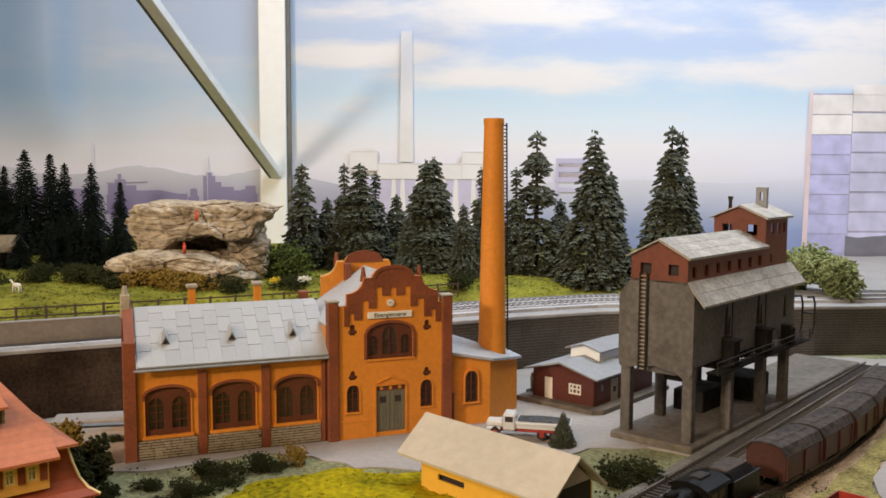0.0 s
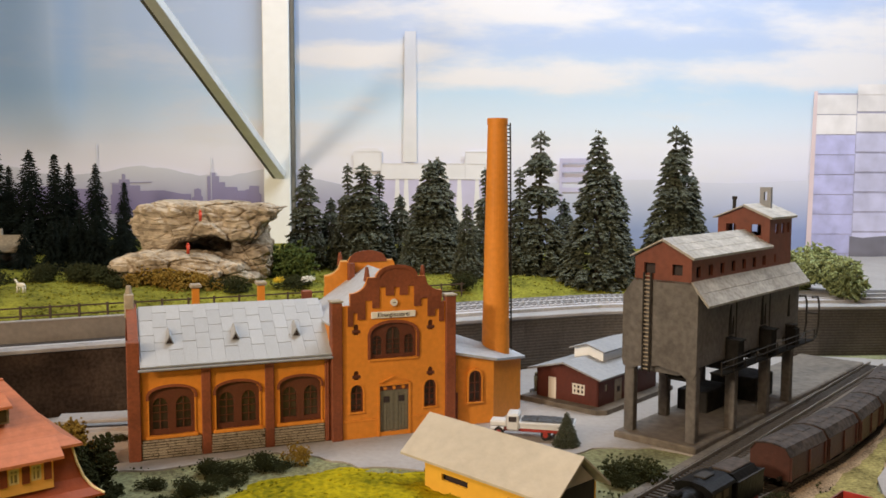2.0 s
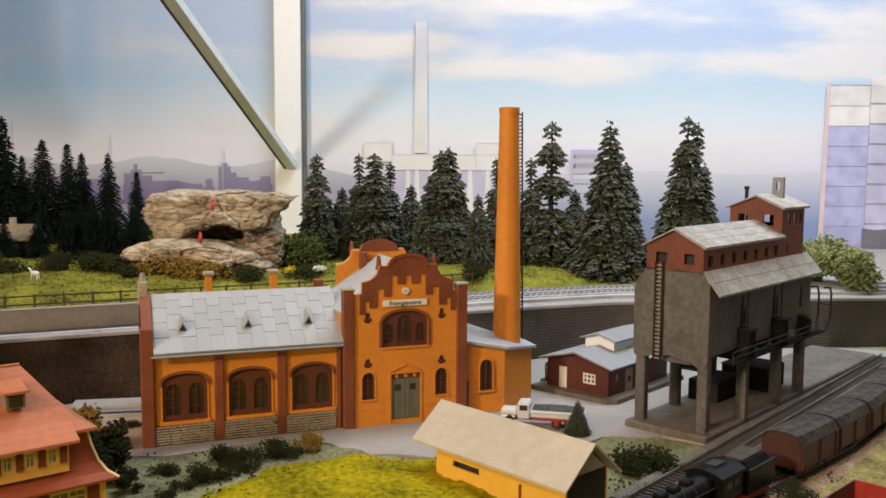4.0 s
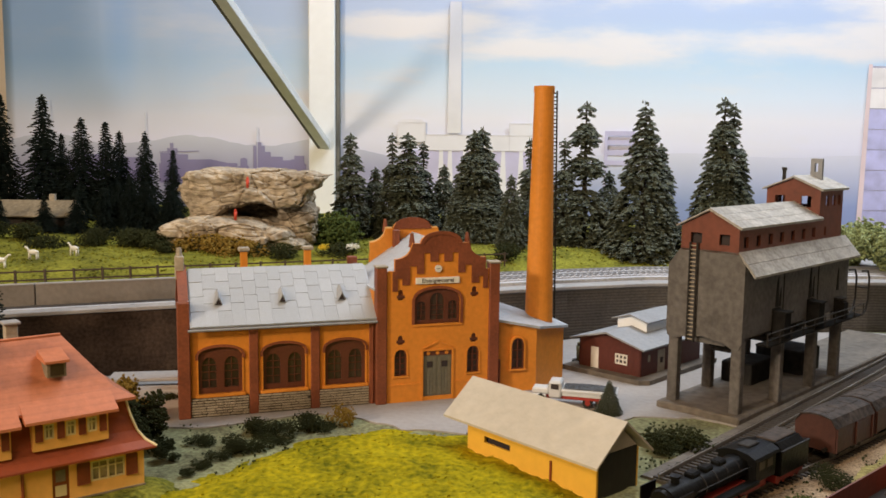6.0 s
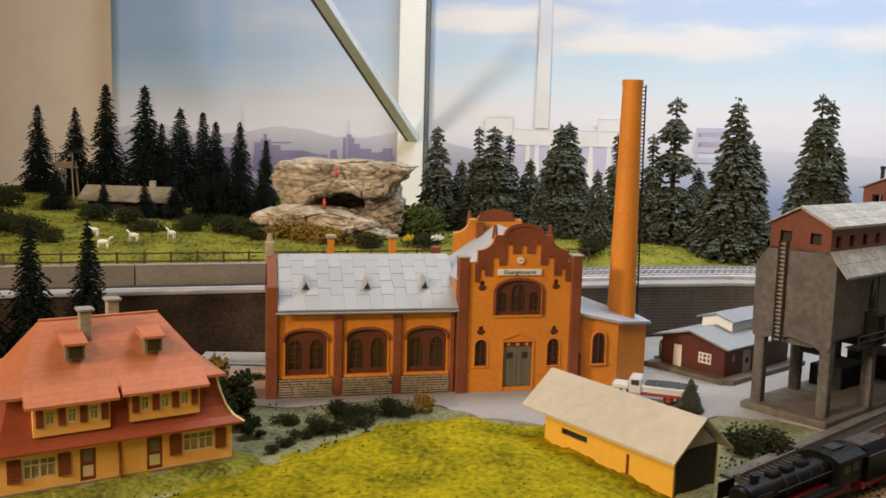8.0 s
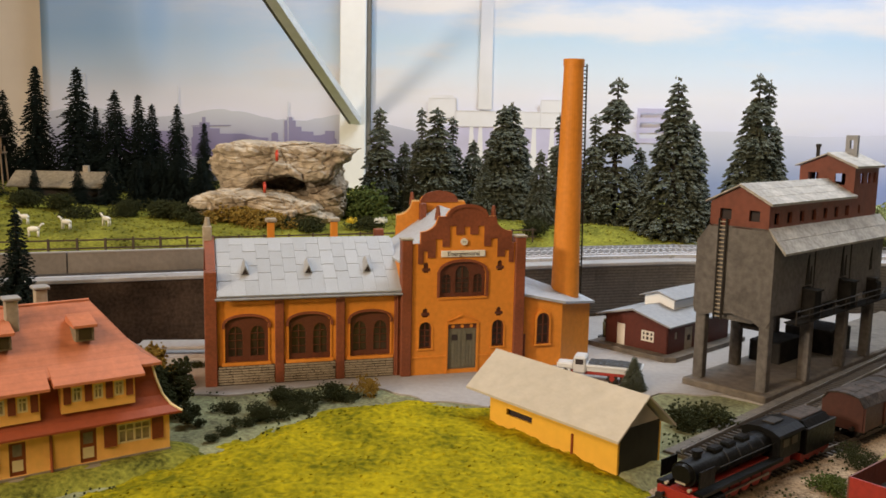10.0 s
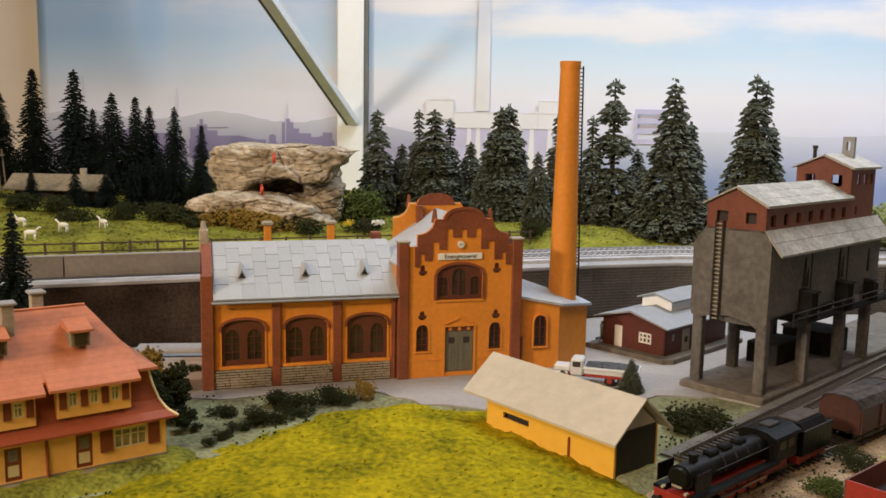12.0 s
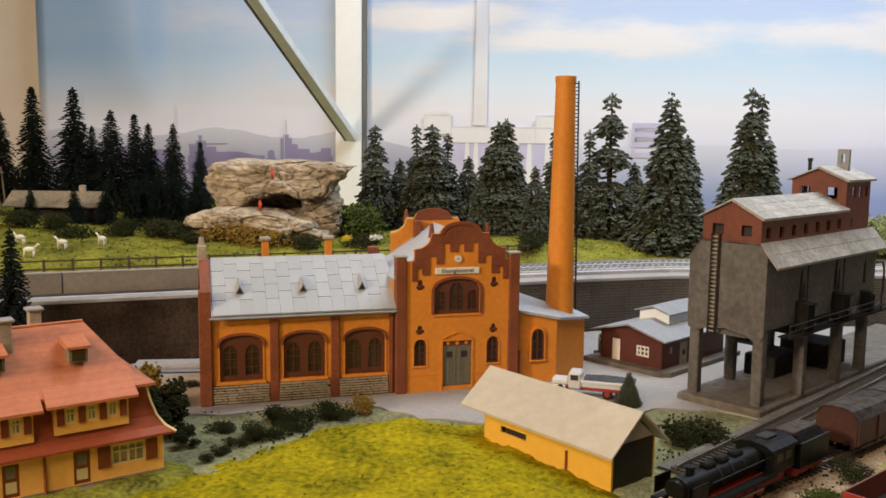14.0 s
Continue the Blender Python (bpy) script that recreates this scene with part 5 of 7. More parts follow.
w = [bm.verts.new(p) for p in ((ux0, uy0, 0.055), (ux1, uy0, 0.055), (ux1, uy1, 0.055), (ux0, uy1, 0.055))]
k2 = [bm.verts.new(p) for p in ((ux0 + 0.009, uy0 + 0.008, 0.0602), (ux1 - 0.009, uy0 + 0.008, 0.0602), (ux1 - 0.009, uy1 - 0.008, 0.0602), (ux0 + 0.009, uy1 - 0.008, 0.0602))]
ra, rb = bm.verts.new((r0, ry, rzz)), bm.verts.new((r1, ry, rzz))
bm.faces.new(v[::-1])
for k in range(4):
    bm.faces.new((v[k], v[(k + 1) % 4], w[(k + 1) % 4], w[k]))
    bm.faces.new((w[k], w[(k + 1) % 4], k2[(k + 1) % 4], k2[k]))
bm.faces.new((k2[0], k2[1], rb, ra))
bm.faces.new((k2[1], k2[2], rb))
bm.faces.new((k2[2], k2[3], ra, rb))
bm.faces.new((k2[3], k2[0], ra))
bmesh.ops.recalc_face_normals(bm, faces=bm.faces)
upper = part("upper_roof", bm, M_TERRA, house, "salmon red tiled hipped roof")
part("ridge_cap", rod(B(), (r0, ry, rzz), (r1, ry, rzz), 0.0009, seg=6), M_TERRA, house)
for a, b in ((-0.0568, -0.0188), (-0.1048, -0.067)):
    z0, z1 = (0.0348, 0.0522) if a > -0.06 else (0.0335, 0.0512)
    wins = [(a + 0.0055 + k * 0.0108, a + 0.0105 + k * 0.0108, z0 + 0.0055, z0 + 0.0135, 0) for k in range(3)]
    dm = part("wall_dormer", pierced(B(), a, b, z0, z1, wins, -0.0008, 0.001), M_YELLOW, house, "long yellow dormer with shuttered windows")
    part("dormer_cheeks", box(B(), a, b, 0.0012, 0.012, z0, z1 - 0.0005), M_YELLOW, dm)
    for o in wins:
        casement(dm, o[0], o[1], o[2], o[3], -0.0004, 1)
    for k in range(4):
        x = a + 0.0012 + k * 0.0107
        shutter(dm, x, x + 0.0036, z0 + 0.005, z0 + 0.014, -0.0009)
    part("dormer_roof", prism(B(), [(-0.0058, z1 - 0.0018), (-0.0058, z1 - 0.0003), (0.0085, 0.0598), (0.0125, 0.0598), (0.0125, 0.05)], "x", a - 0.0042, b + 0.0042), M_TERRA, house, "salmon dormer roof")
for x in (-0.0812, -0.0402):
    z0 = 0.0688
    d = part("roof_dormer", prism(B(), [(0.0135, z0), (0.0135, z0 + 0.0085), (0.026, z0 + 0.0085), (0.026, z0)], "x", x - 0.0048, x + 0.0048), M_FOOT, house, "small roof dormer")
    part("dormer_roof", prism(B(), [(0.0118, z0 + 0.0078), (0.0118, z0 + 0.0092), (0.0285, z0 + 0.0128), (0.031, z0 + 0.008)], "x", x - 0.0062, x + 0.0062), M_TERRA, d)
    part("dormer_pane", box(B(), x - 0.0034, x + 0.0034, 0.0131, 0.0135, z0 + 0.001, z0 + 0.007), M_PANE, d)
for x, y, z0, z1 in ((-0.0732, 0.03, 0.072, 0.092), (-0.0545, 0.05, 0.072, 0.093)):
    c = part("house_chimney", box(B(), x - 0.0032, x + 0.0032, y - 0.0032, y + 0.0032, z0, z1, 0.0004), M_CHIMSTACK, house, "grey rendered chimney stack")
    part("chimney_cap", box(B(), x - 0.0046, x + 0.0046, y - 0.0046, y + 0.0046, z1, z1 + 0.0018, 0.0005), M_COPING, c, "pale chimney slab")

# ---- tracks and the goods train ----


def track(origin, angle, length, name, label):
    t = thing(name, pose(origin[0], origin[1], 0, 0, 0, angle), label, "track", "", "structure")
    left, bed = (0.02, M_BASE) if name == "siding_track" else (0.014, M_BALLAST)
    part("ballast", prism(B(), [(-0.014, -0.002), (left, -0.002), (left - 0.0025, 0.0008), (-0.0115, 0.0008)], "x", 0, length), bed, t, "dark ballast bed")
    me = make("sleeper", box(B(), -0.0011, 0.0011, -0.0105, 0.0105, 0.0004, 0.0019, 0.0002), M_SLEEPER)
    for k in range(int(length / 0.0052)):
        piece("sleeper", me, t, Matrix.Translation((0.002 + k * 0.0052, 0, 0)))
    for s in (-0.006, 0.006):
        part("rail", box(B(), 0, length, s - 0.0005, s + 0.0005, 0.0018, 0.0042), M_RAIL, t, "worn steel rail")
    return t


track((0.105, 0.4975), 50.0, 0.53, "siding_track", "empty siding track beside the coal bunker")
track((0.045, 0.399), 41.6, 0.225, "train_track", "track under the goods train")
track((0.209, 0.5445), 44.5, 0.084, "train_track", "track under the goods train")
track((0.2672, 0.6015), 50.0, 0.094, "train_track", "track under the goods train")
track((0.3266, 0.6735), 55.0, 0.25, "train_track", "track under the goods train")
track((0.14, 0.384), 45.0, 0.15, "wagon_track", "short track under the red open wagon")


def wheel(parent, x, y, r, material=M_REDFRAME, name="wheel"):
    w = part(name, rod(B(), (x, y - 0.0009, r + 0.0042), (x, y + 0.0009, r + 0.0042), r, seg=18), material, parent)
    part("tyre", rod(B(), (x, y - 0.0006, r + 0.0042), (x, y + 0.0006, r + 0.0042), r + 0.0004, seg=18), M_IRON, w)
    return w


loco = thing("steam_locomotive", pose(0.0828, 0.4162, 0, 0, 0, 46.5), "black steam locomotive and tender with red running gear", "locomotive")
bz, br = 0.0248, 0.007
part("smokebox", rod(B(), (0.004, 0, bz), (0.0225, 0, bz), br, seg=48), M_BLACK, loco)
part("smokebox_door", rod(B(), (0.0022, 0, bz), (0.0045, 0, bz), br * 0.75, br * 0.95, 20), M_BLACK, loco)
boiler = part("boiler", rod(B(), (0.0225, 0, bz), (0.068, 0, bz), br * 0.97, br * 1.03, 48), M_BLACK, loco)
for x in (0.03, 0.04, 0.05, 0.06):
    part("boiler_band", rod(B(), (x, 0, bz), (x + 0.0006, 0, bz), br * 1.035, seg=48), M_IRON, boiler)
part("smokestack", rod(rod(B(), (0.0135, 0, bz + br - 0.001), (0.0135, 0, bz + br + 0.0035), 0.0022, seg=14), (0.0135, 0, bz + br + 0.003), (0.0135, 0, bz + br + 0.0042), 0.0027, seg=14), M_BLACK, loco)
for x in (0.0275, 0.0385, 0.0505):
    part("dome", box(B(), x - 0.0038, x + 0.0038, -0.0029, 0.0029, bz + br - 0.002, bz + br + 0.0024, 0.0009), M_BLACK, loco)
for s in (-1, 1):
    part("smoke_deflector", box(B(), 0.001, 0.013, s * 0.0108 - 0.0004, s * 0.0108 + 0.0004, 0.0205, 0.0305, 0.0002), M_BLACK, loco)
    part("running_board", box(B(), 0.001, 0.07, s * 0.0105 - 0.0026, s * 0.0105 + 0.0026, 0.0158, 0.0182, 0.0003), M_BLACK, loco)
    part("handrail", rod(B(), (0.02, s * 0.0088, bz + 0.002), (0.068, s * 0.0088, bz + 0.002), 0.0003, seg=5), M_IRON, loco)
    part("cylinder", rod(B(), (0.007, s * 0.0105, 0.0105), (0.019, s * 0.0105, 0.0105), 0.0034, seg=14), M_BLACK, loco)
    for k in range(5):
        wheel(loco, 0.0262 + k * 0.0094, s * 0.0068, 0.0043)
    part("side_rod", box(B(), 0.0255, 0.0645, s * 0.0083 - 0.0003, s * 0.0083 + 0.0003, 0.0078, 0.0092), M_RAIL, loco, "bright steel coupling rod")
    part("piston_rod", rod(B(), (0.018, s * 0.0105, 0.0105), (0.044, s * 0.0088, 0.0086), 0.0005, seg=5), M_RAIL, loco)
    wheel(loco, 0.0125, s * 0.0066, 0.0028)
part("loco_frame", box(B(), 0.002, 0.09, -0.0055, 0.0055, 0.0066, 0.0166), M_REDFRAME, loco, "red frame")
bb = part("buffer_beam", box(B(), -0.0005, 0.0015, -0.0115, 0.0115, 0.0105, 0.0165, 0.0003), M_REDFRAME, loco, "red buffer beam")
for s in (-1, 1):
    part("buffer", rod(rod(B(), (-0.004, s * 0.0072, 0.0128), (0, s * 0.0072, 0.0128), 0.0009), (-0.0046, s * 0.0072, 0.0128), (-0.004, s * 0.0072, 0.0128), 0.0021, seg=12), M_IRON, bb)
    part("headlamp", rod(B(), (-0.0006, s * 0.0065, 0.0188), (0.0012, s * 0.0065, 0.0188), 0.0009, seg=12), M_CHIMSTACK, loco, "small round headlamp")
part("number_bar", box(B(), 0.0016, 0.0021, -0.0028, 0.0028, 0.0198, 0.0209), M_CHIMSTACK, loco, "small white plate bar")
cab = part("cab", box(B(), 0.068, 0.0885, -0.0115, 0.0115, 0.016, 0.0305, 0.0004), M_BLACK, loco, "black cab")
cr = [(-0.0122, 0.0302), (-0.0115, 0.0318), (-0.007, 0.0342), (0, 0.0352), (0.007, 0.0342), (0.0115, 0.0318), (0.0122, 0.0302)]
part("cab_roof", prism(B(), cr, "x", 0.0665, 0.0915), M_BLACK, cab)
part("roof_hatch", box(B(), 0.074, 0.084, -0.0035, 0.0035, 0.0348, 0.0362, 0.0004), M_IRON, cab)
for s in (-1, 1):
    for x in (0.0712, 0.0792):
        part("cab_window", box(B(), x, x + 0.0055, s * 0.0116 - 0.0002, s * 0.0116 + 0.0002, 0.0235, 0.0285), M_PANE, cab)
ten = part("tender", box(B(), 0.096, 0.1475, -0.0115, 0.0115, 0.0115, 0.0285, 0.0006), M_BLACK, loco, "black box tender")
part("tender_roof", prism(B(), [(-0.0108, 0.0285), (-0.0075, 0.0325), (0.0075, 0.0325), (0.0108, 0.0285)], "x", 0.0985, 0.139), M_BLACK, ten)
part("tender_lid", box(B(), 0.1, 0.138, -0.006, 0.006, 0.0322, 0.0338, 0.0005), M_WAGTOP, ten)
part("tender_edge", box(B(), 0.0965, 0.147, -0.0121, -0.011, 0.0276, 0.0288), M_IRON, ten)
part("tender_frame", box(B(), 0.0965, 0.147, -0.0085, 0.0085, 0.0065, 0.0113), M_REDFRAME, loco, "red tender frame")
for s in (-1, 1):
    for x in (0.1035, 0.1135, 0.13, 0.14):
        wheel(loco, x, s * 0.0068, 0.0036)


def along(x):
    """Lengthens the engine and shortens the tender."""
    return x * 1.135 if x < 0.0925 else 0.1073 + (x - 0.096) * 0.68


for o in loco.children_recursive:
    for v in o.data.vertices:
        v.co.x = along(v.co.x)
        v.co.z *= 0.88


WL = 0.0525


def wagon():
    w = thing("hopper_wagon", Matrix.Identity(4), "dark brown covered hopper wagon with sooty roof", "wagon", "goods wagons behind the locomotive")
    prof = [(-0.0125, 0.0105), (0.0125, 0.0105), (0.0128, 0.0275), (0.0095, 0.0322), (0.004, 0.0334), (0, 0.0336), (-0.004, 0.0334), (-0.0095, 0.0322), (-0.0128, 0.0275)]
    b = part("wagon_body", prism(B(), prof, "x", 0, WL), M_WAGON, w)
    rp = [(-0.0134, 0.0268), (-0.0099, 0.0326), (-0.0042, 0.034), (0, 0.0343), (0.0042, 0.034), (0.0099, 0.0326), (0.0134, 0.0268), (0.0127, 0.0268), (0.0094, 0.0319), (0.004, 0.0332), (0, 0.0334), (-0.004, 0.0332), (-0.0094, 0.0319), (-0.0127, 0.0268)]
    part("wagon_roof", prism(B(), rp, "x", -0.001, WL + 0.001), M_WAGTOP, w, "sooty curved roof")
    for k in range(3):
        part("roof_hatch", box(B(), 0.005 + k * 0.0158, 0.0172 + k * 0.0158, -0.0042, 0.0042, 0.0336, 0.0345, 0.0004), M_WAGTOP, w)
    for s in (-1, 1):
        part("wagon_door", box(B(), 0.0285, 0.042, s * 0.0131 - 0.0004, s * 0.0131 + 0.0004, 0.0115, 0.0262, 0.0002), M_WAGON, b)
        for x in (0.0006, 0.027, WL - 0.0018):
            part("wagon_rib", box(B(), x, x + 0.0012, s * 0.0132 - 0.0006, s * 0.0132 + 0.0004, 0.0108, 0.0262), M_WAGON, b)
        part("sole_bar", box(B(), 0, WL, s * 0.0102 - 0.0008, s * 0.0102 + 0.0008, 0.0088, 0.0108), M_IRON, w)
        for x in (0.008, 0.0165, 0.0385, 0.047):
            wheel(w, x, s * 0.0066, 0.0033, M_IRON)
        for x in (-0.0035, WL):
            part("buffer", rod(B(), (x, s * 0.0072, 0.012), (x + 0.0035, s * 0.0072, 0.012), 0.0013), M_IRON, w)
    return w


wg = wagon()
for o in wg.children_recursive:
    for v in o.data.vertices:
        v.co.z *= 0.95
wg.matrix_basis = pose(0.2025, 0.5385, 0, 0, 0, 44.5)
for x, y, turn in ((0.2435, 0.5795, 46.5), (0.2835, 0.6209, 50.5), (0.3205, 0.6655, 54.0), (0.3545, 0.7133, 55.0)):
    copy_thing(wg, pose(x, y, 0, 0, 0, turn))

rw = thing("open_wagon", pose(0.176, 0.42, 0.0, 0, 0, 45), "red open goods wagon beside the train", "wagon")
part("wagon_tub", pierced(B(), 0, 0.08, 0.0085, 0.0215, [], 0.0115, 0.0125), M_RUST, rw)
part("wagon_side", box(B(), 0, 0.08, -0.0125, -0.0115, 0.0085, 0.0215), M_REDFRAME, rw)
for x in (0.0, 0.079):
    part("wagon_end", box(B(), x, x + 0.001, -0.0115, 0.0115, 0.0085, 0.0215), M_REDFRAME, rw)
part("wagon_floor", box(B(), 0, 0.08, -0.0115, 0.0115, 0.0075, 0.0085), M_IRON, rw)
for s in (-1, 1):
    for x in (0.014, 0.066):
        wheel(rw, x, s * 0.0066, 0.0033, M_IRON)
solid("ballast_bed", prism(B(), [(0.03, 0.36), (0.17, 0.36), (0.235, 0.47), (0.262, 0.535), (0.32, 0.61), (0.39, 0.7), (0.5, 0.86), (0.46, 0.88), (0.33, 0.72), (0.2, 0.59), (0.085, 0.462), (0.045, 0.42)], "z", -0.003, -0.0003), M_BALLAST, "brown ballast and sandy scatter round the tracks", "ground", "structure")

VERGE = [(0.19, 0.47), (0.229, 0.532), (0.248, 0.552), (0.275, 0.581), (0.304, 0.619), (0.3525, 0.677), (0.46, 0.83), (0.6, 0.85), (0.6, 0.65), (0.33, 0.61), (0.3051, 0.598), (0.279, 0.558), (0.265, 0.52), (0.25, 0.44)]
rough = []
for (xa, ya), (xb, yb) in zip(VERGE, VERGE[1:] + VERGE[:1]):
    n = max(2, int(math.hypot(xb - xa, yb - ya) / 0.004))
    for k in range(n):
        x, y = xa + (xb - xa) * k / n, ya + (yb - ya) * k / n
        rough.append((x + 0.005 * noise.noise((x * 90, y * 90, 3)), y + 0.005 * noise.noise((x * 90, y * 90, 8))))
solid("verge", prism(B(), rough, "z", -0.0025, 0.0006), M_VERGE, "yellow green scattered verge beside the tracks", "ground", "structure")

solid("road", prism(B(), [(0.258, 0.45), (0.272, 0.535), (0.282, 0.563), (0.308, 0.598), (0.335, 0.612), (0.55, 0.66), (0.7, 0.6), (0.5, 0.3)], "z", -0.003, 0.001), M_YARD, "grey paved road beyond the tracks", "road", "structure")

# ---- the lorry ----
truck = thing("tipper_truck", pose(0.0655, 0.6535, 0, 0, 0, -12), "pale grey toy lorry with red chassis and coal load", "truck")
part("truck_bonnet", box(B(), -0.036, -0.0215, -0.006, 0.006, 0.0075, 0.0125, 0.0012), M_TRUCK, truck)
tc = part("truck_cab", box(B(), -0.0215, -0.0105, -0.0082, 0.0082, 0.0055, 0.0185, 0.0014), M_TRUCK, truck)
for s in (-1, 1):
    part("cab_window", box(B(), -0.0195, -0.0128, s * 0.0083 - 0.0001, s * 0.0083 + 0.0001, 0.0125, 0.0165), M_INK, tc)
    part("mudguard", box(B(), -0.0355, -0.0235, s * 0.0072 - 0.0013, s * 0.0072 + 0.0013, 0.0058, 0.0082, 0.0008), M_TRUCK, truck)
part("windscreen", box(B(), -0.0217, -0.0214, -0.0065, 0.0065, 0.0128, 0.0166), M_INK, tc)
tb = part("truck_bed", prism(B(), [(-0.0095, 0.0085), (0.031, 0.0085), (0.036, 0.0135), (-0.0095, 0.0135)], "y", -0.0098, 0.0098), M_TRUCK, truck, "pale grey tipper bed")
part("bed_rim", pierced(B(), -0.01, 0.0365, -0.0103, 0.0103, [(-0.0088, 0.0352, -0.0091, 0.0091, 0)], 0, 0.0015), M_TRUCK, tb).matrix_basis = Matrix.Translation((0, 0, 0.0132)) @ Matrix.Rotation(radians(90), 4, "X") @ Matrix.Diagonal((1, -1, 1, 1))
bm = B()
gx, gy = rng(-0.0088, 0.035, 18), rng(-0.0089, 0.0089, 8)
vs = [[bm.verts.new((x, y, 0.0138 + 0.0024 * math.cos(y / 0.0089 * 1.4) * math.cos((x - 0.013) / 0.022 * 1.3) + 0.0006 * noise.noise((x * 700, y * 700, 0)))) for y in gy] for x in gx]
for a, b in zip(vs, vs[1:]):
    for k in range(8):
        bm.faces.new((a[k], b[k], b[k + 1], a[k + 1]))
part("coal_load", bm, M_COAL, truck, "dark heaped coal load")
part("truck_chassis", box(B(), -0.034, 0.033, -0.004, 0.004, 0.0045, 0.0075, 0.0003), M_REDFRAME, truck, "red chassis")
for s in (-1, 1):
    part("side_guard", box(B(), -0.009, 0.033, s * 0.0085 - 0.0006, s * 0.0085 + 0.0006, 0.006, 0.0083, 0.0002), M_REDFRAME, truck)
    for x in (-0.028, 0.012, 0.0225):
        w = part("wheel", rod(B(), (x, s * 0.0075 - 0.0013, 0.0042), (x, s * 0.0075 + 0.0013, 0.0042), 0.0042, seg=16), M_IRON, truck)
        part("hub", rod(B(), (x, s * 0.0075 - 0.0016, 0.0042), (x, s * 0.0075 + 0.0016, 0.0042), 0.0022, seg=12), M_REDFRAME, w)

for o in truck.children_recursive:
    for v in o.data.vertices:
        v.co.x, v.co.y = v.co.x * 0.88, v.co.y * 0.92

# ---- trees and shrubs ----


def tufts(items):
    """Many pointed eight-sided tufts as one mesh: (centre, along, side, up) each."""
    vs, fs = [], []
    for c, a, s, u in items:
        n = len(vs)
        vs += [c - a * 0.45, c + a * 0.55, c - s, c + s, c - u, c + u]
        fs += [(n, n + 2, n + 5), (n, n + 5, n + 3), (n, n + 3, n + 4), (n, n + 4, n + 2), (n + 1, n + 5, n + 2), (n + 1, n + 3, n + 5), (n + 1, n + 4, n + 3), (n + 1, n + 2, n + 4)]
    me = bpy.data.meshes.new("crown")
    me.from_pydata([tuple(v) for v in vs], [], fs)
    return me


def conifer_mesh(seed, tiers, spread, droop, size, gaps, material, fluff, power=0.85, ragged=(0.85, 1.12)):
    """A conifer crown one unit high."""
    r = random.Random(seed)
    items = []
    for t in range(tiers):
        h = 0.07 + 0.93 * (t / tiers) ** 0.92
        rad = spread * (1 - h) ** power * r.uniform(*ragged) + 0.018
        lean = r.random() * 6.3
        if r.random() < gaps:
            rad *= 0.55
        n = max(5, int(15 * (rad / spread) + 4))
        ph = r.random() * 6.3
        for k in range(n):
            an = ph + 6.283 * k / n + r.uniform(-0.15, 0.15)
            rr = rad * r.uniform(0.72, 1.1) * (1 + 0.22 * math.cos(an - lean))
            out = Vector((math.cos(an), math.sin(an), 0))
            side = Vector((-out.y, out.x, 0))
            steps = max(2, int(rr / size * 1.25))
            for j in range(steps):
                q = (j + 0.6) / steps
                c = out * (rr * q) + Vector((0, 0, h - droop * rr * q * q + r.uniform(-1, 1) * size * 0.25))
                for f in range(fluff):
                    tw = r.uniform(-0.9, 0.9)
                    al = (out * math.cos(tw) + side * math.sin(tw) + Vector((0, 0, r.uniform(-0.55, 0.15)))).normalized()
                    sd = al.cross(Vector((0, 0, 1))).normalized()
                    sc = size * r.uniform(0.6, 1.15) * (1.1 - 0.35 * q)
                    items.append((c + side * (math.sin(tw) * size * 0.7), al * sc * 1.7, sd * sc * 0.42, al.cross(sd) * sc * 0.34))
    for j in range(26):
        h = r.uniform(0.9, 0.995)
        c = Vector((r.gauss(0, 1), r.gauss(0, 1), 0)) * 0.16 * (1.01 - h) + Vector((0, 0, h))
        a = Vector((r.gauss(0, 0.7), r.gauss(0, 0.7), r.uniform(0.2, 1))).normalized()
        sd = a.orthogonal().normalized()
        items.append((c, a * size * 1.1, sd * size * 0.4, a.cross(sd) * size * 0.35))
    me = tufts(items)
    me.materials.append(material)
    return me


def trunk_mesh(h0):
    return make("trunk", rod(B(), (0, 0, -0.04), (0, 0, 0.95), 0.028, 0.004, 7), M_BARK)


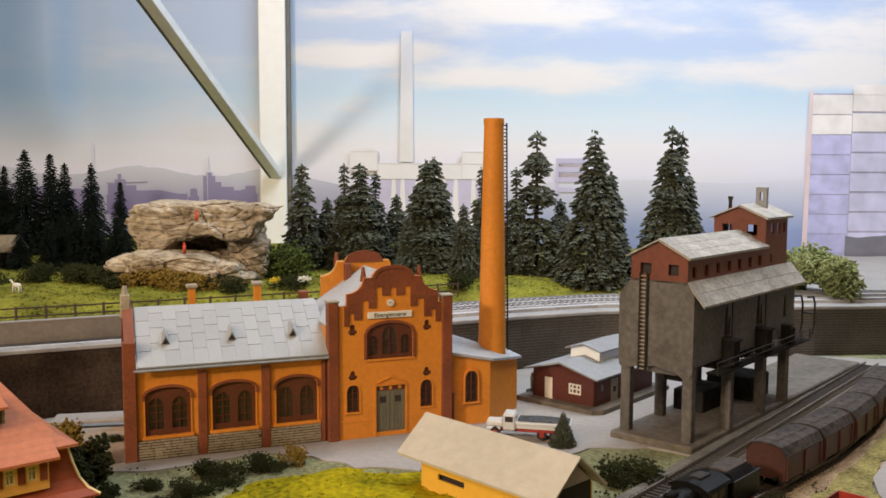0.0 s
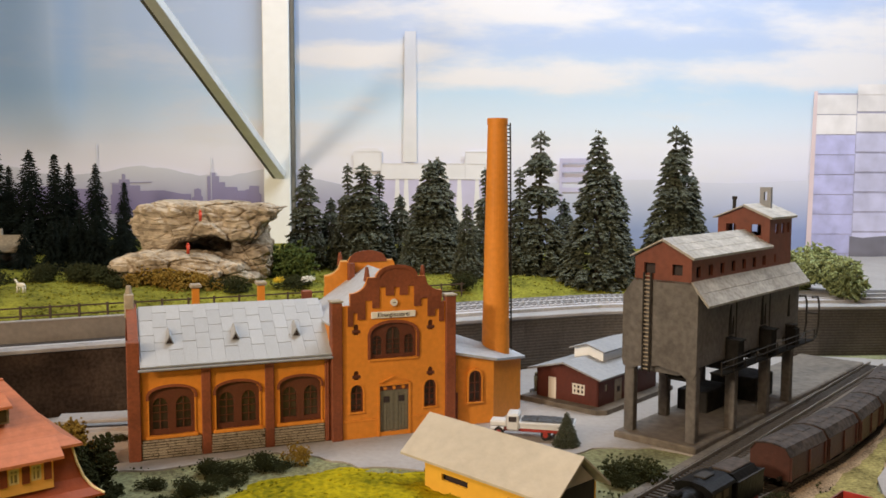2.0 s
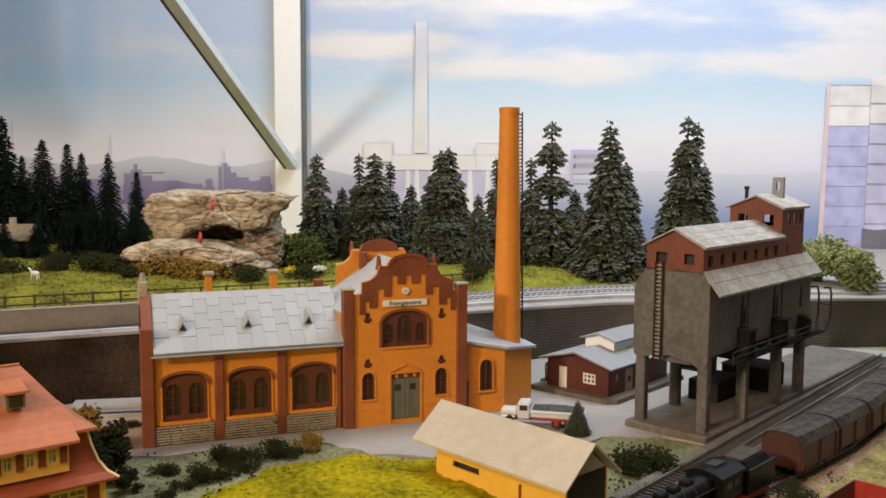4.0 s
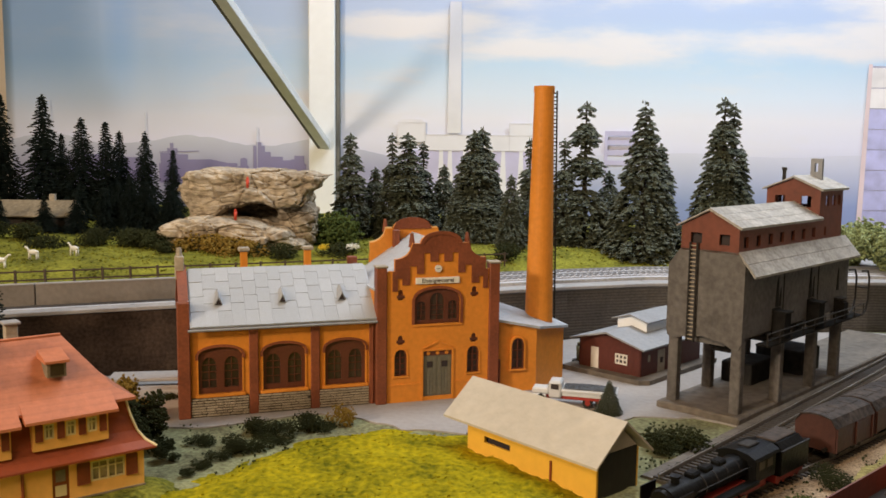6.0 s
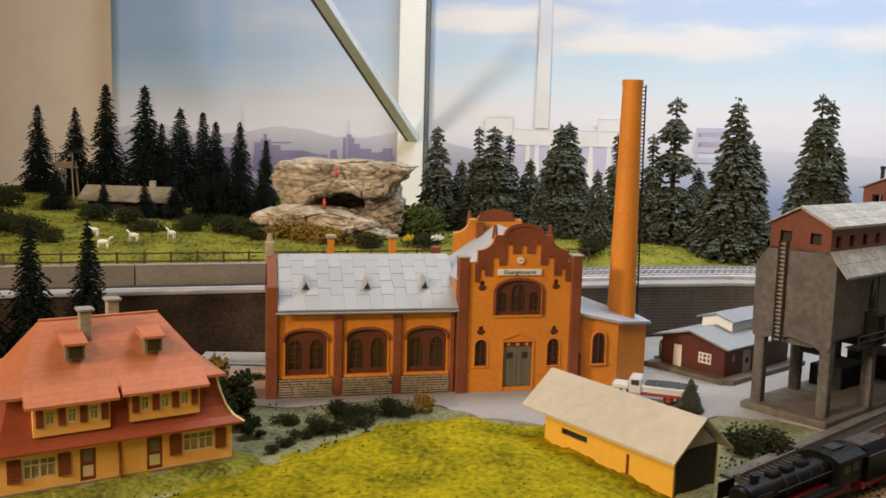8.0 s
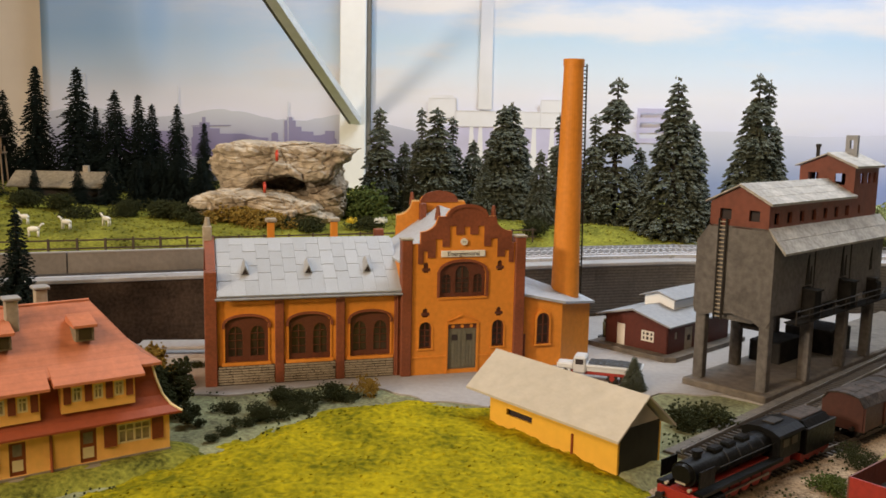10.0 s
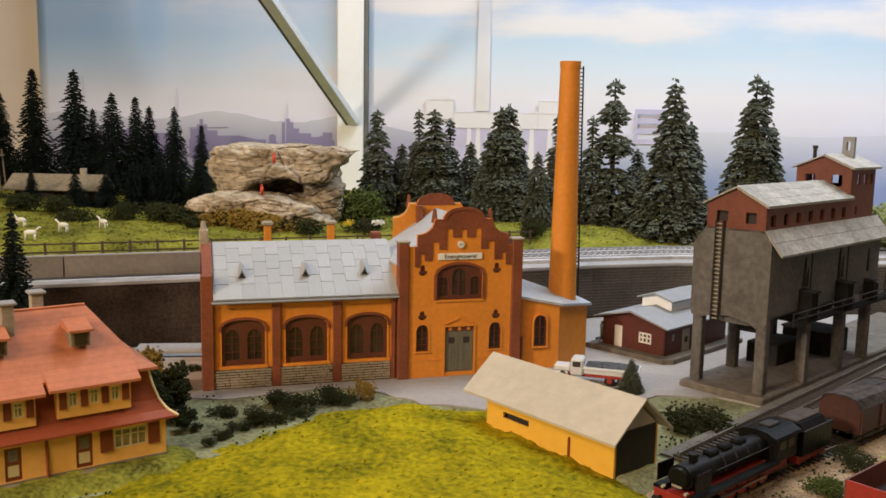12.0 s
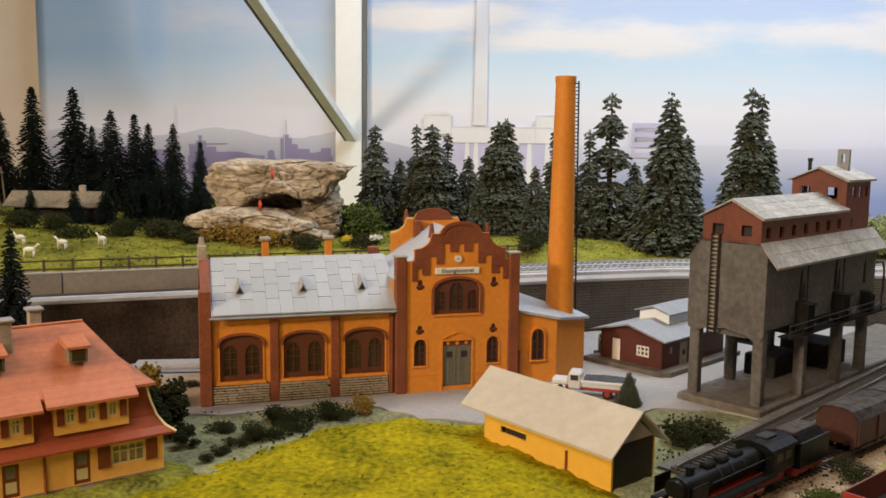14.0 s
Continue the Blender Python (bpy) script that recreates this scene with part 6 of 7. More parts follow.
def moulded_mesh(seed, profile, tiers, size, tips=((0.0, 0.0, 1.0),)):
    """A moulded plastic spruce one unit high: whorls of drooping lumps that follow a profile of (height, radius)."""
    r = random.Random(seed)
    items = []

    def radius(h):
        for (ha, ra), (hb, rb) in zip(profile, profile[1:]):
            if h <= hb:
                return ra + (rb - ra) * (h - ha) / (hb - ha)
        return profile[-1][1]
    for tx, ty, tall in tips:
        for t in range(tiers):
            h = 0.02 + 0.97 * (t + r.uniform(-0.2, 0.2)) / tiers
            rad = max(0.012, radius(h))
            n = max(4, int(6.283 * rad / (size * 1.15)))
            ph, lean, push = r.random() * 6.3, r.random() * 6.3, r.uniform(0.03, 0.15)
            for k in range(n):
                an = ph + 6.283 * k / n + r.uniform(-0.25, 0.25)
                rr = rad * (1 + push * math.cos(an - lean)) * r.uniform(0.85, 1.06)
                out = Vector((math.cos(an), math.sin(an), 0))
                side = Vector((-out.y, out.x, 0))
                steps = max(1, int(rr / (size * 0.8)))
                for j in range(max(0, steps - 4), steps):
                    q = (j + 1) / steps
                    z = h * tall + size * 0.5 - 0.42 * rr * q * q + r.uniform(-1, 1) * size * 0.3
                    for f in range(4):
                        tw = r.uniform(-0.8, 0.8)
                        al = (out * math.cos(tw) + side * math.sin(tw) + Vector((0, 0, r.uniform(-0.75, 0.05)))).normalized()
                        sd = al.cross(Vector((0, 0, 1))).normalized()
                        sc = size * r.uniform(0.4, 1.2)
                        c = Vector((tx, ty, z)) + out * (rr * q * 0.9) + side * (math.sin(tw) * size * 0.6)
                        items.append((c, al * sc * 1.55, sd * sc * 0.36, al.cross(sd) * sc * 0.3))
        for j in range(14):
            c = Vector((tx + r.gauss(0, 0.008), ty + r.gauss(0, 0.008), tall * r.uniform(0.95, 1.0)))
            al = Vector((r.gauss(0, 0.5), r.gauss(0, 0.5), 1)).normalized()
            sd = al.orthogonal().normalized()
            items.append((c, al * size * 0.9, sd * size * 0.3, al.cross(sd) * size * 0.3))
    me = tufts(items)
    me.materials.append(M_SPRUCE)
    return me


PAGODA = [(0, 0.19), (0.2, 0.22), (0.38, 0.16), (0.43, 0.04), (0.49, 0.04), (0.53, 0.15), (0.63, 0.14), (0.66, 0.03), (0.71, 0.03), (0.74, 0.12), (0.83, 0.1), (0.85, 0.02), (0.885, 0.02), (0.9, 0.06), (0.97, 0.055), (1, 0.02)]
CONE = [(0, 0.3), (0.15, 0.29), (0.45, 0.195), (0.7, 0.115), (0.85, 0.07), (0.93, 0.045), (1, 0.01)]
CLUB = [(0, 0.19), (0.25, 0.2), (0.4, 0.18), (0.44, 0.1), (0.5, 0.16), (0.6, 0.15), (0.65, 0.07), (0.7, 0.13), (0.79, 0.1), (0.83, 0.04), (0.87, 0.07), (0.95, 0.06), (1, 0.03)]
BROAD = [(0, 0.27), (0.3, 0.26), (0.5, 0.18), (0.55, 0.14), (0.62, 0.19), (0.75, 0.15), (0.82, 0.08), (0.86, 0.085), (0.95, 0.065), (1, 0.02)]
KNOBBED = [(0, 0.23), (0.35, 0.19), (0.5, 0.15), (0.56, 0.09), (0.6, 0.13), (0.69, 0.1), (0.73, 0.03), (0.78, 0.03), (0.81, 0.06), (0.88, 0.05), (0.96, 0.045), (1, 0.015)]
SPRUCE_KINDS = {
    "pagoda": moulded_mesh(1, PAGODA, 26, 0.027),
    "cone": moulded_mesh(2, CONE, 26, 0.027),
    "club": moulded_mesh(3, CLUB, 26, 0.027),
    "broad": moulded_mesh(4, BROAD, 26, 0.027),
    "knobbed": moulded_mesh(5, KNOBBED, 26, 0.027),
}
FIR_MESHES = [conifer_mesh(s, 34, sp, 0.5, 0.021, 0.05, M_FIR, 4, 0.95, (0.92, 1.08)) for s, sp in ((11, 0.25), (12, 0.29), (13, 0.22))]
TRUNK = trunk_mesh(0)


def conifer(x, y, z, h, meshes, k, wide, name, label, group, spin):
    t = thing(name, Matrix.Translation((x, y, z)) @ Matrix.Rotation(spin, 4, "Z"), label, "tree", group)
    s = Matrix.Diagonal((h * wide, h * wide, h, 1))
    piece("trunk", TRUNK, t, Matrix.Diagonal((h, h, h, 1)))
    piece("crown", meshes[k % len(meshes)], t, s)


SPRUCES = [
    (-0.174, 1.09, 0.208, "club", 1.0), (-0.122, 1.09, 0.209, "knobbed", 0.85), (-0.101, 1.075, 0.209, "club", 1.2), (-0.084, 1.1, 0.199, "knobbed", 0.9),
    (-0.021, 1.075, 0.213, "broad", 1.0), (-0.011, 1.085, 0.217, "broad", 0.95), (0.048, 1.1, 0.205, "knobbed", 0.9), (0.09, 1.09, 0.205, "knobbed", 0.95),
    (0.116, 1.1, 0.249, "pagoda", 1.0), (0.181, 1.06, 0.249, "cone", 1.0), (0.274, 1.065, 0.254, "pagoda", 0.8), (0.292, 1.09, 0.249, "knobbed", 0.8),
    (0.268, 1.07, 0.225, "cone", 0.95), (0.212, 1.12, 0.2, "broad", 0.9), (0.024, 1.03, 0.162, "broad", 0.85), (-0.06, 1.13, 0.17, "broad", 1.0),
    (-0.147, 1.12, 0.166, "broad", 1.0), (-0.11, 1.15, 0.17, "cone", 1.0), (0.003, 1.14, 0.165, "broad", 1.0), (0.07, 1.15, 0.175, "cone", 0.9), (0.15, 1.13, 0.165, "broad", 1.0), (-0.04, 1.06, 0.15, "broad", 1.0), (0.305, 1.1, 0.2, "cone", 0.85)]
rnd = random.Random(21)
for x, y, top, kind_of, wide in SPRUCES:
    z = terrace(x, y) - 0.002
    conifer(x, y, z, top - z, [SPRUCE_KINDS[kind_of]], 0, wide, "spruce_tree", "grey green plastic spruce tree on the grass terrace", "spruces behind the foundry", rnd.random() * 6)
FIRS = [(-0.822, 1.25, 0.229), (-0.742, 1.22, 0.225), (-0.681, 1.2, 0.259), (-0.62, 1.2, 0.258), (-0.566, 1.2, 0.227), (-0.532, 1.2, 0.222), (-0.534, 1.25, 0.21), (-0.477, 1.2, 0.209), (-0.42, 1.15, 0.185), (-0.644, 1.3, 0.206), (-0.635, 1.0, 0.141), (-0.585, 1.02, 0.127), (-0.535, 1.03, 0.128), (-0.505, 1.05, 0.129), (-0.442, 1.06, 0.153), (-0.421, 1.06, 0.146), (-0.465, 1.08, 0.144), (-0.47, 1.05, 0.138), (-0.388, 1.05, 0.144)]
for k, (x, y, top) in enumerate(FIRS):
    z = terrace(x, y) - 0.002
    conifer(x, y, z, top - z, FIR_MESHES, k, rnd.uniform(1.0, 1.25) * (1.5 if 9 < k < 14 else 1.45 if k > 13 else 1.0), "fir_tree", "dark flocked fir tree on the grass terrace", "dark firs round the cabin", rnd.random() * 6)
for x, y, top in ((-0.372, 0.62, 0.123), (-0.409, 0.602, 0.124), (-0.435, 0.58, 0.118)):
    conifer(x, y, -0.001, top, FIR_MESHES, 1, 0.85, "fir_tree", "dark flocked fir tree behind the house", "dark firs behind the house", rnd.random() * 6)


def shrub_mesh(seed, n, size, flat=0.7, material=M_BUSH, long=1.0):
    """A ragged clump of foam crumbs about one unit wide."""
    r = random.Random(seed)
    heads = [Vector((r.uniform(-0.3, 0.3), r.uniform(-0.3, 0.3), r.uniform(0.12, 0.5) * flat)) for _ in range(7)]
    items = []
    for k in range(n):
        hd = heads[k % 7]
        d = Vector((r.gauss(0, 1), r.gauss(0, 1), r.gauss(0, 0.9))).normalized() * r.uniform(0.1, 0.27)
        c = hd + d
        c.z = max(c.z, 0.01)
        a = Vector((r.gauss(0, 1), r.gauss(0, 1), r.gauss(0, 1))).normalized()
        s = a.orthogonal().normalized()
        q = size * r.uniform(0.6, 1.3)
        items.append((c, a * q * 1.5 * long, s * q * 0.85, a.cross(s) * q * 0.75))
    me = tufts(items)
    me.materials.append(material)
    return me


def shrub(me, x, y, z, w, name, label, category="bush", group="", hscale=1.0, spin=0.0):
    ob = new(name, me)
    ob.matrix_basis = Matrix.Translation((x, y, z)) @ Matrix.Rotation(spin, 4, "Z") @ Matrix.Diagonal((w, w, w * hscale, 1))
    return tagged(ob, label, category, group)


BUSH = [shrub_mesh(s, 900, 0.036, long=0.8) for s in (31, 32, 33)]
BUSHG = [shrub_mesh(s, 900, 0.038, material=M_BUSHB, long=0.8) for s in (34, 35)]
OCHRE = shrub_mesh(36, 500, 0.045, material=M_OCHRE)
LIME = shrub_mesh(37, 2400, 0.03, 1.2, M_LIME, 3.0)
for k, (x, y, w) in enumerate([(-0.187, 0.547, 0.02), (-0.163, 0.539, 0.02), (-0.157, 0.569, 0.026), (-0.147, 0.562, 0.018), (-0.137, 0.568, 0.024), (-0.124, 0.582, 0.028), (-0.114, 0.58, 0.02), (-0.167, 0.516, 0.016), (-0.155, 0.529, 0.022), (-0.172, 0.505, 0.014), (-0.145, 0.54, 0.02), (-0.177, 0.488, 0.012), (-0.135, 0.55, 0.016)]):
    shrub(BUSH[k % 3], x, y, -0.001, w, "low_bush", "dark green foam bush at the meadow edge", "bush", "low bushes along the yard", 0.7, k * 1.3)
shrub(OCHRE, -0.103, 0.592, -0.001, 0.021, "low_bush", "ochre green foam bush at the meadow edge", hscale=1.1)
for x, y, w, k in ((0.123, 0.569, 0.045, 0), (0.112, 0.556, 0.024, 1), (0.172, 0.462, 0.026, 2), (0.2, 0.505, 0.026, 1)):
    shrub(BUSHG[0] if k == 2 else BUSH[k], x, y, -0.001, w, "low_bush", "dark green foam bush near the siding", "bush", "bushes near the siding", 0.75, k)
conifer(0.0885, 0.633, -0.001, 0.026, [SPRUCE_KINDS["cone"]], 0, 1.5, "small_tree", "small dark green tree behind the lorry", "", 1.0)
shrub(BUSHG[1], -0.187, 1.0, terrace(-0.187, 1.0) - 0.002, 0.084, "large_bush", "mid green bush beside the rock", hscale=0.92)
shrub(LIME, 0.44, 1.02, 0.056, 0.085, "leafy_bush", "light green leafy bush behind the wall", hscale=0.85)
shrub(LIME, 0.415, 1.05, 0.056, 0.07, "leafy_bush", "light green leafy bush behind the wall", hscale=0.95, spin=2)
for x, y, w in ((-0.307, 0.915, 0.055), (-0.272, 0.905, 0.05), (-0.25, 0.91, 0.045), (-0.335, 0.92, 0.04)):
    shrub(OCHRE, x, y, terrace(x, y) - 0.002, w, "lichen_bush", "ochre brown lichen bush before the rock", "bush", "lichen bushes before the rock", 0.75, x * 40)
for x, y, w in ((-0.222, 0.91, 0.045), (-0.165, 0.93, 0.045), (0.02, 0.985, 0.04), (-0.385, 0.95, 0.05), (-0.405, 0.96, 0.05), (-0.48, 0.93, 0.045), (-0.56, 0.95, 0.05), (-0.6, 0.85, 0.06), (-0.64, 0.88, 0.06), (-0.565, 0.83, 0.05), (-0.66, 0.8, 0.08), (-0.62, 0.79, 0.07), (-0.7, 0.86, 0.08), (-0.53, 0.8, 0.04), (-0.36, 0.93, 0.05), (-0.44, 0.96, 0.05), (-0.52, 0.96, 0.05), (-0.34, 0.9, 0.035), (-0.7, 0.98, 0.07)):
    shrub(BUSH[int(w * 1000) % 3], x, y, terrace(x, y) - 0.002, w, "dark_bush", "very dark green foam bush on the terrace", "bush", "dark bushes on the terrace", 0.8, x * 30)
TALL = shrub_mesh(64, 1100, 0.055, 1.9)
for x, y, w, h in ((-0.216, 0.53, 0.026, 0.8), (-0.199, 0.513, 0.016, 0.6), (-0.226, 0.543, 0.028, 1.0)):
    shrub(TALL, x, y, -0.001, w, "garden_bush", "dark green bush behind the house", "bush", "bushes behind the house", h, x * 20)
shrub(shrub_mesh(65, 700, 0.05, 1.6, M_OCHRE), -0.245, 0.575, -0.001, 0.036, "garden_bush", "autumn ochre bush behind the house", "bush", "bushes behind the house", 1.0)

M_YFLOWER = mat("yellow_blossom", (0.7, 0.5, 0.03), 0.9, 0.2, 300, 0.2)
shrub(shrub_mesh(61, 160, 0.07, material=M_YFLOWER), -0.176, 0.915, terrace(-0.176, 0.915) + 0.008, 0.014, "blossom_bush", "small yellow blossoming bush on the terrace", hscale=0.8)
shrub(shrub_mesh(62, 160, 0.07, material=M_GOAT), -0.146, 0.925, terrace(-0.146, 0.925) + 0.008, 0.016, "blossom_bush", "small white blossoming bush on the terrace", hscale=0.7)

# grass crumbs on the meadow and the terrace
r = random.Random(50)
items = []
while len(items) < 2600:
    x, y = r.uniform(-0.3, 0.12), r.uniform(0.3, 0.62)
    z = meadow_height(x, y)
    if z > 0.0005:
        q = 0.0012 * r.uniform(0.4, 1.3)
        a = Vector((r.gauss(0, 1), r.gauss(0, 1), r.gauss(0, 0.6))).normalized()
        s = a.orthogonal().normalized()
        items.append((Vector((x, y, z - q * 0.1)), a * q * 1.8, s * q, Vector((0, 0, 1)) * q * 0.45))
me = tufts(items)
me.materials.append(M_MEADOW)
tagged(new("meadow_crumbs", me), "yellow green foam crumbs scattered over the meadow", "grass", "", "stuff")
items = []
while len(items) < 5000:
    x, y = r.uniform(-0.8, 0.5), r.uniform(0.7, 1.2)
    if y - wall_y(x) > 0.1:
        q = 0.0016 * r.uniform(0.5, 1.5)
        a = Vector((r.gauss(0, 1), r.gauss(0, 1), r.gauss(0, 0.8))).normalized()
        s = a.orthogonal().normalized()
        items.append((Vector((x, y, terrace(x, y) + q * 0.2)), a * q * 1.8, s * q, a.cross(s) * q * 0.8))
me = tufts(items)
me.materials.append(M_GRASS)
tagged(new("terrace_crumbs", me), "olive green foam crumbs scattered over the terrace", "grass", "", "stuff")
items = []
while len(items) < 1500:
    x, y = r.uniform(-0.25, 0.3), r.uniform(0.4, 0.68)
    q = 0.0009 * r.uniform(0.4, 1.5)
    if noise.noise((x * 25, y * 25, 9)) < 0.08 or y > 0.6 - abs(x) * 0.1:
        continue
    a = Vector((r.gauss(0, 1), r.gauss(0, 1), r.gauss(0, 0.8))).normalized()
    s = a.orthogonal().normalized()
    items.append((Vector((x, y, 0.0003)), a * q * 1.8, s * q, a.cross(s) * q * 0.8))
me = tufts(items)
me.materials.append(M_BUSH)
tagged(new("ground_crumbs", me), "dark green foam crumbs strewn over the ground", "scatter", "", "stuff")

# ---- the rock ----


M_ROCK = mat("tan_layered_rock", (0.22, 0.165, 0.105), 0.9, 0.3, 170, 0.8, c2=(0.45, 0.38, 0.29), big=0.2)
nt = M_ROCK.node_tree
squash = nt.nodes.new("ShaderNodeMapping")
squash.inputs["Scale"].default_value = (0.6, 0.8, 1.3)
squash.inputs["Rotation"].default_value = (0, 0.1, 0)
nt.links.new([q for q in nt.nodes if q.type == "TEX_COORD"][0].outputs["Object"], squash.inputs["Vector"])
for q in [q for q in nt.nodes if q.type == "TEX_NOISE"]:
    nt.links.new(squash.outputs[0], q.inputs["Vector"])


def between(pts, x):
    for (xa, za), (xb, zb) in zip(pts, pts[1:]):
        if x <= xb:
            return za + (zb - za) * smooth01((x - xa) / (xb - xa))
    return pts[-1][1]


def ledge(top, low, cy, deep, seed, label, tilt=0.08):
    """A slab of rock between an upper and a lower outline of (x, z), broken into thin uneven strata."""
    x0, x1 = top[0][0], top[-1][0]
    bm = B()
    bmesh.ops.create_icosphere(bm, subdivisions=7, radius=1)
    for v in bm.verts:
        n = v.co.normalized()
        q = n * (abs(n.x) ** 5 + abs(n.y) ** 5 + abs(n.z) ** 5) ** (-1 / 5)
        q = Vector([max(-1, min(1, c)) for c in q])
        x = (x0 + x1) / 2 + q.x * (x1 - x0) / 2
        zt, zl = between(top, x), between(low, x)
        z = (zt + zl) / 2 + q.z * (zt - zl) / 2
        y = q.y * deep * (1 - 0.3 * abs(q.x) ** 3)
        s = Vector((x, y, z)) / 0.03 + Vector((seed, 0, 0))
        level = (z + tilt * x) / 0.0085 + 1.6 * noise.noise(s * 0.55) + 0.4 * noise.noise(s * 1.7)
        k = math.floor(level)
        part_up = level - k
        step = noise.noise(Vector((k * 3.7 + seed, x * 22, y * 22))) * 0.0034
        joint = -0.0013 * math.exp(-((min(part_up, 1 - part_up) / 0.12) ** 2))
        rough_d = 0.007 * noise.noise(s * 0.7) - 0.0018 * abs(noise.noise(s * 1.9)) - 0.0022 * abs(noise.noise(s * 4.1)) + 0.0018 + 0.0014 * noise.noise(s * 5) + 0.0008 * noise.noise(s * 13)
        near, seeds = noise.voronoi(Vector((s.x * 0.9, s.y * 0.9, s.z * 1.9)))
        h1, h2 = noise.cell(seeds[0] * 9.1), noise.cell(seeds[0] * 5.3 + Vector((7, 3, 1)))
        off = Vector((s.x * 0.9, s.y * 0.9, s.z * 1.9)) - seeds[0]
        facet = 0.0035 * h1 + 0.0035 * (h2 * off.x + h1 * off.z) - 0.0018 * math.exp(-(((near[1] - near[0]) / 0.07) ** 2))
        crack = noise.noise(Vector((s.x * 1.1 + 0.6 * s.z, s.y, s.z * 0.4)))
        d = step + joint + rough_d + facet - 0.002 * math.exp(-((crack / 0.04) ** 2))
        flat = Vector((n.x, n.y, n.z * 0.45))
        v.co = Vector((x, y, z)) + flat * d
    return solid("rock", bm, M_ROCK, label, "rock", "", Matrix.Translation((0, cy, 0)), False, "rock outcrop")


ledge([(-0.352, 0.15), (-0.335, 0.163), (-0.312, 0.167), (-0.25, 0.166), (-0.205, 0.164), (-0.176, 0.161)], [(-0.352, 0.138), (-0.335, 0.116), (-0.305, 0.113), (-0.29, 0.122), (-0.255, 0.129), (-0.235, 0.122), (-0.212, 0.126), (-0.198, 0.142), (-0.176, 0.158)], 0.985, 0.034, 3, "large tan layered boulder overhanging the lower rock")
ledge([(-0.374, 0.09), (-0.352, 0.105), (-0.325, 0.112), (-0.265, 0.111), (-0.23, 0.103), (-0.206, 0.088)], [(-0.374, 0.076), (-0.206, 0.07)], 0.965, 0.04, 8, "low tan layered boulder on the grass", -0.05)
ledge([(-0.34, 0.118), (-0.32, 0.122), (-0.295, 0.118)], [(-0.34, 0.1), (-0.295, 0.1)], 0.985, 0.022, 33, "tan rock shoulder below the overhanging boulder")
ledge([(-0.325, 0.14), (-0.26, 0.142), (-0.205, 0.14)], [(-0.325, 0.075), (-0.205, 0.075)], 1.022, 0.018, 21, "tan rock wall at the back of the hollow")
ledge([(-0.245, 0.128), (-0.222, 0.134), (-0.2, 0.128)], [(-0.245, 0.075), (-0.2, 0.075)], 0.996, 0.022, 14, "grey tan rock carrying the overhanging boulder")

# ---- track deck, barrier panels, fences ----


def strip(name, x0, x1, s0, s1, z0, z1, material, parent=None, label="", n=24):
    bm = B()
    xs = sorted({*rng(x0, x1, n), *[p[0] for p in WALL if x0 < p[0] < x1]})
    rows = [[bm.verts.new((x, wall_y(x) + s, z)) for s, z in ((s0, z0), (s1, z0), (s1, z1), (s0, z1))] for x in xs]
    for a, b in zip(rows, rows[1:]):
        for k in range(4):
            bm.faces.new((a[k], a[(k + 1) % 4], b[(k + 1) % 4], b[k]))
    bm.faces.new(rows[0])
    bm.faces.new(rows[-1][::-1])
    bmesh.ops.recalc_face_normals(bm, faces=bm.faces)
    return part(name, bm, material, parent, label)


deck = thing("track_deck", Matrix.Identity(4), "pale grey track deck on top of the retaining wall", "track", "", "structure")
strip("deck_slab", -0.9, -0.1, 0.0088, 0.098, 0.05, 0.0575, M_DECK, deck, n=30)
strip("deck_slab", -0.1, 1.05, 0.0203, 0.098, 0.05, 0.0575, M_DECK, deck, n=40)
for s in (0.041, 0.073):
    strip("track_bed", -0.1, 1.05, s - 0.0125, s + 0.0125, 0.0574, 0.0588, M_DECK, deck, n=60)
    for o in (-0.0062, 0.0062):
        strip("rail", -0.06, 1.05, s + o - 0.0007, s + o + 0.0007, 0.0587, 0.0606, M_SLATE_DK, deck, n=60)
me = make("sleeper", box(B(), -0.0013, 0.0013, -0.0105, 0.0105, 0, 0.0009, 0.0002), M_DECK)
for s in (0.041, 0.073):
    for k in range(60):
        x = -0.02 + 0.4 * k / 60
        piece("sleeper", me, deck, Matrix.Translation((x, wall_y(x) + s, 0.0587)) @ Matrix.Rotation(radians(22), 4, "Z"))
# raised dark strip stands for the shaded gap at the barrier foot
strip("rail_groove", -0.8, -0.06, 0.0165, 0.0253, 0.0575, 0.0582, M_SLEEPER, deck, "dark strip for the shaded gap along the barrier", n=12)
bar = thing("noise_barrier", Matrix.Identity(4), "grey concrete barrier panels behind the left track", "barrier", "", "structure")
xs = [-0.7, -0.62, -0.50, -0.375, -0.255, -0.13, -0.03]
for a, b in zip(xs, xs[1:]):
    strip("barrier_panel", a, b - 0.0012, 0.0255, 0.0295, 0.0575, 0.0755, M_PANEL, bar, n=3)
    strip("panel_cap", a, b - 0.0012, 0.025, 0.0303, 0.0755, 0.0765, M_COPING, bar, n=3)
fence = thing("field_fence", Matrix.Identity(4), "brown two-rail wooden fence along the terrace edge", "fence")
for z in (0.069, 0.0765):
    strip("fence_rail", -0.75, 0.02, 0.1, 0.1012, z, z + 0.0014, M_FENCE, fence, n=12)
fp = make("fence_post", box(B(), -0.0009, 0.0009, -0.0009, 0.0009, -0.016, 0.0105), M_FENCE)
for k in range(36):
    x = -0.75 + 0.0219 * k
    piece("fence_post", fp, fence, Matrix.Translation((x, wall_y(x) + 0.1006, 0.0685)))

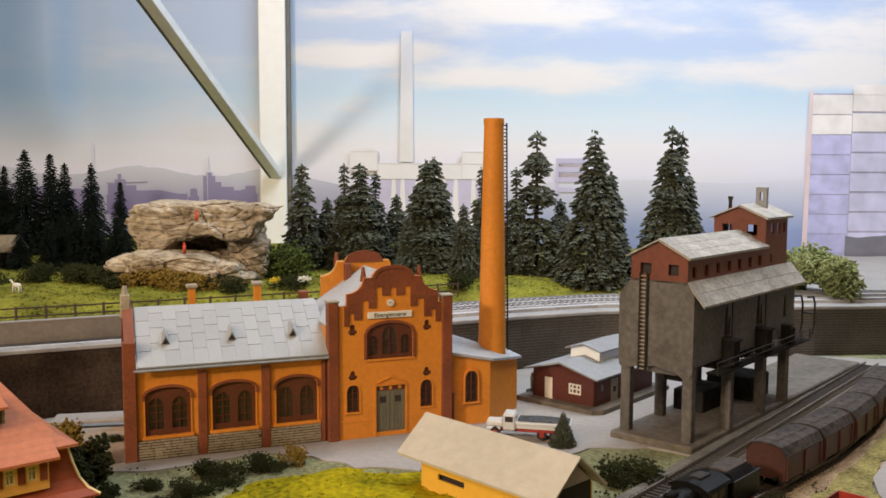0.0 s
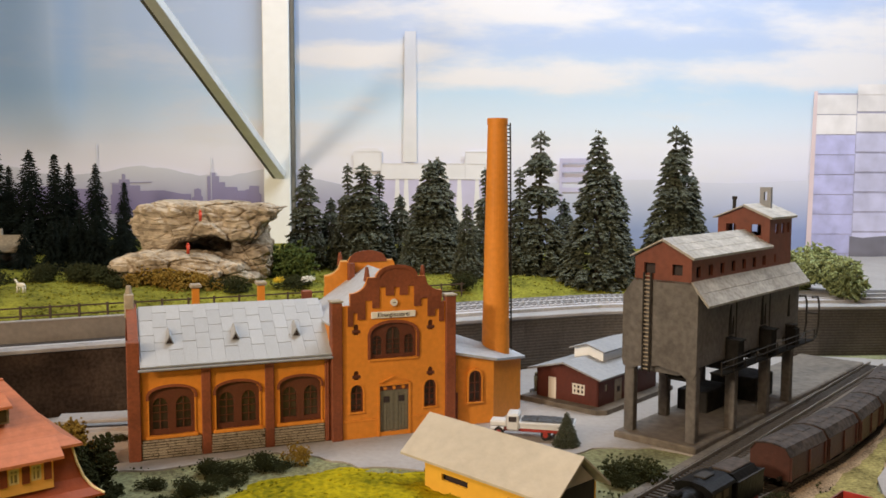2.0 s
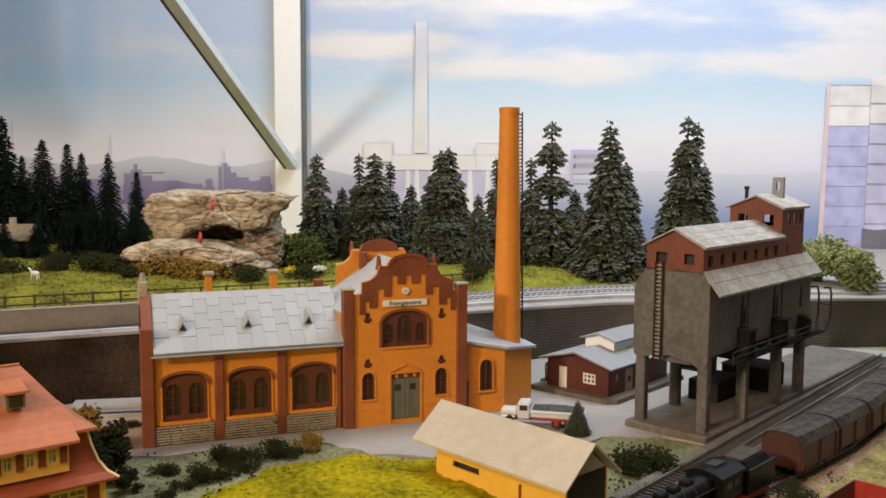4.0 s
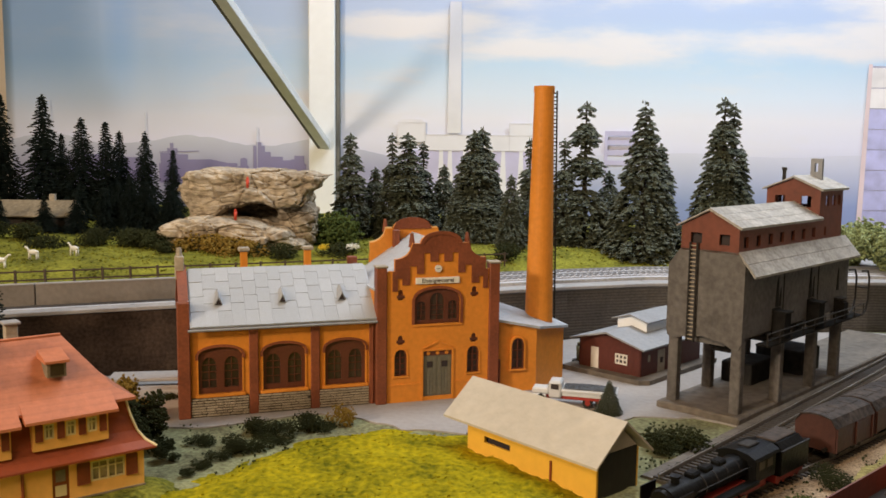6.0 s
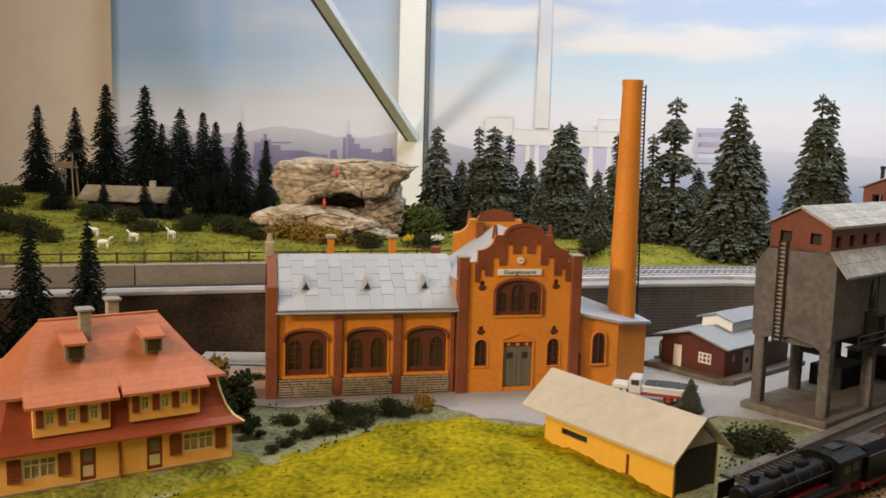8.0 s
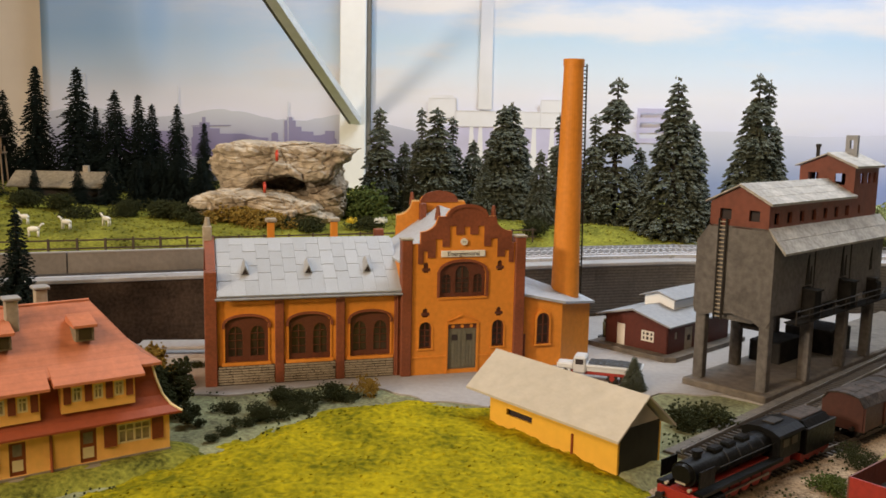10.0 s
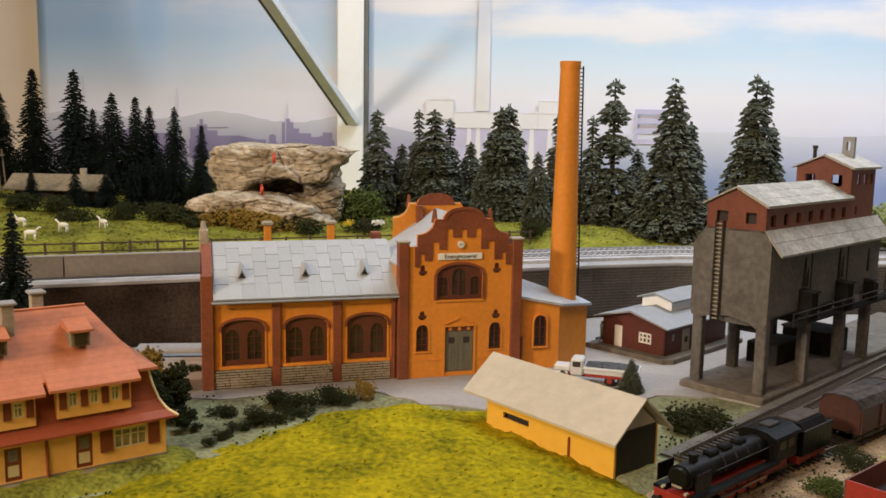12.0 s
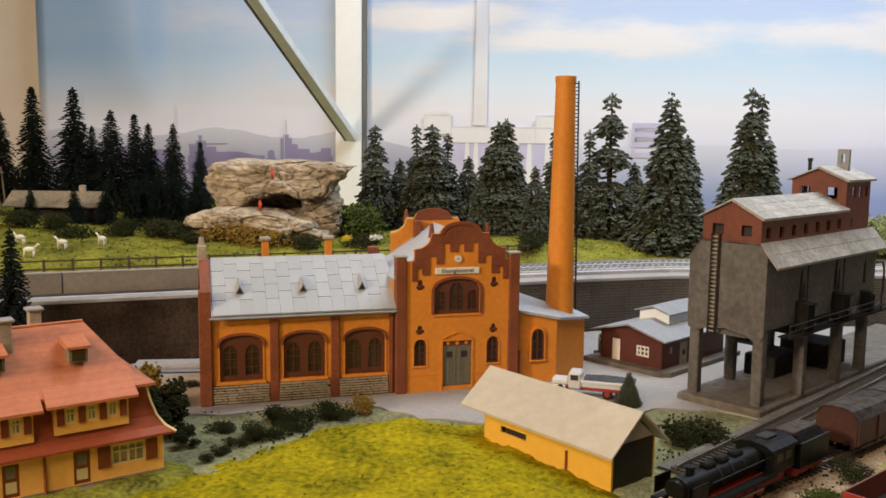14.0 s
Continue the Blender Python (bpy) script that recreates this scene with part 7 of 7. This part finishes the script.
# ---- cabin, lookout, figurines, yard clutter ----
cz = terrace(-0.53, 1.0)
cabin = thing("forest_cabin", pose(-0.575, 1.065, cz - 0.002, 0, 0, 4), "low dark wooden cabin with pale grey roof", "cabin")
part("cabin_wall", box(B(), -0.05, 0.05, -0.012, 0.02, -0.004, 0.022), M_BARK, cabin)
for a, b in ((-0.022, 0.0045), (0.03, 0.0045)):
    part("cabin_roof", prism(B(), [(a, 0.019), (b, 0.037), (b, 0.0385), (a, 0.0205)], "x", -0.06, 0.06), M_FOOT, cabin, "pale grey board roof")
part("cabin_chimney", box(B(), 0.026, 0.033, 0.003, 0.009, 0.03, 0.046, 0.0005), M_CHIMSTACK, cabin)
M_TOWER = mat("pale_brown_wood", (0.22, 0.15, 0.09), 0.8, 0.25, 300, 0.2)
lz = terrace(-0.683, 1.1)
tower = thing("lookout_tower", pose(-0.683, 1.1, lz, 0, 0, 12), "small brown wooden hunting lookout on stilts", "lookout")
for x in (-0.009, 0.009):
    for y in (-0.008, 0.008):
        part("stilt", rod(B(), (x * 1.35, y * 1.35, -0.002), (x, y, 0.055), 0.0011, seg=5), M_TOWER, tower)
part("lookout_floor", box(B(), -0.012, 0.012, -0.01, 0.01, 0.046, 0.048), M_TOWER, tower)
part("lookout_parapet", pierced(B(), -0.012, 0.012, 0.048, 0.055, [], -0.0105, -0.0098), M_TOWER, tower)
part("lookout_roof", prism(B(), [(-0.0145, 0.064), (0.0145, 0.067), (0.0145, 0.0685), (-0.0145, 0.0655)], "y", -0.0125, 0.0125), M_BARK, tower)
for x in (-0.011, 0.011):
    part("lookout_post", box(B(), x - 0.0008, x + 0.0008, -0.0105, -0.0089, 0.048, 0.066), M_TOWER, tower)
bm = B()
for x in (-0.0028, 0.0028):
    rod(bm, (x, -0.02, -0.002), (x, -0.0105, 0.048), 0.0006, seg=5)
for k in range(9):
    rod(bm, (-0.0028, -0.0194 + 0.001 * k, 0.002 + 0.0052 * k), (0.0028, -0.0194 + 0.001 * k, 0.002 + 0.0052 * k), 0.0005, seg=4)
part("lookout_ladder", bm, M_TOWER, tower)


def figurine(x, y, z, turn):
    bm = B()
    bmesh.ops.create_uvsphere(bm, u_segments=10, v_segments=6, radius=1, matrix=Matrix.Translation((0, 0, 0.0078)) @ Matrix.Diagonal((0.0062, 0.0024, 0.0026, 1)))
    rod(bm, (0.0045, 0, 0.009), (0.0075, 0, 0.0122), 0.0012, 0.0008, 6)
    bmesh.ops.create_uvsphere(bm, u_segments=8, v_segments=5, radius=1, matrix=Matrix.Translation((0.0083, 0, 0.0125)) @ Matrix.Diagonal((0.0018, 0.0009, 0.001, 1)))
    for lx in (-0.0042, 0.0042):
        for ly in (-0.0012, 0.0012):
            rod(bm, (lx, ly, 0), (lx, ly, 0.0065), 0.0007, seg=5)
    ob = solid("toy_figurine", bm, M_GOAT, "small plain white toy grazing figurine", "figurine", "", pose(x, y, z, 0, 0, turn), True, "white toy figurines on the terrace")
    return ob


for x, y, a in ((-0.453, 0.785, 10), (-0.449, 0.838, 170), (-0.421, 0.866, 155), (-0.5, 0.85, 170)):
    figurine(x, y, terrace(x, y) - 0.0005, a)


def peg(x, y, z, h, material, label):
    """A plain peg-like miniature figure."""
    bm = rod(B(), (0, 0, 0), (0, 0, h * 0.78), h * 0.12, h * 0.16, 8)
    bmesh.ops.create_uvsphere(bm, u_segments=8, v_segments=6, radius=h * 0.12, matrix=Matrix.Translation((0, 0, h * 0.88)))
    solid("toy_peg_figure", bm, material, label, "figurine", "", Matrix.Translation((x, y, z)), True)


peg(-0.262, 0.938, 0.146, 0.012, M_FIGRED, "plain red peg figure on the rock face")
peg(-0.272, 0.925, 0.112, 0.012, M_FIGRED, "plain red peg figure on the lower rock")
peg(0.0815, 0.7815, 0.004, 0.0165, M_FIGGREEN, "plain olive peg figure beside the hut")
plinth = solid("figure_base", rod(B(), (0, 0, -0.0005), (0, 0, 0.004), 0.0062, seg=14), M_SLEEPER, "dark round base under a peg figure", "base", "", Matrix.Translation((0.0815, 0.7815, 0)))

cart = thing("flat_cart", pose(-0.268, 0.668, 0, 0, 0, 12), "grey loading stage with planks behind the foundry", "platform")
part("stage_deck", box(B(), -0.03, 0.035, -0.012, 0.012, 0.008, 0.0105, 0.0004), M_COPING, cart)
for x in (-0.025, 0.03):
    for y in (-0.009, 0.009):
        part("stage_leg", box(B(), x - 0.0015, x + 0.0015, y - 0.0015, y + 0.0015, 0, 0.008), M_BASE, cart)
part("stage_lower", box(B(), -0.02, 0.045, -0.03, -0.016, 0, 0.006, 0.0005), M_COPING, cart)
shrub(BUSH[2], -0.245, 0.645, -0.001, 0.025, "rubble_heap", "dark brown rubble heap by the foundry", "heap", "", 0.4)
